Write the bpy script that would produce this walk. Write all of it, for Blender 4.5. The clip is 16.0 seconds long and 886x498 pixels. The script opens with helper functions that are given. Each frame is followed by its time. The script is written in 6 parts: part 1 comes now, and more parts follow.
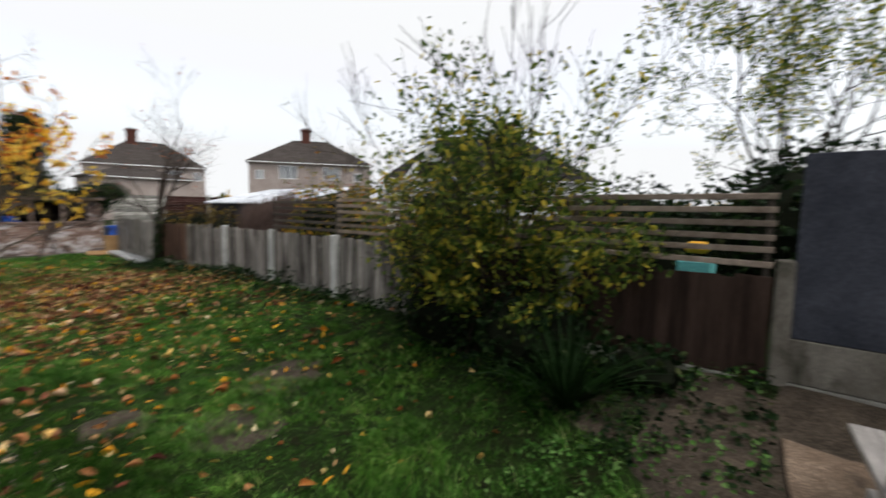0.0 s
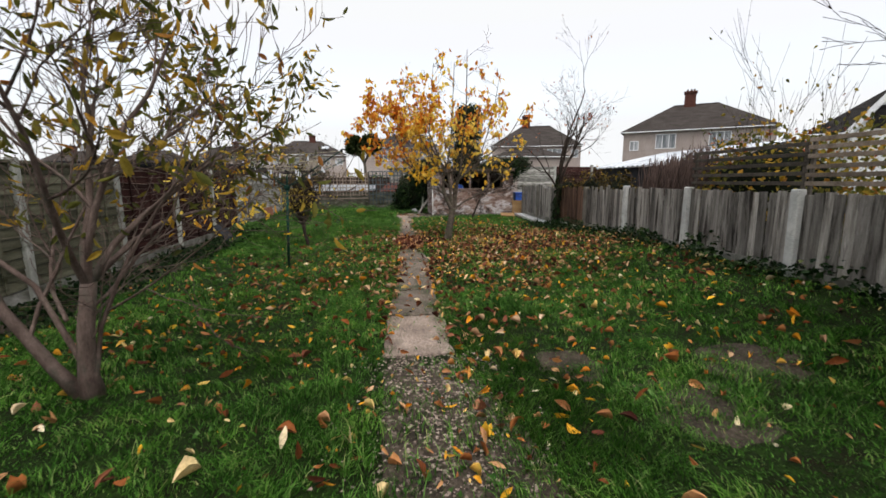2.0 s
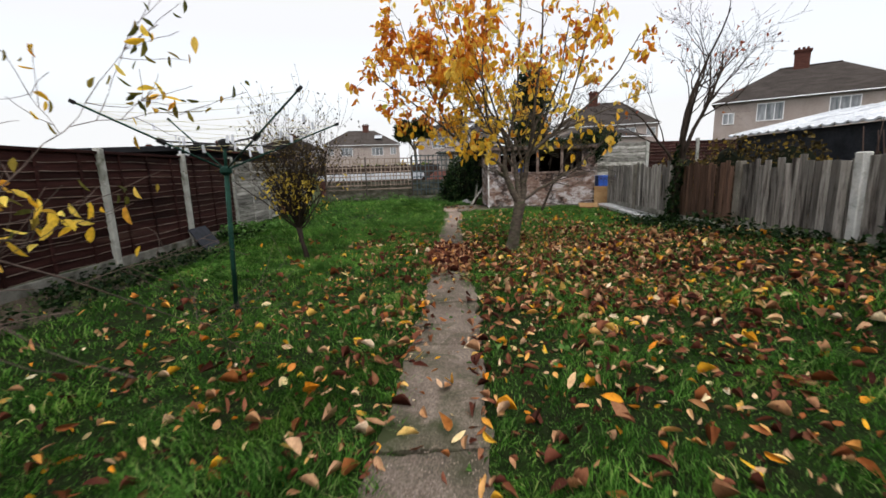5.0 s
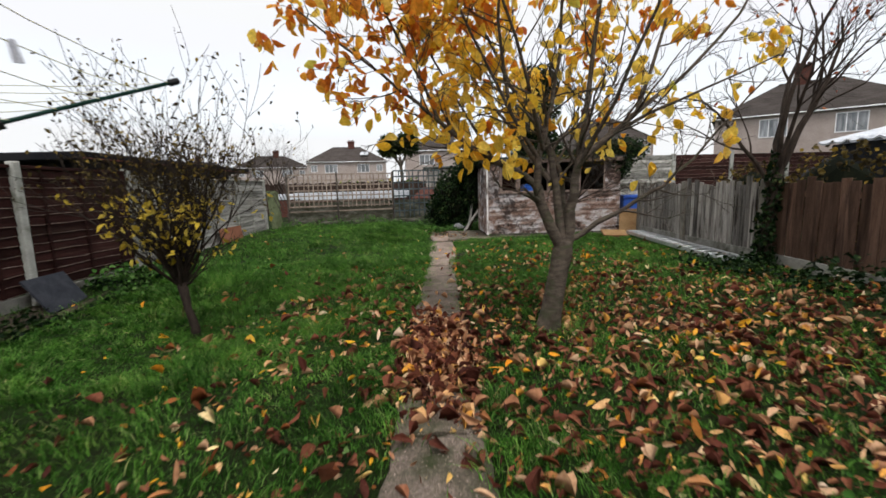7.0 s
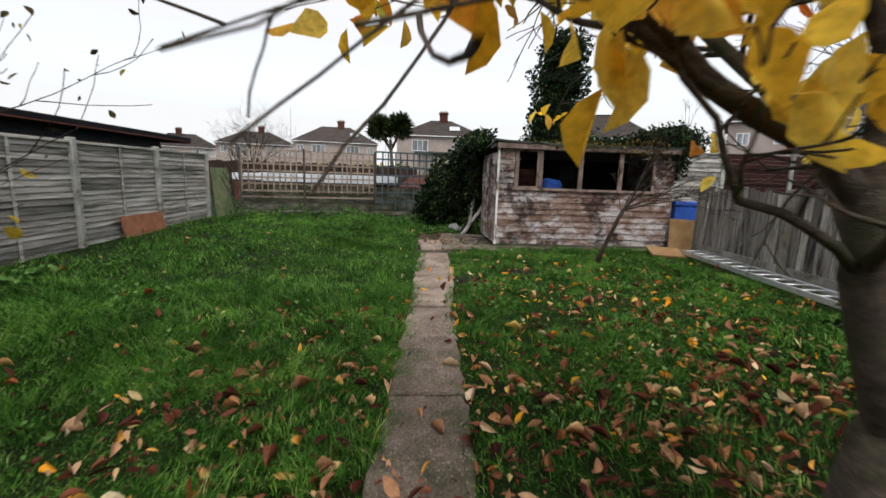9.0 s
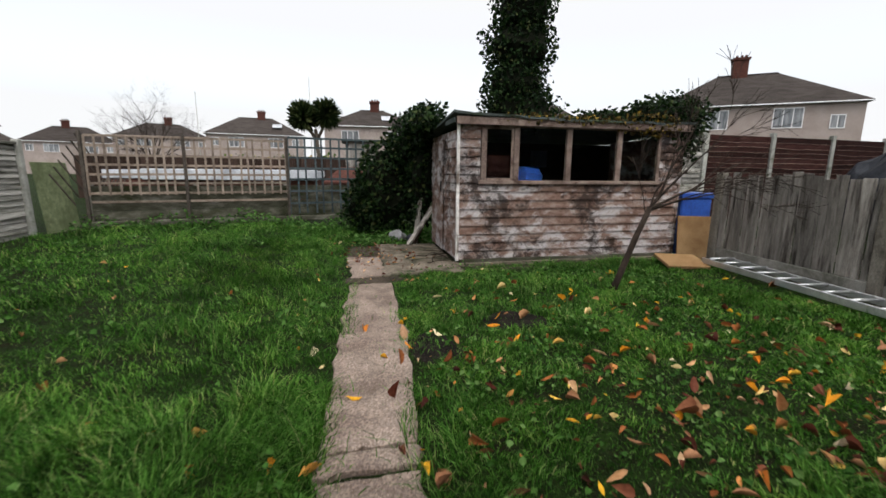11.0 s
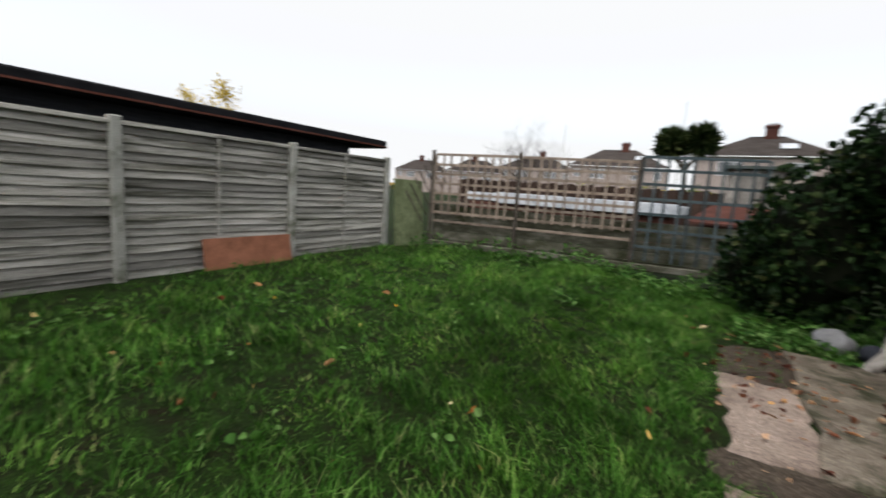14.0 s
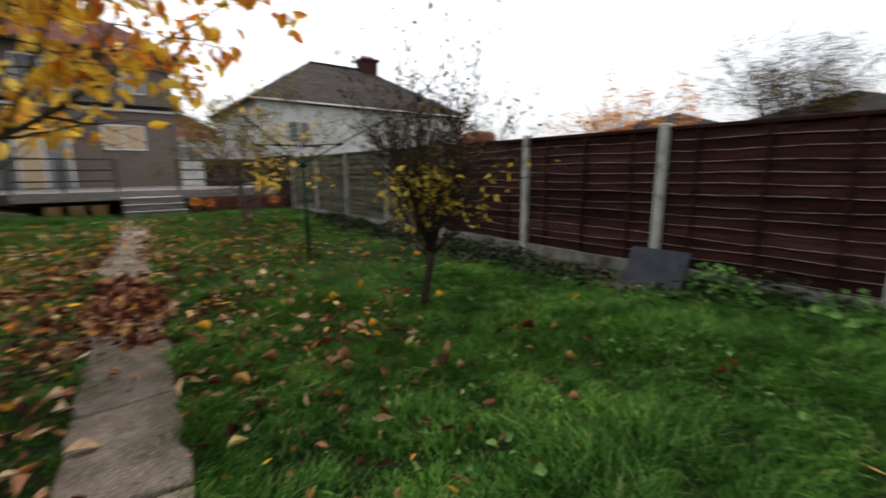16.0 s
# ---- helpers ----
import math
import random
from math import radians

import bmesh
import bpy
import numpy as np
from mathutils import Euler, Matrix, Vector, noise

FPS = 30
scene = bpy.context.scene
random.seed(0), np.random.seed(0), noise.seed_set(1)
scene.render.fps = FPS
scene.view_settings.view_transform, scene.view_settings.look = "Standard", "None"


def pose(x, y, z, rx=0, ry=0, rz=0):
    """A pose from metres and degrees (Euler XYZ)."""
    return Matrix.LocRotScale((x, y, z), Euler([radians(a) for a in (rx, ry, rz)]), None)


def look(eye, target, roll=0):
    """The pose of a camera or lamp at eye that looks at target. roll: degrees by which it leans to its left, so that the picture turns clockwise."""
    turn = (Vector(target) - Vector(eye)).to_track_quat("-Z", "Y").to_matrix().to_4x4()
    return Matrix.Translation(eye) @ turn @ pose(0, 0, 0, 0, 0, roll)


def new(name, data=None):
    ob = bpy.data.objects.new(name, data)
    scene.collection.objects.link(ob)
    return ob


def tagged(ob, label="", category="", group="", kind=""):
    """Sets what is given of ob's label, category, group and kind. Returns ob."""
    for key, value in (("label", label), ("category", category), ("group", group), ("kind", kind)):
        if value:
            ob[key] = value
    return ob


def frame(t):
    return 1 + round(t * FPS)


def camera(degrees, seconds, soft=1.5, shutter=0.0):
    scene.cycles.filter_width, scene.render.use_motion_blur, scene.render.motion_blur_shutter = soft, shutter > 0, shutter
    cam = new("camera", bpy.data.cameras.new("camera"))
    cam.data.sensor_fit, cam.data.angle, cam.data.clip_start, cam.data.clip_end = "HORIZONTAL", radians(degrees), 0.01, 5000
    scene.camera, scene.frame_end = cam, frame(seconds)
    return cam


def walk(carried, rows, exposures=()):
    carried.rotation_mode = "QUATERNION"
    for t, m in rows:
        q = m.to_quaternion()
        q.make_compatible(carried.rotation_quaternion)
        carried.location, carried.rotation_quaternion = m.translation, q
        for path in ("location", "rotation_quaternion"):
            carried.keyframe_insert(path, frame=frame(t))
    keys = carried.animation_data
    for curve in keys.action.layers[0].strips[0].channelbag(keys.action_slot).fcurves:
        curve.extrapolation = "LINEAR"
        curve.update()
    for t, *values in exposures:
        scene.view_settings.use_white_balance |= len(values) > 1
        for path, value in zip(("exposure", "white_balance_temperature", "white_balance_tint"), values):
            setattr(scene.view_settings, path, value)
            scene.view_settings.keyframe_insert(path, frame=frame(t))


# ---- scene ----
cam = camera(92.8, 16.0, soft=1.6, shutter=0.3)
PATH = [
    (0, (-0.018, 0.725, 1.743), (1.611, 1.869, 1.547), 0.9),
    (0.5, (-0.297, 0.85, 1.695), (0.756, 2.527, 1.414), 1.2),
    (1, (-0.399, 1.128, 1.575), (0.217, 3.009, 1.293), 0.5),
    (1.5, (-0.411, 1.387, 1.51), (0.021, 3.304, 1.137), -0.8),
    (2, (-0.306, 1.729, 1.392), (-0.013, 3.682, 1.075), -0.2),
    (2.5, (-0.254, 2.203, 1.281), (0.049, 4.166, 1.045), -1.1),
    (3, (-0.171, 2.858, 1.278), (-0.129, 4.846, 1.072), -1.7),
    (3.2, (-0.154, 3.108, 1.304), (-0.145, 5.09, 1.033), -1.4),
    (5.3, (0.191, 5.69, 1.22), (0.216, 7.654, 0.839), -1.8),
    (5.5, (0.197, 5.965, 1.226), (0.217, 7.926, 0.834), -1.0),
    (6, (0.2, 6.714, 1.212), (0.283, 8.686, 0.89), 0.7),
    (6.5, (0.225, 7.41, 1.217), (0.272, 9.392, 0.96), -0.3),
    (7, (0.259, 8.163, 1.236), (0.34, 10.141, 0.951), -1.6),
    (7.5, (0.298, 8.888, 1.274), (0.455, 10.86, 0.98), -1.1),
    (8, (0.308, 9.625, 1.274), (0.387, 11.601, 0.975), 0.4),
    (8.2, (0.31, 9.9, 1.261), (0.41, 11.873, 0.945), 1.0),
    (10.3, (0.336, 12.398, 1.251), (0.561, 14.353, 0.891), 1.4),
    (10.5, (0.371, 12.677, 1.219), (0.706, 14.608, 0.821), 2.4),
    (11, (0.44, 13.218, 1.226), (0.868, 15.137, 0.861), 0.6),
    (11.5, (0.532, 13.72, 1.183), (1.027, 15.621, 0.809), 3.3),
    (12, (0.555, 14.269, 1.109), (1.071, 16.165, 0.735), 1.4),
    (12.5, (0.592, 14.763, 1.114), (1.076, 16.672, 0.767), 2.1),
    (13, (0.562, 15.201, 1.164), (0.846, 17.16, 0.881), 3.4),
    (13.5, (0.43, 15.53, 1.183), (0.132, 17.486, 0.896), 1.8),
    (14, (0.22, 15.61, 1.177), (-0.837, 17.285, 0.895), 4.1),
    (14.5, (0.2, 15.52, 1.16), (-1.389, 16.693, 0.847), 2.7),
    (15, (0.27, 15.47, 1.17), (-1.67, 15.828, 0.841), 1.6),
    (15.5, (0.36, 15.5, 1.24), (-1.486, 14.841, 0.844), 0.0),
    (16, (0.373, 15.666, 1.189), (-0.853, 14.129, 0.825), -0.4),
]
walk(cam, [(t, look(eye, target, roll)) for t, eye, target, roll in PATH])

# ---- sky and light: overcast late autumn day ----
SKY_STRENGTH, SUN_STRENGTH = 0.15, 0.35
scene.view_settings.exposure = 0.95
world = bpy.data.worlds.new("overcast_sky")
scene.world = world
world.use_nodes = True
wt = world.node_tree
sky = wt.nodes.new("ShaderNodeTexSky")
sky.sky_type, sky.sun_disc = "NISHITA", False
sky.sun_elevation, sky.sun_rotation = radians(64), radians(175)
sky.air_density, sky.dust_density, sky.ozone_density = 1.0, 4.0, 1.0
soft_sky = wt.nodes.new("ShaderNodeHueSaturation")
soft_sky.inputs["Saturation"].default_value = 0.22
wt.links.new(sky.outputs[0], soft_sky.inputs["Color"])
cloud = wt.nodes.new("ShaderNodeMixRGB")
cloud.blend_type = "LIGHTEN"
cloud.inputs[0].default_value, cloud.inputs[2].default_value = 1.0, (3.3, 3.34, 3.4, 1.0)
wt.links.new(soft_sky.outputs[0], cloud.inputs[1])
wt.links.new(cloud.outputs[0], wt.nodes["Background"].inputs[0])
wt.nodes["Background"].inputs[1].default_value = SKY_STRENGTH
sun_data = bpy.data.lights.new("sun", "SUN")
sun_data.energy, sun_data.angle, sun_data.color = SUN_STRENGTH, radians(30), (1.0, 0.96, 0.9)
sun = new("sun", sun_data)
sun.matrix_world = look((0, 0, 30), (-0.087 * 0.438, 0.996 * 0.438, 30 - 0.899))

# ---- materials ----
V = lambda *c: c


def ramp(nt, stops, source):
    r = nt.nodes.new("ShaderNodeValToRGB")
    e = r.color_ramp.elements
    e[0].position, e[0].color = stops[0][0], (*stops[0][1], 1)
    e[1].position, e[1].color = stops[-1][0], (*stops[-1][1], 1)
    for p, c in stops[1:-1]:
        e.new(p).color = (*c, 1)
    nt.links.new(source, r.inputs[0])
    return r.outputs[0]


def noise_node(nt, vec, scale, detail=5.0, rough=0.6, distort=0.0):
    n = nt.nodes.new("ShaderNodeTexNoise")
    n.inputs["Scale"].default_value, n.inputs["Detail"].default_value = scale, detail
    n.inputs["Roughness"].default_value, n.inputs["Distortion"].default_value = rough, distort
    nt.links.new(vec, n.inputs["Vector"])
    return n.outputs[0]


def blend(nt, kind, fac, a, b):
    m = nt.nodes.new("ShaderNodeMix")
    m.data_type, m.blend_type = "RGBA", kind
    for socket, value in ((m.inputs[0], fac), (m.inputs[6], a), (m.inputs[7], b)):
        if isinstance(value, (int, float)):
            socket.default_value = value
        elif isinstance(value, tuple):
            socket.default_value = (*value, 1)
        else:
            nt.links.new(value, socket)
    return m.outputs[2]


def mat(name, stops, scale=6.0, stretch=(1, 1, 1), grain=60.0, rough=0.85, bump=0.25, vary=0.25, metal=0.0, specular=0.06,
        island=False, speck=0.0, stain=None, stain_scale=2.0, stain_at=(0.52, 0.68), dist=0.01):
    """A weathered surface: broad colours by noise, fine grain, a change from piece to piece, and optional stains."""
    m = bpy.data.materials.new(name)
    m.use_nodes = True
    nt = m.node_tree
    geo = nt.nodes.new("ShaderNodeNewGeometry")
    mp = nt.nodes.new("ShaderNodeMapping")
    mp.inputs["Scale"].default_value = stretch
    info = nt.nodes.new("ShaderNodeObjectInfo")
    nt.links.new(geo.outputs["Position"], mp.inputs["Vector"])
    vec = mp.outputs[0]
    col = ramp(nt, stops, noise_node(nt, vec, scale))
    fine = noise_node(nt, vec, grain, 4.0, 0.7)
    col = blend(nt, "MULTIPLY", 0.75, col, ramp(nt, [(0.3, (0.55, 0.55, 0.55)), (0.7, (1.25, 1.25, 1.25))], fine))
    if speck:
        vo = nt.nodes.new("ShaderNodeTexVoronoi")
        vo.inputs["Scale"].default_value = speck
        nt.links.new(vec, vo.inputs["Vector"])
        bw = nt.nodes.new("ShaderNodeRGBToBW")
        nt.links.new(vo.outputs["Color"], bw.inputs[0])
        col = blend(nt, "MULTIPLY", 1.0, col, ramp(nt, [(0.25, (0.72, 0.69, 0.66)), (0.55, (1.0, 1.0, 1.0)), (0.8, (1.4, 1.36, 1.3))], bw.outputs[0]))
    if stain:
        mask = ramp(nt, [(stain_at[0], (0, 0, 0)), (stain_at[1], (1, 1, 1))], noise_node(nt, vec, stain_scale, 8.0, 0.65, 0.4))
        col = blend(nt, "MIX", mask, col, stain)
    src = geo.outputs["Random Per Island"] if island else info.outputs["Random"]
    col = blend(nt, "MULTIPLY", 1.0, col, ramp(nt, [(0.0, (1 - vary,) * 3), (1.0, (1 + vary,) * 3)], src))
    b = nt.nodes["Principled BSDF"]
    nt.links.new(col, b.inputs["Base Color"])
    b.inputs["Roughness"].default_value, b.inputs["Metallic"].default_value = rough, metal
    b.inputs["Specular IOR Level"].default_value = specular
    if bump:
        bp = nt.nodes.new("ShaderNodeBump")
        bp.inputs["Strength"].default_value, bp.inputs["Distance"].default_value = bump, dist
        nt.links.new(fine, bp.inputs["Height"])
        nt.links.new(bp.outputs[0], b.inputs["Normal"])
    return m


def leaf_mat(name, stops, through_light=0.35, rough=0.6, source="island", broad=None):
    """Leaves: each its own colour, with light coming through."""
    m = bpy.data.materials.new(name)
    m.use_nodes = True
    nt = m.node_tree
    geo = nt.nodes.new("ShaderNodeNewGeometry")
    info = nt.nodes.new("ShaderNodeObjectInfo")
    src = geo.outputs["Random Per Island"] if source == "island" else info.outputs["Random"]
    col = ramp(nt, stops, src)
    fine = noise_node(nt, geo.outputs["Position"], 45.0, 3.0)
    if broad:
        big_n = noise_node(nt, geo.outputs["Position"], broad, 6.0, 0.65)
        col = blend(nt, "MULTIPLY", 1.0, col, ramp(nt, [(0.34, (0.4, 0.46, 0.4)), (0.5, (0.95, 0.95, 0.95)), (0.66, (1.7, 1.45, 1.4))], big_n))
    col = blend(nt, "MULTIPLY", 0.6, col, ramp(nt, [(0.3, (0.55, 0.5, 0.45)), (0.65, (1.2, 1.2, 1.2))], fine))
    b = nt.nodes["Principled BSDF"]
    nt.links.new(col, b.inputs["Base Color"])
    b.inputs["Roughness"].default_value, b.inputs["Specular IOR Level"].default_value = rough, 0.05
    tr = nt.nodes.new("ShaderNodeBsdfTranslucent")
    nt.links.new(col, tr.inputs[0])
    mix = nt.nodes.new("ShaderNodeMixShader")
    mix.inputs[0].default_value = through_light
    nt.links.new(b.outputs[0], mix.inputs[1])
    nt.links.new(tr.outputs[0], mix.inputs[2])
    nt.links.new(mix.outputs[0], nt.nodes["Material Output"].inputs[0])
    return m


def peeling_mat(name):
    """Old paint over boards: bare brown timber, pinkish thin paint, chalky white remains, dark wet rot in short streaks."""
    m = bpy.data.materials.new(name)
    m.use_nodes = True
    nt = m.node_tree
    geo = nt.nodes.new("ShaderNodeNewGeometry")
    info = nt.nodes.new("ShaderNodeObjectInfo")

    def along(sx, sz):
        mp = nt.nodes.new("ShaderNodeMapping")
        mp.inputs["Scale"].default_value = (sx, sx, sz)
        shift = nt.nodes.new("ShaderNodeCombineXYZ")
        part_of = nt.nodes.new("ShaderNodeMath")
        part_of.operation = "MULTIPLY"
        part_of.inputs[1].default_value = 0.16
        nt.links.new(info.outputs["Random"], part_of.inputs[0])
        nt.links.new(part_of.outputs[0], shift.inputs[0])
        nt.links.new(geo.outputs["Position"], mp.inputs["Vector"])
        nt.links.new(shift.outputs[0], mp.inputs["Location"])
        return mp.outputs[0]
    plain = geo.outputs["Position"]
    col = ramp(nt, [(0.36, V(.1, .056, .04)), (0.5, V(.18, .12, .096)), (0.64, V(.27, .215, .19))], noise_node(nt, along(2.2, 5.0), 1.6, 8.0, 0.7))
    chalk = noise_node(nt, along(1.6, 2.6), 2.0, 9.0, 0.66, 0.3)
    where = noise_node(nt, plain, 0.95, 3.0, 0.5)
    both = nt.nodes.new("ShaderNodeMath")
    both.operation = "MULTIPLY_ADD"
    both.inputs[1].default_value = 0.55
    nt.links.new(where, both.inputs[0])
    nt.links.new(chalk, both.inputs[2])
    col = blend(nt, "MIX", ramp(nt, [(0.74, (0, 0, 0)), (0.85, (.8, .8, .8))], both.outputs[0]), col, V(.45, .43, .43))
    rot = noise_node(nt, along(2.4, 3.2), 2.8, 10.0, 0.76, 0.4)
    wet = noise_node(nt, plain, 1.5, 2.0, 0.5)
    damp = nt.nodes.new("ShaderNodeMath")
    damp.operation = "MULTIPLY_ADD"
    damp.inputs[1].default_value = 0.7
    nt.links.new(wet, damp.inputs[0])
    nt.links.new(rot, damp.inputs[2])
    col = blend(nt, "MIX", ramp(nt, [(0.86, (0, 0, 0)), (0.99, (.9, .9, .9))], damp.outputs[0]), col, V(.022, .015, .012))
    fine = noise_node(nt, along(1.0, 6.0), 45.0, 5.0, 0.75)
    col = blend(nt, "MULTIPLY", 0.8, col, ramp(nt, [(0.3, (0.55, 0.53, 0.52)), (0.7, (1.25, 1.25, 1.25))], fine))
    col = blend(nt, "MULTIPLY", 1.0, col, ramp(nt, [(0.0, (0.82,) * 3), (1.0, (1.16,) * 3)], info.outputs["Random"]))
    b = nt.nodes["Principled BSDF"]
    nt.links.new(col, b.inputs["Base Color"])
    b.inputs["Roughness"].default_value, b.inputs["Specular IOR Level"].default_value = 0.85, 0.06
    bp = nt.nodes.new("ShaderNodeBump")
    bp.inputs["Strength"].default_value, bp.inputs["Distance"].default_value = 0.7, 0.008
    nt.links.new(fine, bp.inputs["Height"])
    nt.links.new(bp.outputs[0], b.inputs["Normal"])
    return m


def glass_mat(name, tint=(0.85, 0.9, 0.9)):
    m = bpy.data.materials.new(name)
    m.use_nodes = True
    b = m.node_tree.nodes["Principled BSDF"]
    b.inputs["Base Color"].default_value = (*tint, 1)
    b.inputs["Transmission Weight"].default_value, b.inputs["Roughness"].default_value = 1.0, 0.0
    b.inputs["IOR"].default_value = 1.06
    return m


M_GROUND = mat("soil_and_moss", [(0.3, V(.014, .011, .006)), (0.48, V(.011, .02, .005)), (0.7, V(.017, .04, .006))], 7, grain=60, bump=0.9, dist=0.03, vary=0, speck=90)
M_PATH_OLD = mat("mossy_old_concrete", [(0.3, V(.085, .068, .056)), (0.7, V(.18, .148, .124))], 3, grain=90, bump=0.8, vary=0.14, speck=130, stain=V(.03, .036, .016), stain_scale=2.2, stain_at=(0.47, 0.66), dist=0.006)
M_SLAB_BROWN = mat("brown_patio_slab", [(0.3, V(.11, .08, .058)), (0.7, V(.2, .15, .112))], 4, grain=90, bump=0.6, vary=0.1, speck=120, stain=V(.05, .038, .028), stain_scale=3)
M_SLAB_DIRTY = mat("muddy_concrete_slab", [(0.3, V(.085, .072, .056)), (0.7, V(.21, .18, .145))], 4, grain=90, bump=0.8, vary=0.1, speck=120, stain=V(.025, .028, .014), stain_scale=2.8, stain_at=(0.46, 0.62))
M_GRAVEL = mat("gravel_stones", [(0.3, V(.13, .095, .078)), (0.6, V(.26, .21, .175))], 9, grain=90, vary=0.6, island=True)
M_DIRT = mat("bare_earth", [(0.3, V(.028, .023, .018)), (0.7, V(.075, .06, .046))], 5, grain=50, bump=0.8, dist=0.02, vary=0, speck=70)
M_SOIL = mat("black_wet_soil", [(0.3, V(.008, .007, .006)), (0.7, V(.024, .019, .016))], 9, grain=50, bump=1.0, dist=0.03, vary=0, speck=60)
M_PATH = mat("worn_concrete", [(0.3, V(.15, .115, .096)), (0.7, V(.3, .245, .208))], 3, grain=90, bump=0.8, vary=0.1, speck=110, stain=V(.085, .066, .05), stain_scale=2.6, stain_at=(0.5, 0.74), dist=0.006)
M_CONC = mat("concrete_post", [(0.3, V(.24, .24, .215)), (0.7, V(.4, .4, .365))], 5, grain=110, bump=0.3, vary=0.15, stain=V(.1, .105, .075), stain_scale=4)
M_POST_OLD = mat("stained_old_post", [(0.3, V(.12, .108, .088)), (0.7, V(.24, .22, .188))], 5, (1, 1, .5), 80, bump=0.4, vary=0.2, stain=V(.05, .048, .034), stain_scale=4)
M_BOARD_STAINED = mat("stained_gravel_board", [(0.3, V(.16, .155, .135)), (0.7, V(.31, .3, .27))], 4, grain=100, bump=0.4, vary=0.25, stain=V(.06, .06, .042), stain_scale=2.4, stain_at=(0.46, 0.66))
M_CONC_PALE = mat("pale_concrete_post", [(0.3, V(.36, .36, .34)), (0.7, V(.56, .56, .535))], 5, grain=110, bump=0.3, vary=0.12, stain=V(.16, .165, .13), stain_scale=4)
M_LAP_BROWN = mat("red_brown_fence", [(0.3, V(.014, .0055, .005)), (0.7, V(.037, .0145, .012))], 5, (1, .25, 3), 90, bump=0.5, vary=0.45, stain=V(.06, .035, .026), stain_scale=2.2, stain_at=(.58, .8))
M_LAP_GREY = mat("silvered_fence", [(0.3, V(.175, .17, .147)), (0.7, V(.43, .412, .378))], 5, (1, .25, 3), 90, bump=0.6, vary=0.42, stain=V(.05, .05, .034), stain_scale=3.4, stain_at=(.49, .68))
M_EDGE_WORN = mat("worn_slat_edge", [(0.3, V(.07, .04, .032)), (0.7, V(.3, .24, .2))], 9, (1, .6, 3), 80, vary=0.3)
# grey and green slat lips: shadow under each lap, put into colour
M_EDGE_LAP_SHADE = mat("slat_edge_lap_shade", [(0.3, V(.02, .02, .016)), (0.7, V(.08, .078, .062))], 9, (1, .6, 3), 80, vary=0.3)
M_LAP_GREEN = mat("green_grey_fence", [(0.3, V(.075, .073, .048)), (0.7, V(.155, .147, .102))], 5, (1, .25, 3), 90, bump=0.5, vary=0.3, stain=V(.035, .038, .02))
M_BOARD_GREY = mat("weathered_grey_boards", [(0.3, V(.13, .118, .104)), (0.7, V(.34, .315, .285))], 7, (3, 3, .3), 80, bump=0.6, vary=0.55, stain=V(.03, .024, .021), stain_scale=3.6, stain_at=(.5, .64))
M_BOARD_BROWN = mat("brown_boards", [(0.3, V(.075, .043, .029)), (0.7, V(.165, .1, .072))], 7, (3, 3, .3), 80, bump=0.5, vary=0.4, stain=V(.025, .016, .013), stain_scale=2.5)
M_BOARD_DARK = mat("dark_brown_boards", [(0.3, V(.022, .014, .011)), (0.7, V(.055, .036, .028))], 7, (3, 3, .3), 80, bump=0.5, vary=0.4)
M_TRELLIS = mat("weathered_trellis_wood", [(0.3, V(.15, .115, .088)), (0.7, V(.3, .245, .2))], 9, grain=90, vary=0.3)
M_TRELLIS_DARK = mat("dark_trellis_wood", [(0.3, V(.05, .042, .035)), (0.7, V(.11, .095, .08))], 9, grain=90, vary=0.3)
M_TRELLIS_BLUE = mat("blue_grey_trellis", [(0.3, V(.035, .05, .055)), (0.7, V(.075, .095, .1))], 9, grain=90, vary=0.2)
M_MOSSY = mat("mossy_boards", [(0.3, V(.028, .03, .016)), (0.5, V(.075, .073, .054)), (0.7, V(.165, .16, .135))], 2.4, (1, 1, 2.2), 70, vary=0.25, stain=V(.03, .035, .015))
M_PANEL = mat("grey_painted_panel", [(0.3, V(.036, .039, .05)), (0.7, V(.066, .07, .086))], 3, grain=40, vary=0.05, stain=V(.02, .021, .024), stain_scale=1.6)
M_SHED = peeling_mat("peeling_shed_paint")
M_SHED_TRIM = mat("bare_window_timber", [(0.3, V(.115, .08, .066)), (0.7, V(.26, .2, .17))], 6, (1, 1, 1), 80, vary=0.2, stain=V(.05, .03, .024), stain_scale=5)
M_SHED_WHITE = mat("flaking_white_trim", [(0.34, V(.16, .13, .11)), (0.48, V(.55, .53, .5)), (0.7, V(.72, .71, .69))], 7, (1, 1, .5), 75, bump=0.6, vary=0.1)
# shed interior: the dark of an unlit room, put into the colour
M_UNLIT_INSIDE = mat("shed_interior_shade", [(0.3, V(.008, .006, .005)), (0.7, V(.02, .015, .012))], 5, grain=50, vary=0.2)
M_FELT = mat("roof_felt", [(0.3, V(.035, .042, .04)), (0.7, V(.085, .1, .094))], 4, grain=150, bump=0.5, vary=0.1, stain=V(.03, .042, .018))
M_BLACK_ROOF = mat("black_roof_edge", [(0.3, V(.008, .008, .009)), (0.7, V(.02, .02, .022))], 3, grain=60, vary=0.1)
M_DARK_WALL = mat("dark_grey_cladding", [(0.3, V(.03, .033, .04)), (0.7, V(.055, .06, .07))], 3, (1, 1, 8), 40, vary=0.1)
M_BARK = mat("smooth_grey_bark", [(0.3, V(.042, .033, .025)), (0.7, V(.128, .104, .083))], 12, (1, 1, 2.4), 90, bump=0.9, vary=0.1, stain=V(.05, .058, .03), stain_scale=5)
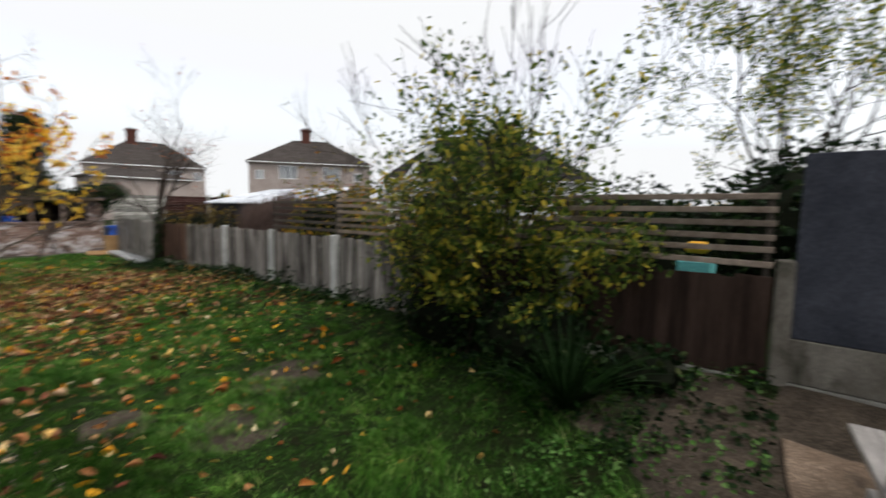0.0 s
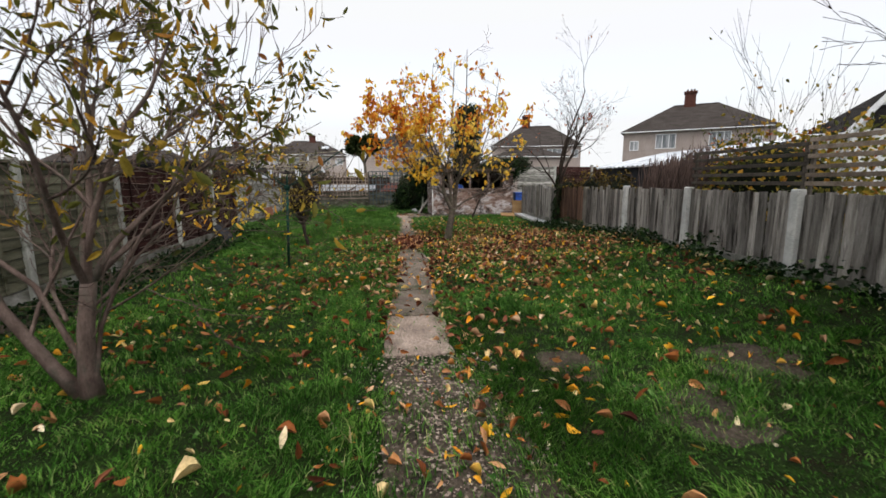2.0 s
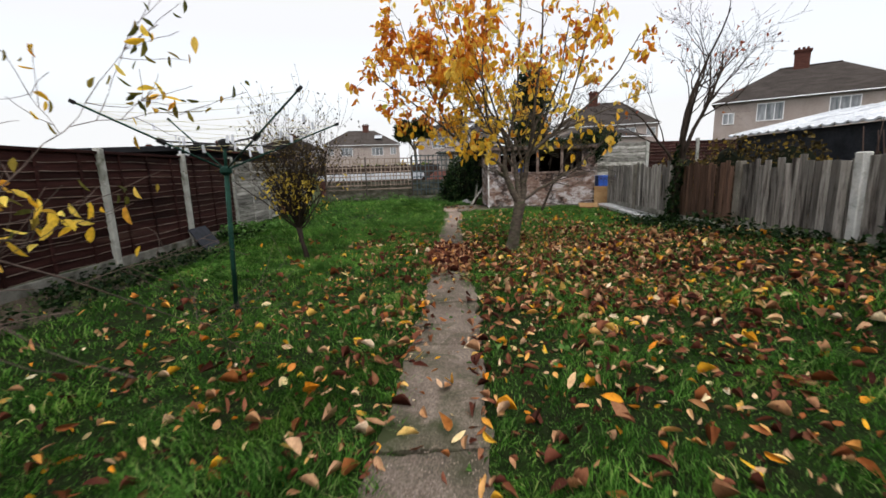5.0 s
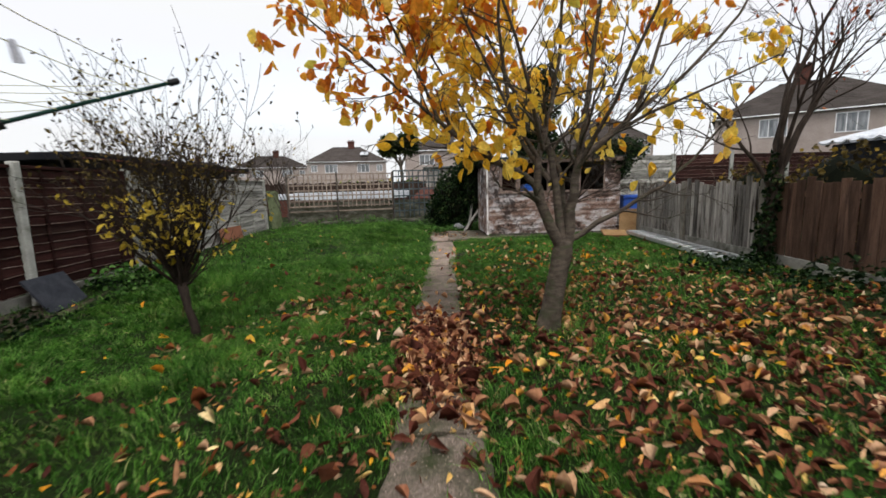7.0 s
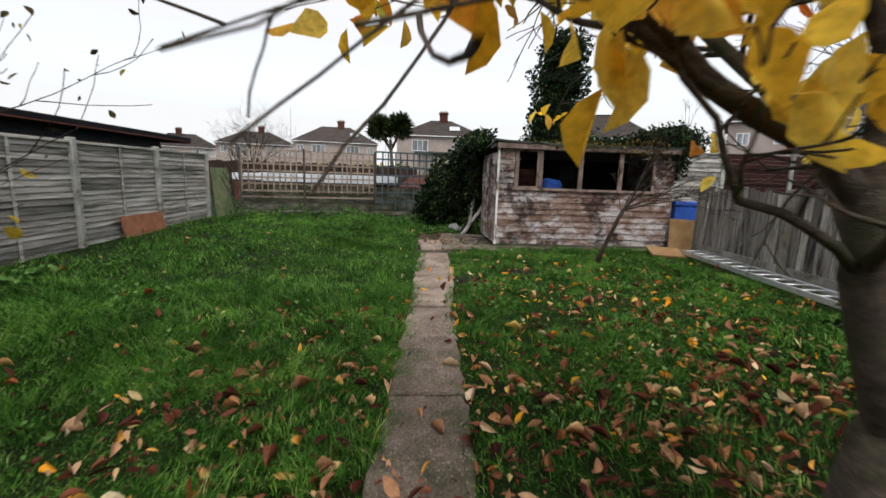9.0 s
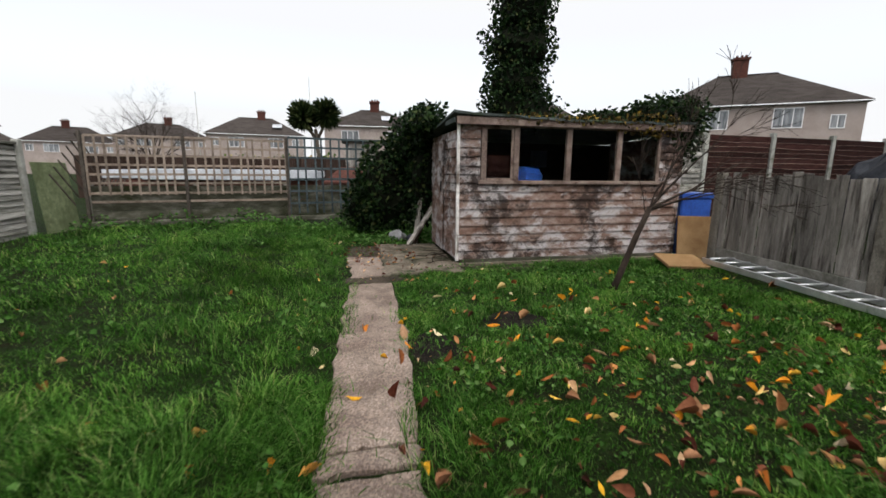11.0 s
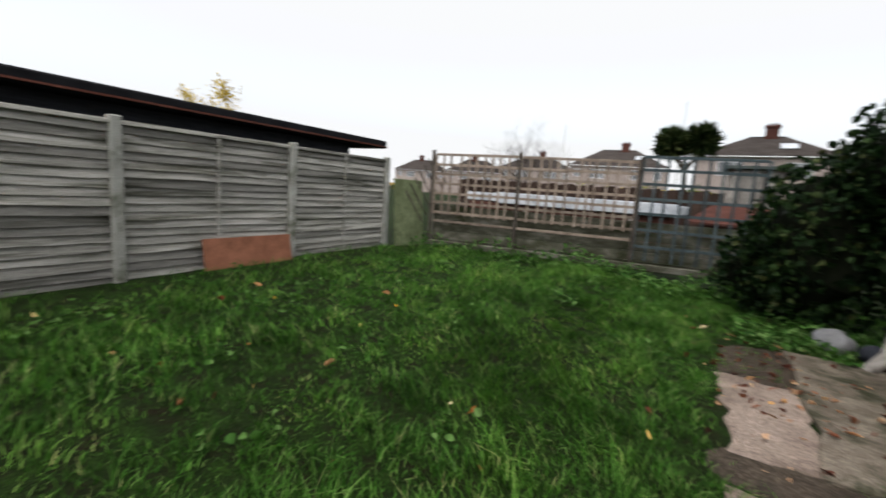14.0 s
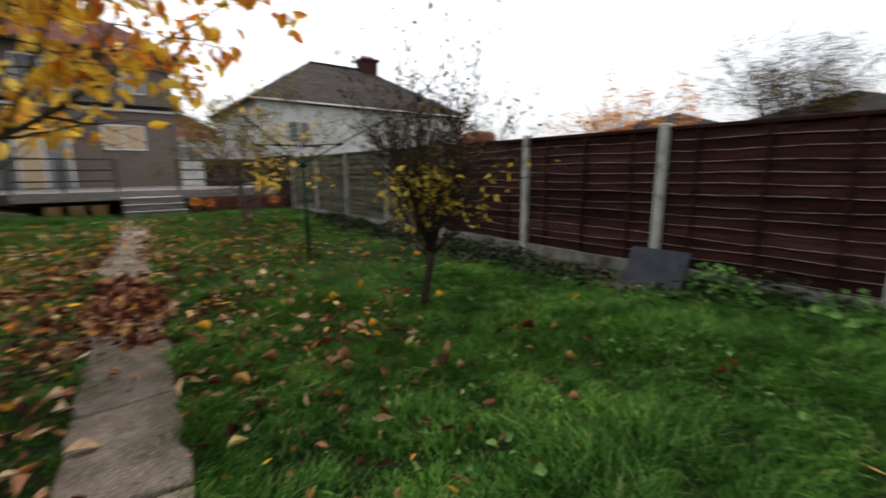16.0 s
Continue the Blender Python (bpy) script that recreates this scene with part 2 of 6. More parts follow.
M_BARK_DARK = mat("dark_twig_bark", [(0.3, V(.018, .013, .01)), (0.7, V(.05, .038, .03))], 16, (1, 1, .4), 90, bump=0.6, vary=0.15)
M_BARK_RED = mat("reddish_stem_bark", [(0.3, V(.07, .048, .04)), (0.7, V(.19, .14, .118))], 12, (1, 1, .4), 90, bump=0.7, vary=0.15, stain=V(.06, .06, .046), stain_scale=6)
# near-black filler: shade between the leaves, put into colour
M_INNER_SHADE = mat("inner_foliage_shade", [(0.3, V(.004, .006, .003)), (0.7, V(.01, .012, .006))], 9, grain=60, vary=0.1)
M_SLATE = mat("dark_slate_sheet", [(0.3, V(.022, .024, .03)), (0.7, V(.042, .045, .054))], 6, grain=80, vary=0.1)
M_RED_BOARD = mat("red_clay_board", [(0.3, V(.2, .085, .05)), (0.7, V(.32, .14, .085))], 6, grain=70, vary=0.1)
M_GREEN_BOARD = mat("pale_green_sheet", [(0.3, V(.13, .155, .08)), (0.7, V(.2, .23, .125))], 3, grain=12, bump=0.1, vary=0.05, stain=V(.09, .11, .055), stain_scale=1.6)
M_ALU = mat("dull_aluminium", [(0.3, V(.42, .43, .44)), (0.7, V(.6, .61, .62))], 8, grain=120, rough=0.42, metal=0.7, bump=0.1, vary=0.1)
M_CARD = mat("brown_chipboard", [(0.3, V(.2, .115, .05)), (0.7, V(.3, .19, .095))], 5, grain=110, bump=0.2, vary=0.1)
M_BLUE = mat("blue_plastic", [(0.3, V(.012, .05, .25)), (0.7, V(.02, .09, .4))], 4, grain=30, rough=0.45, bump=0.05, vary=0.1, specular=0.5)
M_GREEN_STEEL = mat("green_painted_steel", [(0.3, V(.007, .026, .019)), (0.7, V(.015, .05, .036))], 10, grain=80, rough=0.5, bump=0.1, vary=0.1)
M_BLACK_PL = mat("black_plastic", [(0.3, V(.012, .012, .012)), (0.7, V(.03, .03, .03))], 8, grain=60, rough=0.5, bump=0.05, vary=0.1)
M_PEG = mat("pale_peg_plastic", [(0.3, V(.55, .57, .65)), (0.7, V(.75, .77, .82))], 8, grain=60, rough=0.5, bump=0.05, vary=0.2)
M_LINE = mat("airer_line", [(0.3, V(.4, .38, .22)), (0.7, V(.55, .52, .32))], 8, bump=0, vary=0.1)
M_STONE = mat("pale_stone", [(0.3, V(.18, .18, .18)), (0.7, V(.32, .32, .33))], 9, grain=60, vary=0.2)
M_RENDER = mat("pebbledash_wall", [(0.3, V(.29, .238, .21)), (0.7, V(.39, .33, .3))], 0.8, grain=30, vary=0.1, bump=0.4, dist=0.02)
M_RENDER_OWN = mat("brown_grey_pebbledash", [(0.3, V(.16, .13, .11)), (0.7, V(.22, .185, .16))], 0.9, grain=60, vary=0.05, bump=0.5, dist=0.02)
M_WHITE_WALL = mat("white_render", [(0.3, V(.62, .62, .61)), (0.7, V(.78, .78, .77))], 0.8, grain=30, vary=0.05)
M_TILE = mat("brown_roof_tiles", [(0.3, V(.03, .025, .022)), (0.7, V(.065, .055, .05))], 0.9, (1, 1, 5), 12, vary=0.12, bump=0.5, dist=0.05)
M_TILE_DARK = mat("dark_roof_tiles", [(0.3, V(.015, .014, .013)), (0.7, V(.035, .031, .03))], 0.9, (1, 1, 5), 12, vary=0.12, bump=0.5, dist=0.05)
M_TILE_RED = mat("red_roof_tiles", [(0.3, V(.1, .035, .025)), (0.7, V(.17, .068, .05))], 0.9, (1, 1, 5), 12, vary=0.1, bump=0.5, dist=0.05)
M_BRICK = mat("chimney_brick", [(0.3, V(.05, .02, .016)), (0.7, V(.1, .044, .034))], 4, (1, 1, 3), 20, vary=0.15)
M_UPVC = mat("white_frame", [(0.3, V(.7, .7, .7)), (0.7, V(.82, .82, .82))], 3, grain=30, rough=0.4, bump=0.02, vary=0.03)
M_CURTAIN = mat("pale_net_curtain", [(0.3, V(.1, .11, .12)), (0.7, V(.34, .35, .36))], 1.5, (3, 3, .5), 40, vary=0.35)
# opaque pane colour that stands in for warm room light
M_LIT_PANE = mat("lit_room_pane", [(0.3, V(.56, .4, .25)), (0.7, V(.68, .52, .36))], 3, grain=20, vary=0.05)
M_DECK = mat("grey_decking", [(0.3, V(.14, .13, .12)), (0.7, V(.27, .255, .24))], 7, (.4, 3, 3), 80, vary=0.2)
M_TARP = mat("black_tarpaulin", [(0.3, V(.012, .013, .016)), (0.7, V(.035, .038, .045))], 3, grain=30, rough=0.5, vary=0.1, bump=0.4)
M_ROOF_WHITE = mat("pale_sheet_roof", [(0.3, V(.4, .42, .45)), (0.7, V(.62, .64, .67))], 1.4, grain=25, vary=0.06, stain=V(.22, .24, .26), stain_scale=1.2)
M_WICKER = mat("dark_brushwood", [(0.3, V(.03, .02, .018)), (0.7, V(.08, .055, .045))], 12, (4, 4, .4), 60, vary=0.3, island=True)
M_GLASS = glass_mat("window_glass")
M_GRASS = leaf_mat("grass_blades", [(0.0, V(.006, .024, .002)), (0.4, V(.03, .102, .011)), (0.75, V(.082, .212, .03)), (0.94, V(.16, .29, .07)), (1.0, V(.26, .28, .12))], 0.3, broad=1.7)
M_FALLEN = leaf_mat("fallen_leaves", [(0.0, V(.08, .024, .01)), (0.18, V(.2, .065, .022)), (0.36, V(.36, .13, .04)), (0.5, V(.5, .29, .15)), (0.62, V(.62, .21, .02)), (0.8, V(.74, .42, .03)), (0.92, V(.72, .55, .26)), (1.0, V(.76, .66, .48))], 0.15)
M_LITTER = leaf_mat("brown_leaf_litter", [(0.0, V(.036, .012, .009)), (0.32, V(.105, .032, .02)), (0.58, V(.22, .084, .045)), (0.76, V(.38, .2, .105)), (0.87, V(.55, .36, .22)), (0.94, V(.64, .3, .03)), (1.0, V(.66, .52, .38))], 0.1)
M_YELLOW = leaf_mat("yellow_autumn_leaves", [(0.0, V(.76, .43, .03)), (0.35, V(.9, .6, .06)), (0.75, V(.94, .73, .16)), (0.93, V(.8, .34, .03)), (1.0, V(.58, .58, .1))], 0.62)
M_ORANGE = leaf_mat("orange_autumn_leaves", [(0.0, V(.5, .13, .02)), (0.5, V(.7, .25, .03)), (0.8, V(.78, .42, .05)), (1.0, V(.5, .12, .05))], 0.6)
M_OLIVE = leaf_mat("olive_turning_leaves", [(0.0, V(.045, .05, .014)), (0.4, V(.11, .115, .025)), (0.7, V(.24, .18, .03)), (0.9, V(.46, .27, .03)), (1.0, V(.22, .08, .025))], 0.45)
M_BROWNING = leaf_mat("browning_dark_leaves", [(0.0, V(.02, .015, .008)), (0.5, V(.06, .045, .016)), (0.85, V(.13, .095, .025)), (1.0, V(.3, .2, .03))], 0.3)
M_BUSH = leaf_mat("green_yellow_leaves", [(0.0, V(.02, .045, .01)), (0.45, V(.065, .11, .022)), (0.74, V(.17, .21, .035)), (0.9, V(.36, .33, .04)), (1.0, V(.55, .43, .05))], 0.5)
M_IVY = leaf_mat("ivy_leaves", [(0.0, V(.003, .009, .003)), (0.6, V(.009, .023, .006)), (0.92, V(.022, .042, .012)), (1.0, V(.06, .07, .025))], 0.1, 0.5)
M_WEED = leaf_mat("weed_leaves", [(0.0, V(.018, .055, .01)), (0.6, V(.058, .145, .026)), (1.0, V(.14, .24, .075))], 0.25)
M_SMALL = leaf_mat("small_yellow_leaves", [(0.0, V(.3, .22, .03)), (0.5, V(.6, .44, .05)), (1.0, V(.7, .55, .12))], 0.4)
M_RUST = leaf_mat("rusty_leaves", [(0.0, V(.15, .03, .015)), (0.5, V(.3, .07, .03)), (1.0, V(.45, .18, .06))], 0.35)
M_PALM = leaf_mat("palm_leaves", [(0.0, V(.008, .016, .005)), (0.6, V(.022, .038, .011)), (1.0, V(.07, .08, .03))], 0.15)


# ---- building helpers ----
def mesh_of(name, verts, faces, material, smooth=False):
    me = bpy.data.meshes.new(name)
    me.from_pydata([tuple(map(float, v)) for v in verts], [], faces)
    me.materials.append(material)
    if smooth:
        me.polygons.foreach_set("use_smooth", [True] * len(me.polygons))
    me.update()
    return me


def thing(name, at, label, category, group="", rz=0.0, kind=""):
    ob = new(name)
    ob.empty_display_size = 0.1
    ob.matrix_basis = pose(*at, 0, 0, rz)
    return tagged(ob, label, category, group, kind)


def child(name, me, parent, m=None, label=""):
    ob = new(name, me)
    ob.parent = parent
    if m is not None:
        ob.matrix_basis = m
    return tagged(ob, label) if label else ob


def part(name, bm, material, parent, label="", m=None):
    me = bpy.data.meshes.new(name)
    bm.to_mesh(me)
    bm.free()
    me.materials.append(material)
    return child(name, me, parent, m, label)


def slab(x0, y0, z0, x1, y1, z1, bevel=0.0, bm=None):
    """A box between two corners, with its edges taken off."""
    own = bm is None
    b = bmesh.new()
    r = bmesh.ops.create_cube(b, size=1)
    for v in b.verts:
        v.co = Vector(((x0 + x1) / 2 + v.co.x * (x1 - x0), (y0 + y1) / 2 + v.co.y * (y1 - y0), (z0 + z1) / 2 + v.co.z * (z1 - z0)))
    if bevel:
        bmesh.ops.bevel(b, geom=b.edges[:], offset=bevel, segments=1, affect="EDGES")
    if own:
        return b
    tmp = bpy.data.meshes.new("tmp")
    b.to_mesh(tmp)
    b.free()
    bm.from_mesh(tmp)
    bpy.data.meshes.remove(tmp)
    return bm


def box_mesh(name, size, material, bevel=0.0):
    """A bevelled box with its base centre at the origin, to be shared by alike pieces."""
    b = slab(-size[0] / 2, -size[1] / 2, 0, size[0] / 2, size[1] / 2, size[2], bevel)
    me = bpy.data.meshes.new(name)
    b.to_mesh(me)
    b.free()
    me.materials.append(material)
    return me


class Shape:
    """Collects tubes and other pieces into one mesh."""
    def __init__(self):
        self.v, self.f = [], []

    def tube(self, pts, radii, sides=6, cap=True):
        n0, pts = len(self.v), [Vector(p) for p in pts]
        side = None
        for i, p in enumerate(pts):
            d = (pts[min(i + 1, len(pts) - 1)] - pts[max(i - 1, 0)]).normalized()
            if side is None:
                side = d.cross(Vector((0.31, 0.17, 0.93))).normalized()
            side = (side - d * side.dot(d)).normalized()
            up = d.cross(side)
            for k in range(sides):
                a = 2 * math.pi * k / sides
                self.v.append(p + (side * math.cos(a) + up * math.sin(a)) * radii[i])
        for i in range(len(pts) - 1):
            for k in range(sides):
                a, b = n0 + i * sides + k, n0 + i * sides + (k + 1) % sides
                self.f.append((a, b, b + sides, a + sides))
        if cap:
            self.f.append(tuple(n0 + (len(pts) - 1) * sides + k for k in range(sides)))
            self.f.append(tuple(n0 + k for k in reversed(range(sides))))
        return self

    def mesh(self, name, material, smooth=True):
        return mesh_of(name, self.v, self.f, material, smooth)


def ground_h(x, y):
    """The lie of the land: level lawn that dips towards the lap fence, a bank along the fence on the side of the slatted trellis, a slight rise at the back."""
    def s(a, b, t):
        t = min(max((t - a) / (b - a), 0), 1)
        return t * t * (3 - 2 * t)
    bank = 0.3 * s(2.4, 4.3, x) * s(14.5, 9.0, y) if -3 < y < 15 and x < 9 else 0.0
    near = 0.2 * s(2.4, 0.4, y) * s(1.0, 3.0, x) if x < 9 and y > -3 else 0.0
    dip = -0.16 * s(-0.5, -1.9, x) * (0.25 + 0.75 * s(-4.6, -4.2, x)) * s(14.6, 13.0, y) * s(3.5, 8.0, y) if -9 < x < 0 and y > 0 else 0.0
    back = 0.12 * s(14.5, 20.5, y) * s(0.4, -1.2, x) if -9 < x and y < 30 else 0.0
    return bank + near + dip + back + 0.018 * noise.noise(Vector((x * 1.3, y * 1.3, 0.0)))


def leaf_arrays(pos, axis, nrm, length, width, fold=0.25):
    """Vertices and quads of many folded leaves: each two quads that meet at the midrib."""
    n = len(pos)
    axis = axis / np.linalg.norm(axis, axis=1, keepdims=True)
    side = np.cross(nrm, axis)
    side /= np.linalg.norm(side, axis=1, keepdims=True) + 1e-9
    up = np.cross(axis, side)
    L, W = np.asarray(length).reshape(-1, 1), np.asarray(width).reshape(-1, 1)
    lift = up * W * fold
    v = np.stack([pos, pos + axis * L * .2 + side * W * .34 + lift * .7, pos + axis * L * .5 + side * W * .5 + lift, pos + axis * L * .8 + side * W * .27 + lift * .5, pos + axis * L - up * L * .1,
                  pos + axis * L * .8 - side * W * .27 + lift * .5, pos + axis * L * .5 - side * W * .5 + lift, pos + axis * L * .2 - side * W * .34 + lift * .7], 1).reshape(-1, 3)
    base = (np.arange(n) * 8)[:, None]
    f = np.concatenate([base + [0, 1, 2, 3, 4], base + [0, 4, 5, 6, 7]], 1).reshape(-1, 5)
    return v, f


def quads(name, v, f, material):
    """A mesh from arrays of vertices and faces that all have the same number of corners."""
    me = bpy.data.meshes.new(name)
    k = f.shape[1]
    me.vertices.add(len(v))
    me.vertices.foreach_set("co", np.ascontiguousarray(v, np.float32).ravel())
    me.loops.add(f.size)
    me.loops.foreach_set("vertex_index", np.ascontiguousarray(f, np.int32).ravel())
    me.polygons.add(len(f))
    me.polygons.foreach_set("loop_start", np.arange(0, f.size, k, dtype=np.int32))
    me.polygons.foreach_set("loop_total", np.full(len(f), k, np.int32))
    me.materials.append(material)
    me.update(calc_edges=True)
    me.validate()
    return me


def rand_dirs(rng, n, down=0.0):
    d = rng.normal(size=(n, 3))
    d[:, 2] -= down
    return d / np.linalg.norm(d, axis=1, keepdims=True)


def leaf_cloud(rng, pos, size, material, name="crown", down=0.4, flat=0.0, aspect=0.6):
    """Leaves at the given places, hanging by down, lying by flat."""
    n = len(pos)
    axis = rand_dirs(rng, n, down)
    nrm = rand_dirs(rng, n)
    if flat:
        axis[:, 2] *= (1 - flat)
        nrm = nrm * (1 - flat) + np.array([0, 0, 1.0]) * flat
    L = size * rng.uniform(0.6, 1.25, n)
    v, f = leaf_arrays(np.asarray(pos, float), axis, nrm, L, L * aspect * rng.uniform(0.8, 1.2, n))
    return quads(name, v, f, material)


def grow(shape, rng, start, way, length, radius, depth, tips, opt, joints=None):
    """One limb and, further on, its twigs. tips gathers places for leaves."""
    n = 7 if depth > 1 else 5
    pts, p, d = [Vector(start)], Vector(start), Vector(way).normalized()
    for i in range(n):
        d = (d + Vector(rng.normal(size=3)) * opt["wobble"] + Vector((0, 0, opt["lift"]))).normalized()
        p = p + d * length / n
        pts.append(p.copy())
    radii = [max(radius * (1 - 0.75 * i / n), 0.0022) for i in range(n + 1)]
    shape.tube(pts, radii, 7 if radius > 0.02 else (4 if depth else 3), cap=False)
    if depth <= opt.get("leafy", 1):
        for i in range(1 if depth == 0 else 3, n + 1):
            tips.append((pts[i], depth))
    if depth > 0:
        for i in range(opt["twigs"]):
            k = rng.uniform(opt.get("from", 0.3), 1.0) * n
            j = min(int(k), n - 1)
            q = pts[j].lerp(pts[j + 1], k - j)
            along = (pts[j + 1] - pts[j]).normalized()
            out = Vector(rng.normal(size=3))
            out = (out - along * out.dot(along)).normalized()
            w = along * opt.get("along", 0.75) + out * opt.get("out", 0.75)
            grow(shape, rng, q, w, length * rng.uniform(0.4, 0.65), max(radii[j] * 0.6, 0.003), depth - 1, tips, opt)
    return pts


# ---- ground: one sheet to the horizon ----
gx = np.concatenate([[-1500, -300, -100, -45, -22, -12, -8], np.linspace(-6, 7, 66), [9, 13, 25, 50, 120, 300, 1500]])
gy = np.concatenate([[-1500, -300, -100, -40, -15, -8], np.linspace(-5, 24, 117), [27, 33, 45, 70, 120, 300, 1500]])
gv = [(x, y, ground_h(x, y)) for y in gy for x in gx]
gf = [(j * len(gx) + i, j * len(gx) + i + 1, (j + 1) * len(gx) + i + 1, (j + 1) * len(gx) + i) for j in range(len(gy) - 1) for i in range(len(gx) - 1)]
ground = tagged(new("ground", mesh_of("ground", gv, gf, M_GROUND, True)), "dark moist earth under a long green lawn", "ground", kind="structure")

# the line of the path: distance along the garden, middle, width
PATH_LINE = [(4.95, -0.02, 0.60), (5.95, 0.03, 0.56), (7.0, 0.11, 0.5), (9.1, 0.27, 0.5), (10.5, 0.3, 0.45), (12.45, 0.37, 0.46), (14.2, 0.465, 0.41), (15.0, 0.5, 0.44), (15.6, 0.53, 0.46), (16.4, 0.61, 0.5), (16.9, 0.63, 0.5), (17.72, 0.64, 0.46)]


def path_at(y):
    ys = [p[0] for p in PATH_LINE]
    return np.interp(y, ys, [p[1] for p in PATH_LINE]), np.interp(y, ys, [p[2] for p in PATH_LINE])


def fence_r(y):
    return 3.9 + 0.085 * y


# ---- grass ----
def make_grass(n, seed, spot=None):
    """Blades over the whole garden, or over one spot (x0, x1, y0, y1) where the lawn grows thicker."""
    rng = np.random.default_rng(seed)
    y = rng.uniform(0.45, 22.6, n)
    x = np.where(rng.random(n) < 0.45, rng.normal(0.3, 1.3, n), rng.uniform(-4.55, 5.4, n))
    if spot:
        x, y = rng.uniform(spot[0], spot[1], n), rng.uniform(spot[2], spot[3], n)
    keep = (x < fence_r(y) - 0.02) & (x > -4.55) & ((y > 1.2) | ((x > 0.1) & (x < 2.5) & (y > 0.5)))
    mid, wid = path_at(y)
    over = rng.normal(0.0, 0.035, n)
    keep &= ~((np.abs(x - mid) < wid / 2 - 0.05 + over * 1.3) & (y > 4.9) & (y < 17.75) & (rng.random(n) < 0.985))
    keep &= ~((np.abs(x - 0.0) < 0.34 + over * 4) & (y < 4.95) & (rng.random(n) < 0.85))
    keep &= ~((x > 0.34 + over) & (x < 0.98 + over * 2) & (y > 17.7) & (y < 19.2))
    keep &= ~((x > 0.36 + over) & (x < 1.85) & (y > 18.02 + over) & (y < 20.1) & ((x > 0.8) | (rng.random(n) < 0.85)))
    keep &= ~((x > 1.75) & (x < 5.1) & (y > 18.35) & (y < 20.5))
    keep &= ~((((x - 1.78) / 0.28) ** 2 + ((y - 16.35) / 0.24) ** 2 < 1 + over * 8) & (rng.random(n) < 0.93))
    keep &= ~((((x - 0.98) / 0.17) ** 2 + ((y - 15.95) / 0.27) ** 2 < 1 + over * 8) & (rng.random(n) < 0.85))
    patch = np.array([noise.noise(Vector((a * 0.9, b * 0.9, 3.0))) + 0.5 * noise.noise(Vector((a * 3, b * 3, 9.0))) for a, b in zip(x[::1], y[::1])])
    bare = np.where((x > 0.5) & (y < 8.5), 0.12, 0.5) - np.where((x > 0.6) & (y > 8.5) & (y < 13.5), 0.12, 0)
    clump = np.array([noise.noise(Vector((a * 5.5, b * 5.5, 17.0))) for a, b in zip(x, y)])
    keep &= (patch < bare) | (rng.random(n) < np.where(y < 5.8, 0.68, 0.82))
    keep &= rng.random(n) < np.clip(0.85 + 1.2 * clump, 0.4, 1.0)
    keep &= rng.random(n) < np.where(x < -3.9, 0.35, 1.0)
    x, y, patch, clump = x[keep], y[keep], patch[keep], clump[keep]
    m = len(x)
    z = np.array([ground_h(a, b) for a, b in zip(x, y)]) - 0.005
    rise = np.clip(0.7 - patch + 0.9 * clump, 0.3, 1.6)
    h = rng.uniform(0.025, 0.09, m) * rise * np.where((x < 0.3) & (y > 13), 1.35, 1.0) * np.where(y < 2.6, 1.3, 1.0)
    a = rng.uniform(0, 2 * np.pi, m)
    lean = rng.uniform(0.3, 1.7, m)
    swirl = np.array([noise.noise(Vector((p * 0.7, q * 0.7, 5.0))) for p, q in zip(x, y)]) * 7
    out = np.stack([np.cos(a * 0.8 + swirl * 0.5), np.sin(a * 0.8 + swirl * 0.5), np.zeros(m)], 1)
    side = np.stack([-np.sin(a), np.cos(a), np.zeros(m)], 1)
    w = (rng.uniform(0.0014, 0.0036, m) * np.where(np.abs(x - 0.3) > 2.4, 1.5, 1.0))[:, None]
    p = np.stack([x, y, z], 1)
    up = np.array([0, 0, 1.0])
    mid_p = p + up * (h * 0.62)[:, None] + out * (h * lean * 0.3)[:, None]
    tip = p + up * (h * 0.95)[:, None] + out * (h * lean)[:, None]
    v = np.stack([p - side * w, p + side * w, mid_p + side * w * .85, mid_p - side * w * .85, tip], 1).reshape(-1, 3)
    b = (np.arange(m) * 5)[:, None]
    f = np.concatenate([b + [0, 1, 2], b + [0, 2, 3], b + [3, 2, 4]], 1).reshape(-1, 3)
    return quads("grass", v, f, M_GRASS)


tagged(new("lawn_grass", make_grass(560000, 5)), "long uneven green lawn grass with thin patches", "grass", kind="stuff")
tagged(new("lawn_grass", make_grass(95000, 6, (0.85, 4.9, 13.2, 18.3))), "fresh bright lawn grass in front of the shed", "grass", kind="stuff")
tagged(new("lawn_grass", make_grass(95000, 9, (-4.0, 3.6, 2.0, 8.0))), "green lawn grass among fallen leaves", "grass", kind="stuff")
tagged(new("lawn_grass", make_grass(105000, 8, (-4.0, 0.3, 11.0, 15.5))), "thick lawn grass beside the path", "grass", kind="stuff")
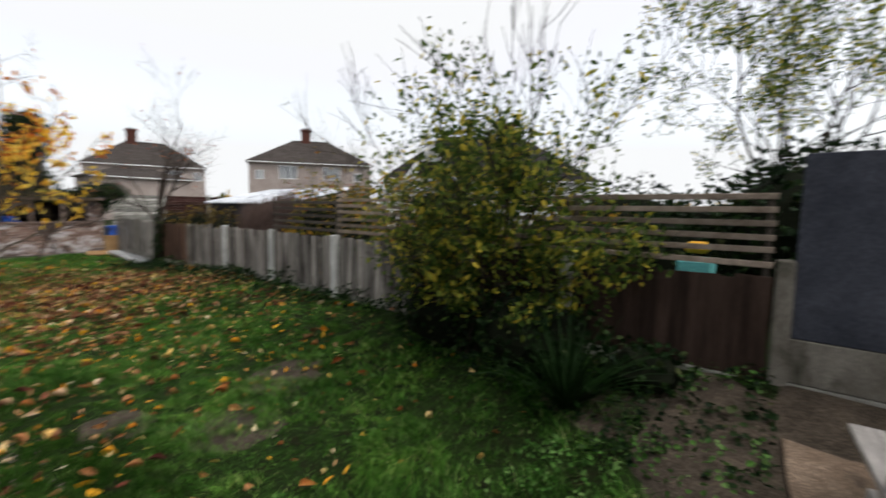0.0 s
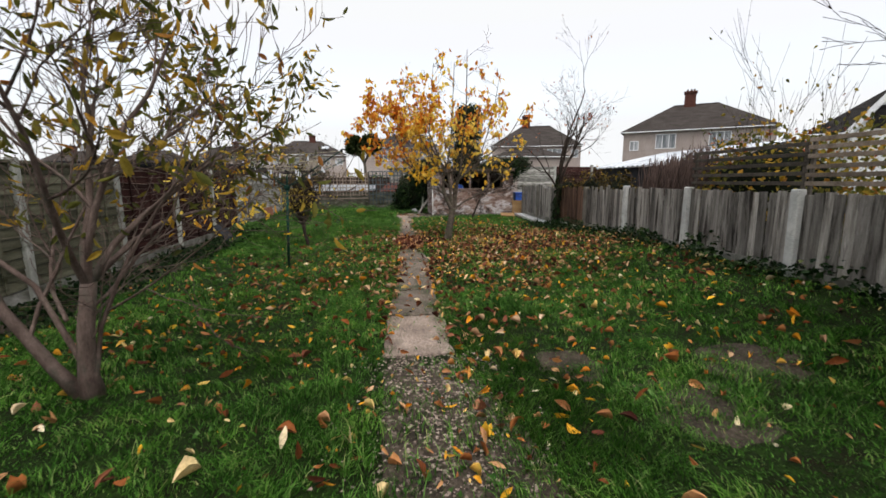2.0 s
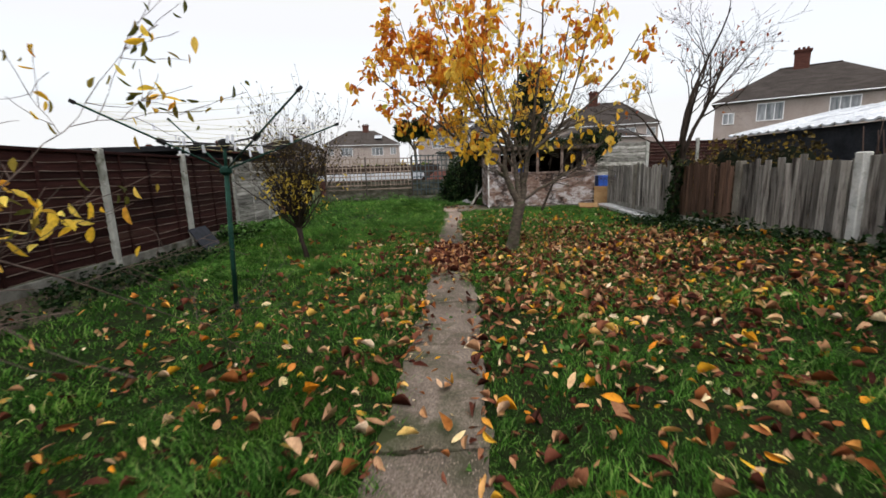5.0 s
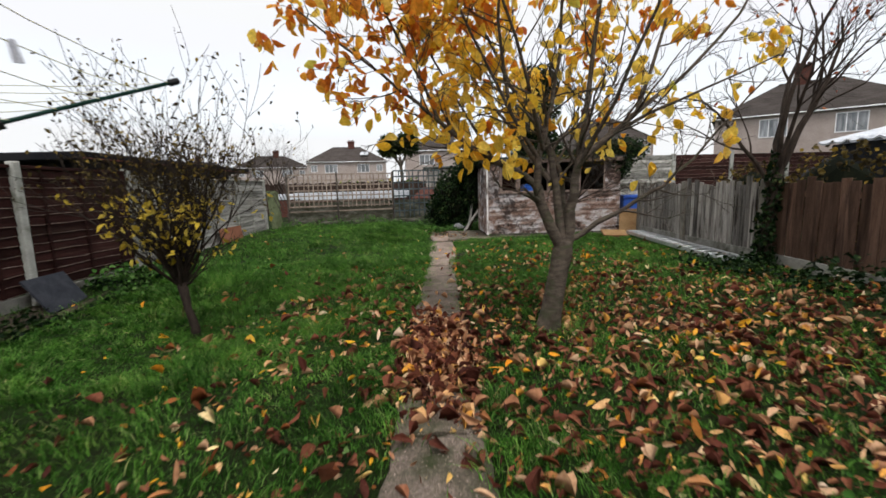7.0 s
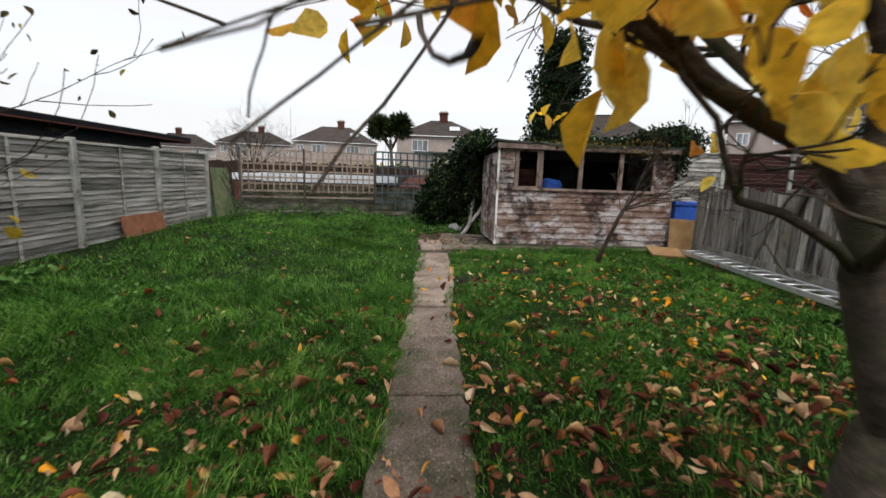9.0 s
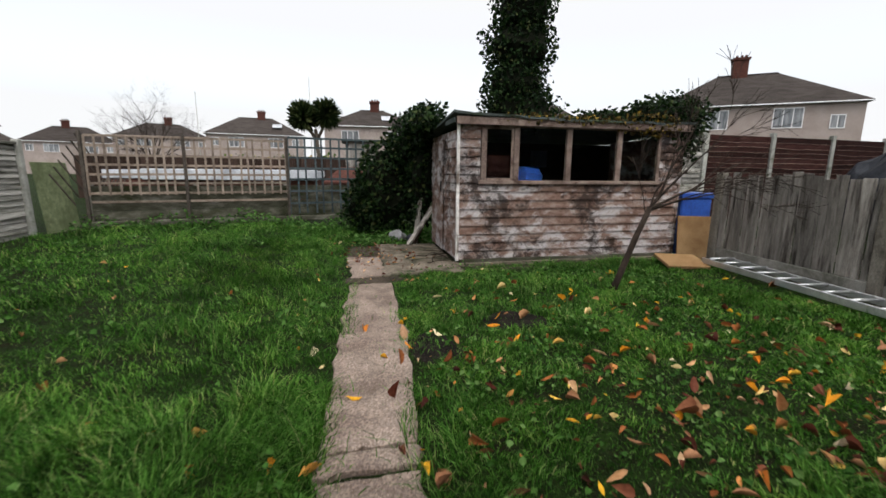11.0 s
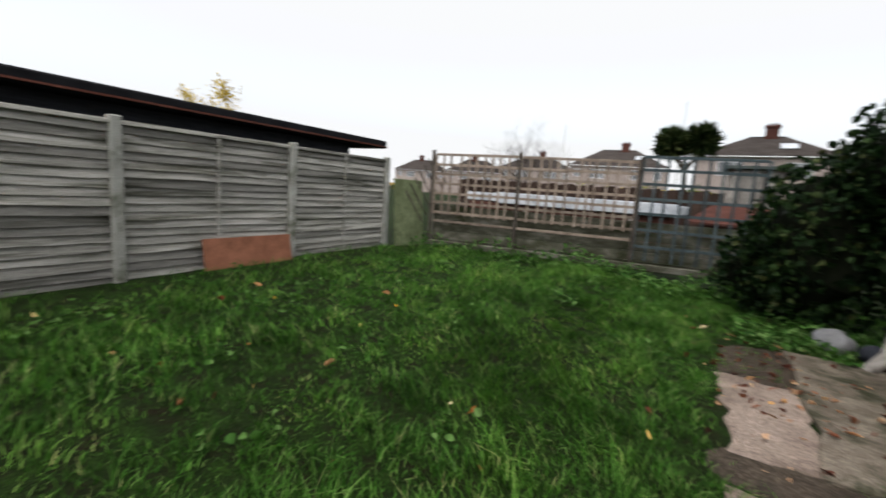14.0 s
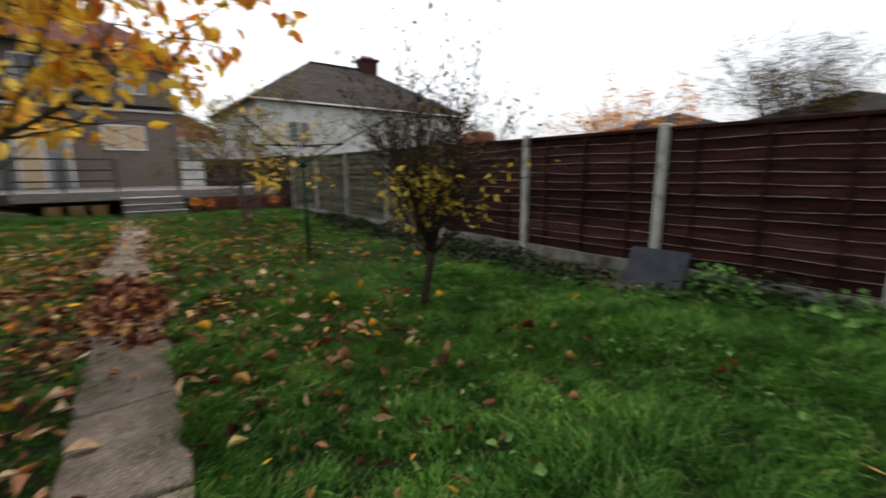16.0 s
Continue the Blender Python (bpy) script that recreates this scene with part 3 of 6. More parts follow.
# ---- fences ----
def wavy_slat(name, material, edge, seed, length=1.83, height=0.135, thick=0.011):
    """A thin lapped board; uneven lower edge, worn or coloured as lap shadow."""
    rng = np.random.default_rng(seed)
    n, v, f = 9, [], []
    wave = np.cumsum(rng.normal(0, 0.0035, n + 1))
    for i in range(n + 1):
        y = length * (i / n - 0.5)
        low, top, bow = wave[i] * 0.8 + rng.normal(0, 0.003), height, rng.normal(0, 0.003)
        v += [(0.026 - thick + bow, y, low), (0.026 + bow, y, low), (0.0255 + bow, y, low + 0.007), (thick * 0.6, y, top), (0.0, y, top)]
    for i in range(n):
        a, b = i * 5, i * 5 + 5
        f += [(a + k, a + (k + 1) % 5, b + (k + 1) % 5, b + k) for k in range(5)]
    f += [(4, 3, 2, 1, 0), tuple(n * 5 + k for k in range(5))]
    me = mesh_of(name, v, f, material)
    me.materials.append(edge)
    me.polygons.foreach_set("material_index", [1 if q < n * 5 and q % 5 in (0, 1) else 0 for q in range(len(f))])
    return me


SLATS = {m.name: [wavy_slat("slat", m, e, 11 + k) for k in range(4)] for m, e in ((M_LAP_BROWN, M_EDGE_WORN), (M_LAP_GREY, M_EDGE_LAP_SHADE), (M_LAP_GREEN, M_EDGE_LAP_SHADE))}
rng_f = np.random.default_rng(21)


def lap_panel(y0, y1, z0, z1, material, label, battens, x=-4.6, lap=0.112):
    """A waney lap fence panel on the side of the left neighbour, seen from the lawn."""
    w = y1 - y0
    fp = thing("fence_panel", (x, (y0 + y1) / 2, z0), label, "fence panel", "lap fence panels")
    n = max(int(round((z1 - z0 - 0.04) / lap)), 1)
    step = (z1 - z0 - 0.04) / n
    for i in range(n):
        me = SLATS[material.name][int(rng_f.integers(4))]
        ob = child("slat", me, fp, pose(rng_f.normal(0, 0.002), 0, i * step, 0, 0, 0) @ Matrix.Diagonal((1, w / 1.83 * (1 if i % 2 else -1), step / 0.112, 1)))
    for k in range(battens):
        yb = (k + 0.5) / battens * w - w / 2 if battens < 4 else k / (battens - 1) * (w - 0.06) - w / 2 + 0.03
        part("batten", slab(0.03, yb - 0.021, 0, 0.048, yb + 0.021, z1 - z0, 0.003), material, fp)
    part("top_rail", slab(-0.015, -w / 2, z1 - z0 - 0.04, 0.052, w / 2, z1 - z0, 0.004), material, fp)
    part("backing", slab(-0.02, -w / 2, 0.0, -0.012, w / 2, z1 - z0 - 0.045), material, fp)
    return fp


def concrete_post(x, y, z0, z1, size=0.1, group="concrete fence posts"):
    cp = new("concrete_post", box_mesh("concrete_post", (size, size, z1 - z0 + 0.3), M_POST_OLD if x > 4.8 or (x > 0 and y < 1) else (M_CONC_PALE if x > 0 else M_CONC), 0.012))
    cp.matrix_basis = pose(x, y, z0 - 0.3, rng_f.normal(0, 0.4), rng_f.normal(0, 0.4), 0)
    return tagged(cp, "stained brown-grey fence post" if x > 4.8 or (x > 0 and y < 1) else "pale grey concrete slotted fence post with worn corners", "fence post", group)


def gravel_board(x0, y0, x1, y1, z0, z1):
    d = Vector((x1 - x0, y1 - y0, 0))
    gb = new("gravel_board", box_mesh("gravel_board", (d.length, 0.05, z1 - z0), M_BOARD_STAINED, 0.006))
    gb.matrix_basis = pose((x0 + x1) / 2, (y0 + y1) / 2, z0, 0, 0, math.degrees(math.atan2(d.y, d.x)))
    return tagged(gb, "stained concrete gravel board at the foot of the fence", "gravel board", "gravel boards")


LEFT_POSTS = [1.6, 3.55, 5.5, 7.5, 9.46, 11.47, 13.43, 15.37, 17.33, 19.3, 21.23]
for a, b in zip(LEFT_POSTS, LEFT_POSTS[1:]):
    zg = ground_h(-4.5, (a + b) / 2)
    if b < 10:
        lap_panel(a + 0.05, b - 0.05, 0.11, 1.66, M_LAP_GREEN, "green-grey weathered lap fence panel between concrete posts", 3, lap=0.13)
        gravel_board(-4.6, a + 0.05, -4.6, b - 0.05, -0.3, 0.1)
    elif b < 16:
        lap_panel(a + 0.05, b - 0.05, 0.11, 1.65, M_LAP_BROWN, "dark red-brown stained lap fence panel between concrete posts", 3)
        gravel_board(-4.58, a + 0.05, -4.58, b - 0.05, -0.3, 0.1)
    else:
        lap_panel(a + 0.05, b - 0.05, zg - 0.02, 1.6, M_LAP_GREY, "silvery grey mossy lap fence panel between concrete posts", 1, lap=0.084)
for y in LEFT_POSTS:
    concrete_post(-4.57, y, ground_h(-4.5, y), 1.69 if y < 16 else 1.64)

# close-boarded fence opposite
BOARDS = {m.name: [box_mesh("board", (0.014, 0.118, 1.0), m, 0.003) for k in range(1)] for m in (M_BOARD_GREY, M_BOARD_BROWN, M_BOARD_DARK)}
RZ = math.degrees(math.atan2(-0.085, 1))


def board_panel(y0, y1, z0, z1, material, label, gap=0.0, ragged=0.012):
    """Upright boards on two rails; the lean follows the fence line."""
    ym, w = (y0 + y1) / 2, (y1 - y0) * 1.0036
    fp = thing("fence_panel", (fence_r(ym), ym, z0), label, "fence panel", "close-boarded fence panels", RZ)
    n = int(w / (0.108 + gap))
    for i in range(n):
        yy = (i + 0.5) / n * w - w / 2
        k = (w / n - gap) / 0.108
        h = z1 - z0 + rng_f.normal(0, ragged)
        child("board", BOARDS[material.name][0], fp, pose(-0.012 * (i % 2) + rng_f.normal(0, 0.002), yy, 0, rng_f.normal(0, 0.5), 0, rng_f.normal(0, 2.0)) @ Matrix.Diagonal((1, k, h, 1)))
    for z in (0.12, z1 - z0 - 0.2):
        part("rail", slab(0.02, -w / 2, z, 0.06, w / 2, z + 0.07, 0.004), material, fp)
    return fp


RIGHT_POSTS = [0.45, 2.1, 3.95, 5.87, 7.83, 9.78, 11.86, 13.95, 16.07, 18.1]
for a, b in zip(RIGHT_POSTS, RIGHT_POSTS[1:]):
    zg = ground_h(fence_r(a) - 0.1, (a + b) / 2)
    if b < 4:
        mt, lb = M_BOARD_DARK, "dark brown close-boarded fence panel with a concrete foot"
    elif 11 < a < 13:
        mt, lb = M_BOARD_BROWN, "reddish brown ragged close-boarded fence panel"
    else:
        mt, lb = M_BOARD_GREY, "weathered grey close-boarded fence panel with streaked boards"
    foot = max(zg + 0.08, 0.2) + 0.02
    board_panel(a + 0.05, b - 0.05, foot, 1.25 if b < 10 else 1.2, mt, lb, 0.012 if a > 11 else (0.009 if a > 3 else 0.0), 0.032 if a > 9 else 0.009)
    gravel_board(fence_r(a) + 0.0, a + 0.05, fence_r(b) + 0.0, b - 0.05, zg - 0.2, foot - 0.004)
for y in RIGHT_POSTS[1:]:
    concrete_post(fence_r(y) - 0.02, y, ground_h(fence_r(y) - 0.1, y), 1.29 if y < 10 else 1.24, 0.11)

# slatted screen on top of the fence
for a, b, n, zt in ((0.5, 2.1, 6, 1.87), (2.1, 3.95, 6, 1.86), (3.95, 5.87, 6, 1.84), (5.87, 7.83, 5, 1.8)):
    ym, w = (a + b) / 2, b - a
    ts = thing("slatted_trellis", (fence_r(ym) + 0.03, ym, 1.3), "weathered horizontal-slat trellis screen on top of the fence", "trellis", "slatted trellis screens", RZ)
    me = box_mesh("slat", (0.022, w, 0.046), M_TRELLIS if n == 6 else M_TRELLIS_DARK, 0.003)
    for i in range(n):
        child("slat", me, ts, pose(rng_f.normal(0, .004), 0, 0.03 + i * (zt - 1.36) / (n - 1), rng_f.normal(0, 0.35), 0, 0))
    for yy in (-w / 2 + 0.04, w / 2 - 0.04):
        part("upright", slab(0.012, yy - 0.02, -0.1, 0.045, yy + 0.02, zt - 1.3, 0.003), M_TRELLIS_DARK, ts)

# tall panel beside the patio
tp = thing("tall_fence_panel", (fence_r(-0.6), -0.6, 0.5), "tall blue-grey painted fence panel on a concrete foot", "fence panel", "", RZ)
part("panel", slab(-0.02, -0.98, 0.33, 0.02, 0.98, 1.66, 0.005), M_PANEL, tp)
part("foot_board", slab(-0.025, -0.98, 0.0, 0.025, 0.98, 0.325, 0.005), M_POST_OLD, tp, "stained concrete foot board")
concrete_post(fence_r(0.42), 0.42, 0.3, 1.4, 0.11)
gravel_board(fence_r(-1.6), -1.6, fence_r(0.4), 0.4, -0.1, 0.495)
gravel_board(fence_r(-6.0), -6.0, fence_r(-1.6), -1.6, -0.1, 2.1)

# back fence: low boards with trellis in front
BX0, BY0, BX1, BY1 = -4.1, 21.96, 0.75, 22.93
b_rz = math.degrees(math.atan2(BY1 - BY0, BX1 - BX0))
low = thing("back_fence", (BX0, BY0 + 0.1, 0.1), "low mossy grey board fence behind the trellis", "fence", "", b_rz)
long_b = math.hypot(BX1 - BX0, BY1 - BY0)
for i in range(5):
    me = box_mesh("board", (long_b, 0.022, 0.148), M_MOSSY, 0.004)
    child("board", me, low, pose(long_b / 2, 0.0 + 0.004 * (i % 2), 0.03 + i * 0.153, 0, 0, rng_f.normal(0, .05)))
for k in range(4):
    part("post", slab(k * long_b / 3 - 0.04, 0.03, -0.2, k * long_b / 3 + 0.04, 0.1, 0.85, 0.006), M_BOARD_GREY, low)


def trellis(s0, s1, z0, z1, zv, material, label, nv, zs):
    ob = thing("garden_trellis", (BX0, BY0, 0), label, "trellis", "garden trellis panels", b_rz)
    w = s1 - s0
    hor = box_mesh("lath", (w, 0.018, 0.042), material, 0.002)
    ver = box_mesh("lath", (0.036, 0.016, z1 - zv), material, 0.002)
    for z in zs:
        child("lath", hor, ob, pose((s0 + s1) / 2, rng_f.normal(0, .002), z, 0, rng_f.normal(0, .2), 0))
    for i in range(nv + 1):
        child("lath", ver, ob, pose(s0 + (i + 0.1 * rng_f.normal()) / nv * w, -0.016, zv, 0, rng_f.normal(0, .5), 0))
    return ob


ZS = [0.58, 0.74, 0.92, 1.08, 1.25, 1.42, 1.58, 1.76]
trellis(0.05, 1.52, 0.3, 1.78, 0.72, M_TRELLIS, "weathered brown square trellis panel above the back fence", 10, ZS)
trellis(1.58, 3.36, 0.3, 1.8, 0.72, M_TRELLIS, "weathered brown square trellis panel above the back fence", 12, ZS)
trellis(3.4, 4.95, 0.3, 1.86, 0.3, M_TRELLIS_BLUE, "blue-grey square trellis panel reaching down to the ground", 9, [0.5, 0.75, 1.0, 1.22, 1.44, 1.65, 1.84])
for s in (0.0, 1.55, 3.38):
    d = Vector((math.cos(radians(b_rz)), math.sin(radians(b_rz)), 0))
    o = Vector((BX0, BY0 - 0.02, 0)) + d * s
    tagged(new("trellis_post", box_mesh("trellis_post", (0.05, 0.05, 1.9), M_TRELLIS_DARK, 0.004)), "dark thin timber trellis post", "post", "trellis posts").matrix_basis = pose(o.x, o.y, -0.05)
bb = new("base_board", box_mesh("base_board", (4.9, 0.08, 0.1), M_MOSSY, 0.01))
tagged(bb, "mossy timber edging along the back fence", "edging").matrix_basis = pose((BX0 + BX1) / 2, (BY0 + BY1) / 2 - 0.06, 0.16, 0, 0, b_rz)

# sheet and broken trellis in the back corner
gs = new("green_sheet", box_mesh("green_sheet", (0.02, 0.72, 1.2), M_GREEN_BOARD, 0.005))
tagged(gs, "pale green sheet of board leaning in the corner", "board").matrix_basis = pose(-4.42, 21.78, 0.1, 0, -5, -8)
dt = thing("leaning_trellis", (-4.3, 22.1, 0.1), "broken brown lattice trellis leaning in the corner", "trellis", "", -12)
for i in range(7):
    part("lath", slab(-0.01, -0.012, 0, 0.006, 0.012, 1.75, 0.002), M_TRELLIS_DARK, dt, "", pose(0.02, 0.1 + i * 0.1 - 0.2, 0.05, -38, 0, 0) @ Matrix.Diagonal((1, 1, .62, 1)))
    part("lath", slab(-0.01, -0.012, 0, 0.006, 0.012, 1.75, 0.002), M_TRELLIS_DARK, dt, "", pose(0.0, 0.1 + i * 0.1 - 0.2, 0.45 + .12 * i, 38, 0, 0) @ Matrix.Diagonal((1, 1, .4, 1)))

# ---- shed ----
SX0, SX1, SY0, SY1, SZ, ST, SB = 1.81, 5.08, 18.5, 20.2, 0.08, 1.87, 1.7
shed = thing("shed", (SX0, SY0, SZ), "weathered timber garden shed with peeling paint and four windows", "shed")
SW, SD = SX1 - SX0, SY1 - SY0
rng_s = np.random.default_rng(4)
WX0, WX1, WZ0, WZ1 = 0.31, 2.88, 1.03, 1.7
N_B = 16
step = (ST - SZ - 0.02) / N_B


def clad(x0, x1, z, h):
    """One cladding board of the front: lower edge proud, upper edge tucked in."""
    n = max(int((x1 - x0) / 0.4), 1)
    v, f = [], []
    for i in range(n + 1):
        x = x0 + (x1 - x0) * i / n
        j = rng_s.normal(0, 0.003)
        v += [(x, -0.026, z + j), (x, -0.008, z + h + j), (x, 0.006, z + h + j), (x, 0.006, z + j)]
    for i in range(n):
        a, b = i * 4, i * 4 + 4
        f += [(a + k, b + k, b + (k + 1) % 4, a + (k + 1) % 4) for k in range(4)]
    f += [(0, 1, 2, 3), tuple(n * 4 + k for k in (3, 2, 1, 0))]
    return mesh_of("board", v, f, M_SHED)


# near-black backing, painted shade that shows between the boards
front = child("front_wall", box_mesh("front_wall", (SW - 0.04, 0.02, WZ0 - 0.02), M_UNLIT_INSIDE), shed, pose(SW / 2, 0.02, 0))
for i in range(N_B):
    z = i * step
    spans = [(0, SW)]
    if z + step > WZ0 - 0.02 and z < WZ1 - 0.02:
        spans = [(0, WX0 - 0.03), (WX1 + 0.03, SW)]
    for a, b in spans:
        child("board", clad(a, b, z, step * 0.972), front, front.matrix_basis.inverted())
side = child("side_wall", box_mesh("side_wall", (0.02, SD - 0.04, 1.64), M_UNLIT_INSIDE), shed, pose(0.02, SD / 2, 0))
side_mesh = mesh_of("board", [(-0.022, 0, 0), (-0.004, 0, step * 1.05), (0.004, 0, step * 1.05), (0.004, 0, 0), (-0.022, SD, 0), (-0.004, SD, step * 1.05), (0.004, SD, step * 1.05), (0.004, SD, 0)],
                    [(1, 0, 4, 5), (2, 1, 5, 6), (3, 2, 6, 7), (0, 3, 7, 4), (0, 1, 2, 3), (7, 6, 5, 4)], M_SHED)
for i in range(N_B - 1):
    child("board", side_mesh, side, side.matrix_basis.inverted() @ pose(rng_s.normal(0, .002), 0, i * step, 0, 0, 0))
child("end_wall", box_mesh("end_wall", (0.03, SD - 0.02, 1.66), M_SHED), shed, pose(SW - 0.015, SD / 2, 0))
child("back_wall", box_mesh("back_wall", (SW - 0.06, 0.03, 1.62), M_UNLIT_INSIDE), shed, pose(SW / 2, SD - 0.02, 0))
child("shed_floor", box_mesh("shed_floor", (SW - 0.08, SD - 0.08, 0.04), M_UNLIT_INSIDE), shed, pose(SW / 2, SD / 2, 0.0))
part("corner_post", slab(-0.03, -0.034, -0.02, 0.008, 0.0, ST - SZ - 0.03, 0.004), M_SHED_WHITE, shed, "flaking white corner strip")
part("corner_post", slab(SW - 0.02, -0.03, -0.02, SW + 0.02, 0.0, ST - SZ - 0.03, 0.004), M_SHED, shed)
part("bottom_rail", slab(0.02, -0.03, -0.08, SW, 0.0, 0.0, 0.006), M_MOSSY, shed)
door = part("door", slab(-0.045, 0.75, 0.0, -0.024, 1.5, 1.58, 0.004), M_SHED, shed, "peeling ledged timber door")
part("handle", slab(-0.065, 0.8, 0.85, -0.046, 0.83, 1.0, 0.004), M_BLACK_PL, door)
# windows: frame, posts, opening light
win = part("window", slab(WX0 - 0.05, -0.05, WZ0 - 0.05, WX1 + 0.05, 0.02, WZ0, 0.006), M_SHED_TRIM, shed, "long four-light timber window")
part("head", slab(WX0 - 0.05, -0.04, WZ1, WX1 + 0.05, 0.02, WZ1 + 0.045, 0.005), M_SHED_TRIM, win)
MX = [WX0, 0.76, 1.5, 2.25, WX1]
for i, x in enumerate(MX):
    w = 0.022 if i in (0, 4) else 0.038
    part("mullion", slab(x - w, -0.045, WZ0, x + w, 0.01, WZ1, 0.004), M_SHED_TRIM, win)
for a, b in zip(MX, MX[1:]):
    pane = part("pane", slab(a + 0.02, -0.012, WZ0, b - 0.02, -0.009, WZ1), M_GLASS, win, "dusty glass pane")
for x0, z0, x1, z1 in ((MX[0] + .022, WZ0, MX[0] + .05, WZ1), (MX[1] - .07, WZ0, MX[1] - .04, WZ1), (MX[0] + .022, WZ0, MX[1] - .04, WZ0 + .03), (MX[0] + .022, WZ1 - .03, MX[1] - .04, WZ1)):
    part("casement_rail", slab(x0, -0.03, z0 + .002, x1, -0.014, z1 - .002, 0.002), M_SHED_TRIM, win)
# roof, sagging felt with a torn edge
rn, rv, rf = 14, [], []
for i in range(rn + 1):
    x = -0.1 + (SW + 0.2) * i / rn
    sag = -0.035 * math.sin(math.pi * i / rn) + rng_s.normal(0, 0.006) - 0.02 * i / rn
    for (yy, zz) in ((-0.14, ST - SZ + 0.07), (-0.14, ST - SZ + 0.04), (SD + 0.12, SB - SZ + 0.04), (SD + 0.12, SB - SZ + 0.07)):
        rv.append((x, yy + rng_s.normal(0, 0.006), zz + sag))
for i in range(rn):
    a, b = i * 4, i * 4 + 4
    rf += [(a + k, b + k, b + (k + 1) % 4, a + (k + 1) % 4) for k in range(4)]
rf += [(0, 1, 2, 3), tuple(rn * 4 + k for k in (3, 2, 1, 0))]
roof = child("roof", mesh_of("roof", rv, rf, M_FELT), shed, None, "sagging green-grey felt roof")
part("fascia", slab(-0.06, -0.12, ST - SZ - 0.08, SW + 0.06, -0.095, ST - SZ + 0.015, 0.004), M_SHED_TRIM, shed)
part("fascia", slab(-0.09, -0.1, ST - SZ - 0.06, -0.07, 0.4, ST - SZ + 0.0, 0.004), M_FELT, shed)
# what stands inside
tagged(new("blue_bag", mesh_of("blue_bag", *(lambda b: ([tuple(v.co) for v in b.verts], [tuple(v.index for v in f.verts) for f in b.faces]))(slab(-.2, -.15, 0, .2, .15, .3, 0.08)), M_BLUE)), "blue plastic bag on the shed bench", "bag").matrix_basis = pose(SX0 + 1.05, SY0 + 0.3, 0.98, 0, 8, 10)
bench = thing("shed_bench", (SX0 + 0.2, SY0 + 0.1, 0.12), "bench inside the shed, coloured near-black like the unlit interior", "bench")
part("top", slab(0, 0, 0.82, SW - 0.4, 0.5, 0.86, 0.004), M_UNLIT_INSIDE, bench)
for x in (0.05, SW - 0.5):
    part("leg", slab(x, 0.05, 0, x + 0.06, 0.11, 0.82, 0.004), M_UNLIT_INSIDE, bench)
tagged(new("hardboard_sheet", box_mesh("hardboard_sheet", (0.42, 0.012, 1.3), M_LAP_BROWN)), "brown hardboard sheet standing inside the shed window", "board").matrix_basis = pose(SX0 + 0.52, SY0 + 0.16, 0.14, 4, 0, 0)
tagged(new("small_picture_board", box_mesh("small_picture_board", (0.3, 0.012, 0.28), M_PANEL)), "small grey board hanging inside the shed", "board").matrix_basis = pose(SX0 + 1.85, SY1 - 0.06, 1.3, 0, 0, 0)

# ---- paving ----
def paver(x0, x1, y0, y1, seed, top=0.03, sides=9, jag=0.012, far=None, material=M_PATH):
    """A worn slab with broken edges."""
    rng = np.random.default_rng(seed)
    ring = []
    x2, x3 = far or (x0, x1)
    for (a, b, c, d) in ((x0, y0, x1, y0), (x1, y0, x3, y1), (x3, y1, x2, y1), (x2, y1, x0, y0)):
        for k in range(sides):
            t = k / sides
            ring.append((a + (c - a) * t + rng.normal(0, jag), b + (d - b) * t + rng.normal(0, jag * .6)))
    n, cx, cy = len(ring), (x0 + x1) / 2, (y0 + y1) / 2
    v = [(x, y, ground_h(x, y) - 0.05) for x, y in ring] + [(x, y, ground_h(x, y) + top - 0.008) for x, y in ring]
    v += [(cx + (x - cx) * .965, cy + (y - cy) * .98, ground_h(x, y) + top + rng.normal(0, .002)) for x, y in ring]
    f = [(i, (i + 1) % n, n + (i + 1) % n, n + i) for i in range(n)] + [(n + i, n + (i + 1) % n, 2 * n + (i + 1) % n, 2 * n + i) for i in range(n)]
    f.append(tuple(2 * n + i for i in range(n)))
    return mesh_of("slab", v, f, material)


garden_path = thing("path", (0, 0, 0), "narrow worn concrete garden path with cracked slabs", "path", kind="structure")
yy, k = 4.95, 0
for ln in (0.98, 1.02, 1.15, 0.95, 1.05, 0.9, 1.1, 1.0, 0.85, 0.8, 0.15, 1.18, 1.62):
    y1 = min(yy + ln, 17.7)
    (m0, w0), (m1, w1) = path_at(yy), path_at(y1)
    child("slab", paver(m0 - w0 / 2, m0 + w0 / 2, yy + 0.012, y1 - 0.012, 50 + k, 0.022 + 0.004 * (k % 3), far=(m1 - w1 / 2, m1 + w1 / 2), material=M_PATH_OLD if 1 <= k < 9 else M_PATH), garden_path)
    yy, k = y1, k + 1
child("slab", paver(0.42, 0.84, 18.02, 19.15, 91, 0.012, jag=0.03), garden_path)
child("slab", paver(0.86, 1.8, 18.05, 20.1, 92, 0.03, 8, 0.03, material=M_SLAB_DIRTY), garden_path)
child("slab", paver(1.75, 5.2, 18.38, 18.6, 93, 0.04, 14, 0.02, material=M_SLAB_DIRTY), garden_path)
child("slab", paver(2.0, 3.2, -0.9, 0.42, 94, 0.05, 5, 0.02, material=M_SLAB_BROWN), garden_path, None, "brown patio slab")
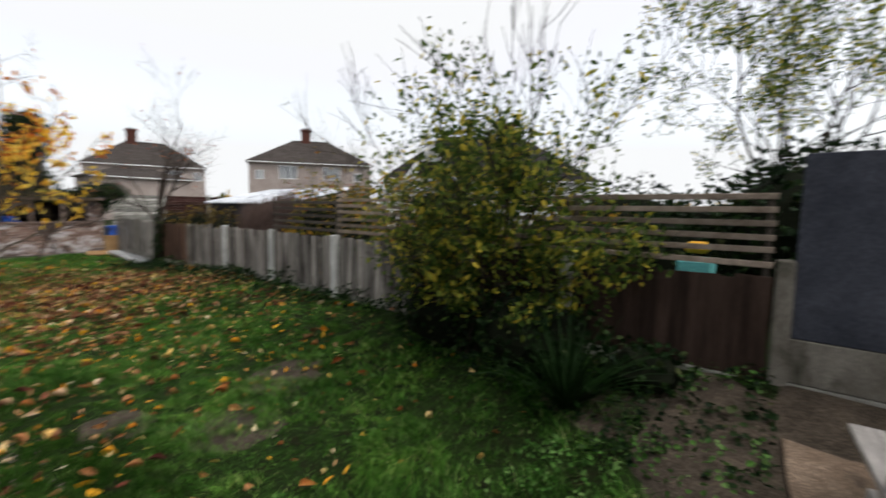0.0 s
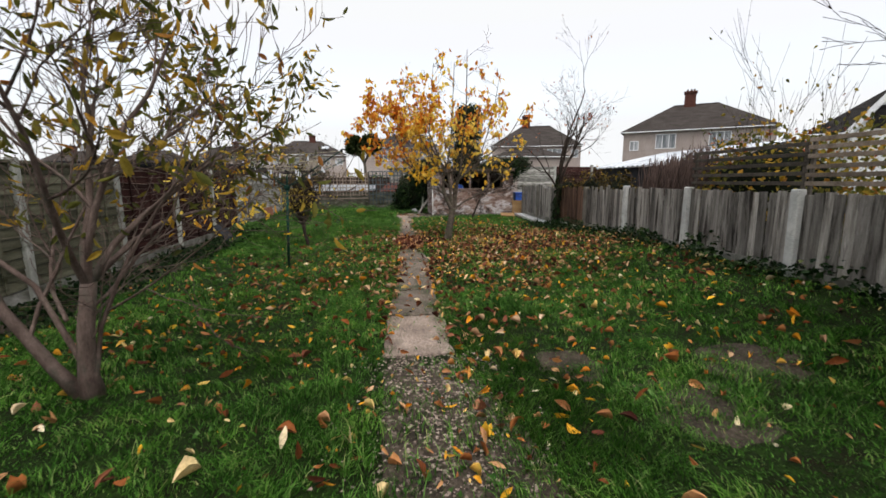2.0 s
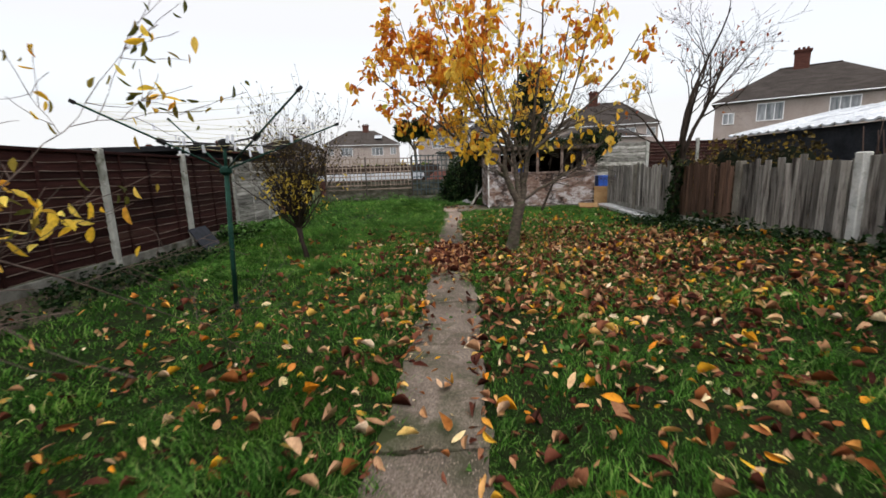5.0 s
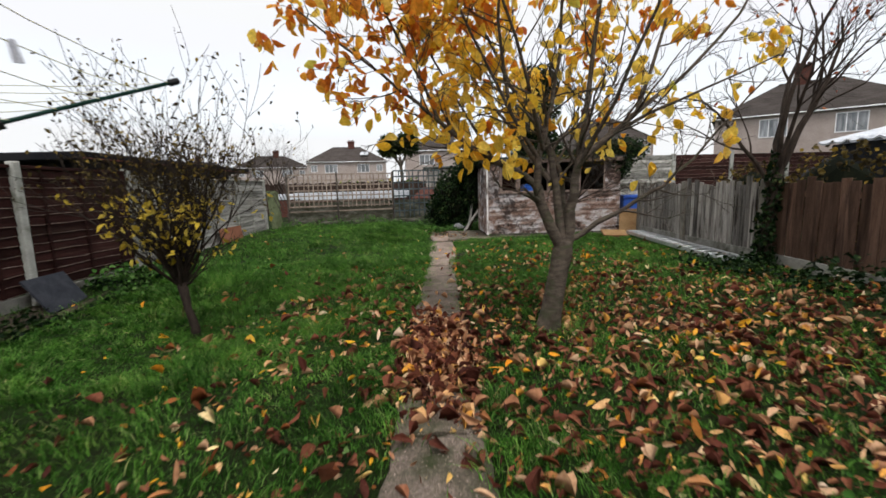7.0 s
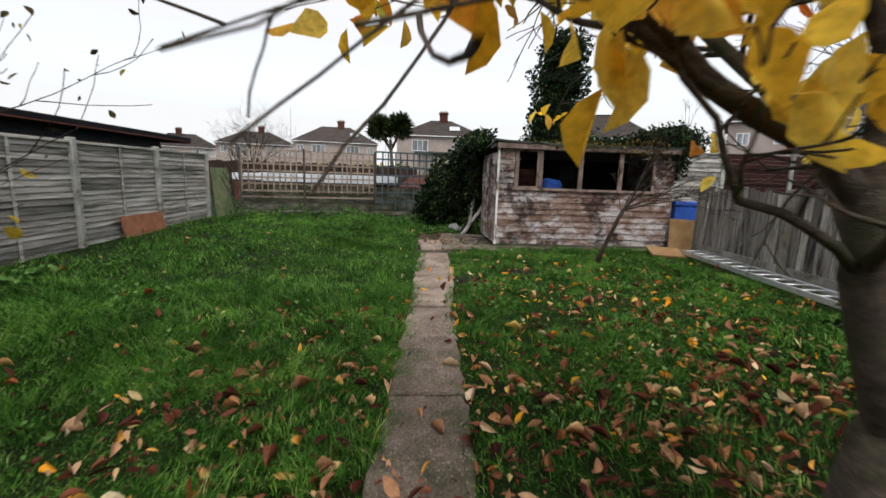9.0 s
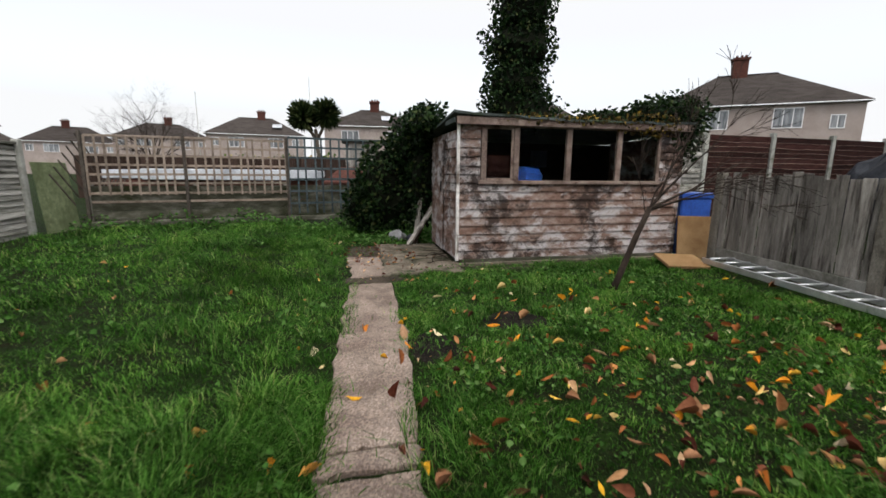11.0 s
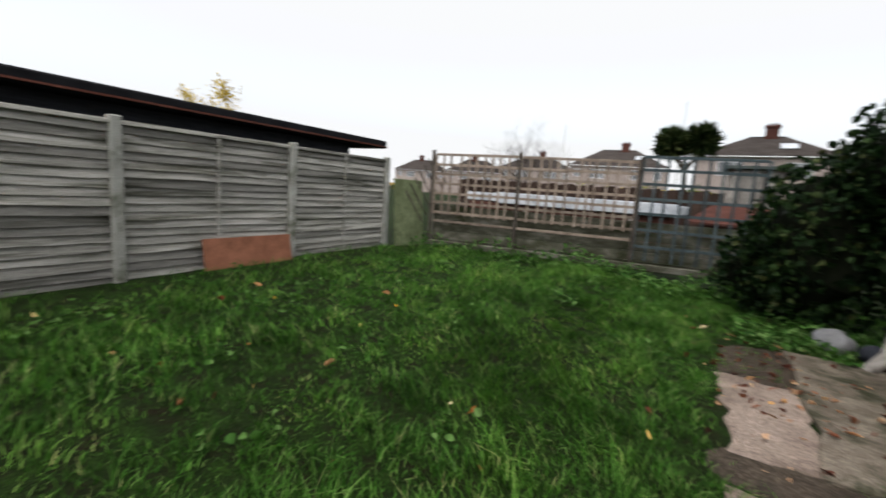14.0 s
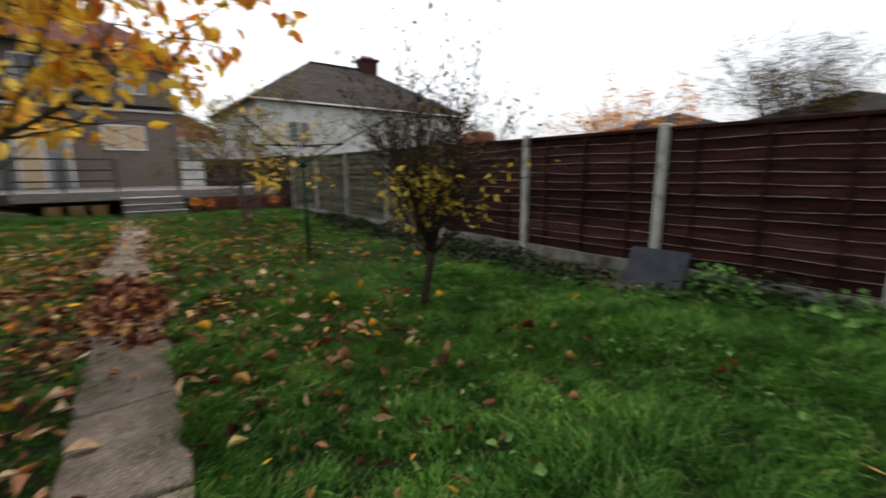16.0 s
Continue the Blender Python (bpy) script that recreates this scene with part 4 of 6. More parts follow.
# bare earth where the path is worn and by the fence
def earth(name, cx, cy, rx, ry, seed, label, material=M_DIRT, up=0.008):
    rng = np.random.default_rng(seed)
    n, rings, v, f = 26, 4, [(cx, cy, ground_h(cx, cy) + up)], []
    wob = 1 + 0.16 * rng.normal(size=n)
    wob = (wob + np.roll(wob, 1) + np.roll(wob, -1)) / 3
    for r in range(1, rings + 1):
        for i in range(n):
            a = 2 * math.pi * i / n
            x, y = cx + rx * math.cos(a) * wob[i] * r / rings, cy + ry * math.sin(a) * wob[i] * r / rings
            v.append((x, y, ground_h(x, y) + up - (0.02 if r == rings else 0)))
    f = [(0, 1 + i, 1 + (i + 1) % n) for i in range(n)]
    for r in range(rings - 1):
        f += [(1 + r * n + i, 1 + (r + 1) * n + i, 1 + (r + 1) * n + (i + 1) % n, 1 + r * n + (i + 1) % n) for i in range(n)]
    return tagged(new(name, mesh_of(name, v, f, material, True)), label, "earth", kind="structure")


earth("bare_soil", 0.7, 17.9, 0.45, 0.26, 1, "dark trodden earth at the end of the path")
earth("bare_soil", 0.75, 19.5, 0.45, 0.7, 2, "dark trodden earth beside the shed slab")
earth("bare_soil", 0.05, 3.7, 0.5, 1.5, 3, "gravelly earth between the steps and the path")
earth("bare_soil", 1.65, 3.9, 0.42, 0.5, 4, "bare worn patch in the lawn")
earth("bare_soil", 1.1, 4.6, 0.3, 0.35, 5, "bare worn patch in the lawn")
earth("bare_soil", 2.5, 4.4, 0.5, 0.4, 6, "bare worn patch in the lawn")
earth("bare_soil", 1.78, 16.35, 0.3, 0.26, 7, "dark square of bare earth in the lawn", M_SOIL, 0.02)
earth("bare_soil", 0.98, 15.95, 0.2, 0.3, 13, "dark wet earth at the edge of the path", M_SOIL, 0.012)
earth("bare_soil", -4.2, 9.5, 0.5, 5.0, 8, "dark bed of earth along the fence")
earth("bare_soil", 3.5, 19.0 - 0.75, 1.7, 0.16, 9, "dark strip of earth under the shed front")
earth("bare_soil", 3.15, 0.7, 0.85, 0.7, 11, "dark bare earth beside the patio slab")
earth("bare_soil", 3.45, -0.05, 0.8, 0.6, 12, "dark bare earth at the foot of the tall panel")
earth("bare_soil", 3.4, 1.3, 0.6, 0.8, 10, "bare earth below the shrub")

rng_g = np.random.default_rng(8)
n = 2600
px, py = rng_g.normal(0.03, 0.22, n), rng_g.uniform(2.3, 5.0, n)
pz = np.array([ground_h(a, b) for a, b in zip(px, py)]) + 0.008
sz = rng_g.uniform(0.006, 0.017, n)
dv = np.array([[1, 0, 0], [-.5, .87, 0], [-.5, -.87, 0], [0.1, 0, .6]])
rot = rng_g.uniform(0, 6.28, n)
c, s_ = np.cos(rot), np.sin(rot)
vv = np.stack([np.stack([px + sz * (d[0] * c - d[1] * s_), py + sz * (d[0] * s_ + d[1] * c) * rng_g.uniform(.6, 1.2, n), pz + sz * d[2] * rng_g.uniform(.6, 1.2, n)], 1) for d in dv], 1).reshape(-1, 3)
bi = (np.arange(n) * 4)[:, None]
ff = np.concatenate([bi + [0, 1, 3], bi + [1, 2, 3], bi + [2, 0, 3]], 1).reshape(-1, 3)
tagged(new("gravel", quads("gravel", vv, ff, M_GRAVEL)), "pinkish grey gravel scattered over the worn path", "gravel", kind="stuff")
n = 5200
py = rng_g.uniform(5.0, 17.3, n)
pm_, pw_ = path_at(py)
px = pm_ + pw_ * rng_g.uniform(-0.46, 0.46, n)
pz = np.array([ground_h(a, b) for a, b in zip(px, py)]) + 0.0225
sz = rng_g.uniform(0.0025, 0.007, n)
rot = rng_g.uniform(0, 6.28, n)
c, s_ = np.cos(rot), np.sin(rot)
vv = np.stack([np.stack([px + sz * (d[0] * c - d[1] * s_), py + sz * (d[0] * s_ + d[1] * c), pz + 0.004 + 0.006 * d[2]], 1) for d in dv], 1).reshape(-1, 3)
bi = (np.arange(n) * 4)[:, None]
ff = np.concatenate([bi + [0, 1, 3], bi + [1, 2, 3], bi + [2, 0, 3]], 1).reshape(-1, 3)
tagged(new("path_grit", quads("path_grit", vv, ff, M_GRAVEL)), "pale grit and pebbles worn out of the path", "grit", kind="stuff")
# ---- fallen leaves ----
def scatter_leaves(n, centre, spread, size, material, name, label, seed, keep=None, lift=0.012):
    rng = np.random.default_rng(seed)
    x, y = rng.normal(centre[0], spread[0], n), rng.normal(centre[1], spread[1], n)
    ok = (x > -4.4) & (x < fence_r(y) - 0.1) & (y > 1.9) & (y < 22) & ~((x > 1.8) & (y > 18.4))
    if keep is not None:
        ok &= keep(x, y, rng)
    x, y = x[ok], y[ok]
    mid, wid = path_at(y)
    on = (np.abs(x - mid) < wid / 2) & (y > 4.95) & (y < 17.4)
    z = np.array([ground_h(a, b) for a, b in zip(x, y)]) + np.where(on, 0.028 + 0.035 * rng.random(len(x)) ** 2, rng.uniform(lift, lift + 0.035, len(x)))
    me_pos = np.stack([x, y, z], 1)
    axis = rand_dirs(rng, len(x))
    axis[:, 2] *= 0.5
    nrm = rand_dirs(rng, len(x)) * 1.0 + np.array([0, 0, 1.0])
    L = size * rng.choice([0.45, 0.65, 0.9, 1.25], len(x)) * rng.uniform(0.8, 1.2, len(x))
    v, f = leaf_arrays(me_pos, axis, nrm, L, L * rng.uniform(0.24, 0.52, len(x)), rng.uniform(-0.6, 1.7, (len(x), 1)))
    return tagged(new(name, quads(name, v, f, material)), label, "leaves", kind="stuff")


not_path = lambda x, y, r: ~((np.abs(x - path_at(y)[0]) < path_at(y)[1] * 0.42) & (r.random(len(x)) < 0.85))
scatter_leaves(8200, (2.3, 10.6), (1.55, 2.1), 0.08, M_LITTER, "leaf_litter", "brown fallen leaves lying thick under the tree", 31, lambda x, y, r: (x > 0.62) | ((np.abs(x) < 0.62) & (r.random(len(x)) < .12)))
scatter_leaves(900, (2.2, 10.3), (1.9, 2.6), 0.085, M_FALLEN, "fallen_leaves", "yellow and tan fallen leaves on the grass", 32, not_path)
scatter_leaves(1000, (0.3, 8.0), (2.4, 2.6), 0.08, M_FALLEN, "fallen_leaves", "mixed autumn leaves scattered over the lawn", 33, not_path)
scatter_leaves(2300, (0.34, 11.1), (0.15, 0.42), 0.085, M_LITTER, "leaf_litter", "brown leaves drifted across the path", 34, lambda x, y, r: np.abs(x - path_at(y)[0]) < 0.3)
scatter_leaves(900, (0.12, 7.4), (0.36, 1.8), 0.08, M_LITTER, "leaf_litter", "brown leaves along the edges of the path", 35, lambda x, y, r: np.abs(x - path_at(y)[0]) > path_at(y)[1] * 0.36)
scatter_leaves(60, (0.1, 7.4), (0.16, 1.3), 0.085, M_FALLEN, "fallen_leaves", "pale fallen leaves lying on the path", 49)
scatter_leaves(330, (1.2, 4.6), (1.8, 1.3), 0.085, M_FALLEN, "fallen_leaves", "pale fallen leaves on thin grass", 36)
scatter_leaves(120, (0.0, 3.6), (0.5, 0.8), 0.085, M_FALLEN, "fallen_leaves", "fallen leaves on the gravel", 37)
scatter_leaves(420, (2.6, 14.9), (1.3, 1.6), 0.085, M_FALLEN, "fallen_leaves", "scattered leaves on the lawn by the shed", 38, not_path)
scatter_leaves(60, (-1.5, 15.5), (1.5, 2.5), 0.08, M_FALLEN, "fallen_leaves", "a few yellow leaves on the long grass", 39, not_path)
scatter_leaves(300, (-2.6, 6.0), (1.0, 1.6), 0.08, M_FALLEN, "fallen_leaves", "autumn leaves below the young tree", 40)

scatter_leaves(620, (-1.3, 8.3), (1.1, 1.9), 0.08, M_LITTER, "leaf_litter", "brown and tan leaves on the lawn below the airer", 47, not_path)
scatter_leaves(430, (-0.3, 11.9), (0.5, 1.1), 0.085, M_LITTER, "leaf_litter", "brown and red leaves on the lawn beside the path", 70, not_path)
scatter_leaves(260, (-0.9, 12.2), (0.9, 1.4), 0.08, M_LITTER, "fallen_leaves", "autumn leaves on the lawn by the round-headed tree", 48, not_path)

scatter_leaves(150, (-0.6, 13.3), (0.7, 0.7), 0.085, M_LITTER, "fallen_leaves", "curled brown leaves in the long grass beside the path", 72, not_path)

# ---- trees ----
def tree(name, at, label, stems, opt, leaf, seed, category="tree", bark=M_BARK, aspect=0.52):
    """stems: (start, direction, length, radius, levels of twigs). leaf: (count a tip, size, spread, material, chance by place)."""
    rng = np.random.default_rng(seed)
    t = thing(name, at, label, category)
    trunk, twigs, tips = Shape(), Shape(), []
    for st in stems:
        if st[4] < 0:
            trunk.tube(st[0], st[1], 10)
            continue
        sub = Shape()
        pts = grow(sub, rng, st[0], st[1], st[2], st[3], st[4], tips, opt)
        child("limb", sub.mesh("limb", bark), t)
    if trunk.v:
        child("trunk", trunk.mesh("trunk", bark), t)
    for per, size, spread, material, chance in leaf:
        pos = []
        for p, d in tips:
            c = chance(p)
            for _ in range(per):
                if rng.random() < c:
                    pos.append(tuple(p + Vector(np.clip(rng.normal(size=3), -1.6, 1.6)) * spread))
        if pos:
            pos = np.array(pos)
            child("crown", leaf_cloud(rng, pos, size, material, "crown", 0.9, aspect=aspect), t)
    return t


YT = (1.37, 11.65, -0.03)
# main limbs: points from the fork outwards, first and last radius, twigs, their length
YELLOW_LIMBS = [
    ([(0.03, 0, 0.74), (-0.06, -0.02, 0.92), (-0.15, -0.03, 1.12), (-0.19, -0.03, 1.27)], 0.05, 0.04, 1, 0.5),
    ([(-0.19, -0.03, 1.26), (-0.3, -0.03, 1.36), (-0.52, -0.03, 1.46), (-0.74, -0.04, 1.6), (-0.97, -0.05, 1.78), (-1.15, -0.06, 1.94), (-1.4, -0.06, 2.14), (-1.75, -0.05, 2.4), (-2.05, 0.0, 2.65)], 0.03, 0.006, 18, 0.9),
    ([(-0.19, -0.03, 1.25), (-0.18, -0.03, 1.41), (-0.14, -0.03, 1.6), (-0.1, -0.02, 1.79), (-0.05, 0, 1.96), (0.02, 0.03, 2.3), (0.06, 0.1, 2.9), (0.1, 0.1, 4.1)], 0.036, 0.007, 16, 1.0),
    ([(-0.18, -0.03, 1.5), (-0.29, -0.05, 1.66), (-0.41, -0.08, 1.84), (-0.56, -0.1, 2.12), (-0.85, -0.12, 2.7), (-1.2, -0.1, 3.6)], 0.02, 0.006, 12, 0.9),
    ([(-0.17, -0.03, 1.12), (-0.35, -0.08, 1.22), (-0.5, -0.1, 1.26), (-0.57, -0.12, 1.4), (-0.7, -0.14, 1.5)], 0.013, 0.004, 4, 0.4),
    ([(0.04, 0, 0.78), (0.01, 0.03, 1.12), (-0.03, 0.05, 1.38), (-0.08, 0.08, 1.64), (-0.16, 0.1, 1.8), (-0.36, 0.15, 2.1), (-0.65, 0.25, 2.7), (-0.85, 0.3, 3.8)], 0.042, 0.007, 15, 0.95),
    ([(0.08, 0, 0.76), (0.12, 0.02, 1.06), (0.15, 0.04, 1.31), (0.18, 0.05, 1.47), (0.23, 0.06, 1.75), (0.28, 0.06, 2.1), (0.36, 0.1, 2.8), (0.4, 0.1, 3.6), (0.4, 0.12, 4.4)], 0.05, 0.007, 14, 1.0),
    ([(0.17, 0.04, 1.45), (0.31, 0.02, 1.56), (0.46, 0.0, 1.68), (0.63, -0.02, 1.83), (0.8, -0.02, 1.96), (1.05, 0, 2.14), (1.5, 0.05, 2.6), (1.8, 0.1, 3.1)], 0.036, 0.007, 9, 0.8),
    ([(0.1, 0, 0.8), (0.32, -0.03, 0.94), (0.53, -0.05, 1.05), (0.72, -0.06, 1.16), (0.85, -0.06, 1.24), (1.1, -0.05, 1.45), (1.45, 0, 1.8), (1.75, 0.05, 2.1)], 0.026, 0.006, 9, 0.6),
    ([(0.44, 0, 1.66), (0.71, -0.1, 1.82), (1.08, -0.2, 1.97), (1.6, -0.25, 2.2)], 0.018, 0.005, 4, 0.6),
    ([(0.1, 0.05, 0.95), (0.16, 0.4, 1.35), (0.12, 0.9, 1.85), (0.1, 1.4, 2.3), (0.1, 1.8, 2.9)], 0.032, 0.006, 12, 0.85),
    ([(-0.05, 0.05, 1.3), (-0.25, 0.5, 1.75), (-0.55, 1.0, 2.3), (-0.7, 1.3, 2.9)], 0.026, 0.006, 11, 0.85),
    ([(0.18, 0.06, 1.4), (0.5, 0.5, 1.8), (0.85, 0.9, 2.3), (1.05, 1.1, 2.9)], 0.024, 0.006, 11, 0.85),
    ([(0.16, -0.02, 1.4), (0.3, -0.35, 1.85), (0.45, -0.6, 2.4), (0.5, -0.75, 3.0)], 0.022, 0.006, 6, 0.7),
    ([(-0.14, -0.05, 1.55), (-0.35, -0.4, 2.0), (-0.6, -0.65, 2.5), (-0.75, -0.75, 3.0)], 0.02, 0.006, 10, 0.8),
    ([(-0.97, -0.05, 1.78), (-1.2, 0.0, 2.3), (-1.5, 0.08, 2.9), (-1.65, 0.12, 3.4)], 0.015, 0.005, 10, 0.8),
    ([(-0.52, -0.03, 1.46), (-0.85, 0.3, 2.1), (-1.2, 0.55, 2.8), (-1.4, 0.7, 3.3)], 0.016, 0.005, 10, 0.8),
    ([(0.63, -0.02, 1.83), (0.9, 0.1, 2.5), (1.1, 0.15, 3.3), (1.15, 0.15, 3.7)], 0.018, 0.005, 9, 0.8),
    ([(-0.41, -0.08, 1.84), (-0.5, -0.1, 2.5), (-0.45, -0.1, 3.3), (-0.4, -0.1, 4.0)], 0.016, 0.005, 11, 0.8),
    ([(0.12, 0.8, 1.78), (0.05, 1.5, 2.02), (-0.04, 2.1, 1.92), (-0.03, 2.4, 1.76)], 0.011, 0.004, 0, 0.3),
]


def crown_chance(p):
    """Leaves are thickest in the outer lower crown, thin out above, and keep clear of the walk."""
    if p.y > 1.0 and p.z < 2.1:
        return 1.0 if p.y > 2.0 else 0.0
    low = 1.3 if p.x > -0.3 else 1.36 + 0.3 * max(0.0, -p.x - 0.6)
    if p.z < low or p.y < -1.2 or p.x < -2.7 or (p.z < 2.5 and p.y < (-0.4 if p.x < 0 else -0.25)):
        return 0.0
    if p.z > 2.5:
        side = 2.7 if p.x < -0.3 else 1.7
        return side * max(1.0 - 0.42 * (p.z - 2.5), 0.16)
    return 1.35 if p.x < -0.8 else (0.6 if p.x > 0.4 else 1.0)


def autumn_tree(seed):
    rng = np.random.default_rng(seed)
    t = thing("autumn_tree", YT, "young tree full of yellow and orange autumn leaves on the lawn", "tree")
    child("trunk", Shape().tube([(-0.09, 0, -0.12), (-0.075, 0, 0.02), (-0.055, 0, 0.15), (-0.02, 0, 0.36), (0.02, 0, 0.58), (0.045, 0, 0.72), (0.06, 0, 0.8)], [0.15, 0.112, 0.092, 0.083, 0.08, 0.086, 0.062], 14).mesh("trunk", M_BARK), t)
    opt = dict(wobble=0.12, lift=0.03, twigs=3, out=0.65, along=0.8, leafy=1, **{"from": 0.2})
    tips = []
    for pts, r0, r1, count, reach in YELLOW_LIMBS:
        sub, pts = Shape(), [Vector(p) for p in pts]
        n = len(pts) - 1
        fine = [pts[0]]
        for k in range(n):
            for q in (0.5, 1.0):
                fine.append(pts[k].lerp(pts[k + 1], q) + Vector(rng.normal(size=3)) * 0.006)
        n = len(fine) - 1
        radii = [r0 + (r1 - r0) * (k / n) ** 0.8 for k in range(n + 1)]
        sub.tube(fine, radii, 9 if r0 > 0.025 else 6, cap=False)
        for i in range(count):
            k = (0.22 + 0.78 * (i + rng.uniform(0.1, 0.9)) / count) * n
            j = min(int(k), n - 1)
            q = fine[j].lerp(fine[j + 1], k - j)
            ahead = (fine[j + 1] - fine[j]).normalized()
            out = Vector(rng.normal(size=3))
            out = (out - ahead * out.dot(ahead)).normalized()
            grow(sub, rng, q, ahead * 0.6 + out * 0.8, reach * rng.uniform(0.5, 1.0) * (1.1 - 0.5 * k / n), max(radii[j] * 0.5, 0.0055), 2, tips, opt)
        for k in range(n // 2, n + 1):
            if count == 0 or k > n * 0.7:
                tips.append((fine[k], 0))
        child("limb", sub.mesh("limb", M_BARK), t)
    yellow, orange = [], []
    for p, d in tips:
        c = crown_chance(p)
        for _ in range(2):
            if rng.random() < c * 0.135 * (0.35 + 0.65 * min(math.hypot(p.x, p.y) / 1.3, 1.0)):
                q = tuple(p + Vector(np.clip(rng.normal(size=3), -1.5, 1.5)) * 0.05)
                (orange if rng.random() < (0.75 if p.x < -1.0 and p.z > 1.9 else (0.55 if p.z > 2.6 else 0.07)) else yellow).append(q)
    for k in range(8):
        yellow.append((-0.2 + 0.05 * k, 2.3 + 0.05 * (k % 3), 1.77 - 0.02 * (k % 2)))
    yellow, orange = np.array(yellow), np.array(orange)
    pick = rng.permutation(len(yellow))[:290]
    ones = [leaf_cloud(np.random.default_rng(700 + q), [(0, 0, 0)], 0.125, M_YELLOW, "leaf", 1.3, aspect=0.6) for q in range(12)]
    for i, k in enumerate(pick):
        child("leaf", ones[i % 12], t, pose(*yellow[k], 0, 0, rng.uniform(0, 360)))
    child("crown", leaf_cloud(rng, np.delete(yellow, pick, 0), 0.125, M_YELLOW, "crown", 1.3, aspect=0.6), t)
    child("crown", leaf_cloud(rng, orange, 0.115, M_ORANGE, "crown", 1.2, aspect=0.55), t)
    return t


autumn_tree(7)

multi_stems = [
    ([(0, 0, -0.1), (-0.02, 0, 0.12), (0.0, 0, 0.4), (0.06, 0, 0.75)], [0.085, 0.058, 0.05, 0.046], 0, 0, -1),
    ([(-0.06, 0, -0.05), (-0.2, -0.02, 0.18), (-0.42, -0.05, 0.6), (-0.55, -0.08, 1.1), (-0.75, -0.1, 1.7)], [0.055, 0.04, 0.032, 0.026, 0.02], 0, 0, -1),
    ((0.05, 0, 0.7), (-0.12, 0.1, 1.0), 2.0, 0.028, 3),
    ((0.05, 0, 0.7), (0.42, 0.05, 0.95), 1.9, 0.026, 3),
    ((0.05, 0, 0.72), (0.05, -0.3, 1.0), 1.8, 0.024, 3),
    ((0.06, 0.02, 0.75), (0.35, 0.6, 0.85), 2.0, 0.024, 3),
    ((-0.5, -0.08, 1.0), (-0.35, 0.1, 1.0), 1.7, 0.02, 3),
    ((-0.1, 0, 0.5), (-0.5, 0.4, 0.8), 1.6, 0.018, 3),
    ((-0.3, -0.04, 0.4), (-0.2, 0.5, 0.9), 1.5, 0.014, 3),
    ((0.0, 0, 0.45), (0.25, 0.5, 0.6), 1.0, 0.009, 2),
    ((0.05, 0.02, 0.74), (0.3, 1.0, 0.5), 2.9, 0.022, 3),
    ((-0.05, 0.02, 0.5), (0.12, 1.0, 0.24), 2.5, 0.014, 2),
    ((0.0, 0, 0.3), (0.3, -0.2, 0.7), 0.8, 0.007, 2),
    ((-0.02, 0.02, 0.1), (-0.25, 0.15, 1.0), 2.4, 0.022, 3),
    ((0.03, 0.0, 0.1), (0.12, 0.2, 1.0), 2.3, 0.018, 3),
]
m_opt = dict(wobble=0.13, lift=0.04, twigs=5, out=0.65, along=0.8, leafy=1, **{"from": 0.15})
tree("young_tree", (-2.25, 4.72, 0), "slender forked tree with thinning olive and yellow leaves", multi_stems, m_opt,
     [(1, 0.1, 0.06, M_OLIVE, lambda p: (p.z > 1.0) * (0.13 + (0.16 if p.x > 0.35 else 0.0) + (0.14 if p.y > 0.8 else 0.0))), (1, 0.11, 0.06, M_YELLOW, lambda p: (0.35 if p.z < 1.5 else 0.12) if p.y > 1.5 and p.z > 0.85 else 0.0)], 12, bark=M_BARK_RED, aspect=0.36)

# small round-headed tree
small_stems = [([(0, 0, -0.08), (0.0, 0, 0.1), (-0.05, 0, 0.3), (-0.08, 0, 0.55)], [0.06, 0.042, 0.036, 0.05], 0, 0, -1)]
for i in range(24):
    a = 2 * math.pi * i / 24
    small_stems.append(((-0.08, 0, 0.5), (0.75 * math.cos(a), 0.75 * math.sin(a), 0.5 + 0.6 * (i % 4)), 0.72 + 0.16 * (i * 7 % 5), 0.015, 2))
for i in range(14):
    a = 2 * math.pi * i / 14
    small_stems.append(((-0.08, 0, 0.55), (0.42 * math.cos(a), 0.42 * math.sin(a), 1.0), 1.15 + 0.2 * (i % 3), 0.012, 2))
tree("round_headed_tree", (-2.06, 12.32, -0.16), "small twiggy tree with brown and a few yellow leaves", small_stems,
     dict(wobble=0.1, lift=0.1, twigs=5, out=0.55, along=0.85, leafy=1, **{"from": 0.15}),
     [(1, 0.075, 0.04, M_SMALL, lambda p: 0.24 if p.z < 1.4 and noise.noise(p * 2.6) > -0.12 else 0.0), (1, 0.045, 0.04, M_BROWNING, lambda p: 0.14 if p.z < 1.4 else 0.45)], 14, bark=M_BARK_DARK)

# bare tree by the fence with ivy on its trunk
bare_stems = [
    ([(0, 0, -0.1), (0.02, -0.02, 0.5), (0.05, -0.05, 1.1), (0.08, -0.1, 1.5)], [0.09, 0.075, 0.07, 0.06], 0, 0, -1),
    ((0.07, -0.08, 1.3), (0.3, -0.5, 1.0), 2.08, 0.045, 3), ((0.07, -0.08, 1.4), (0.0, 0.5, 1.0), 2.40, 0.045, 3),
    ((0.05, -0.05, 1.0), (-0.5, 0.2, 1.0), 1.84, 0.035, 3), ((0.07, -0.08, 1.45), (0.1, 0.0, 1.0), 2.56, 0.04, 3), ((0.06, -0.06, 1.2), (-0.35, -0.3, 1.0), 1.92, 0.034, 3), ((0.07, -0.08, 1.35), (0.5, 0.3, 0.9), 2.08, 0.034, 3),
]
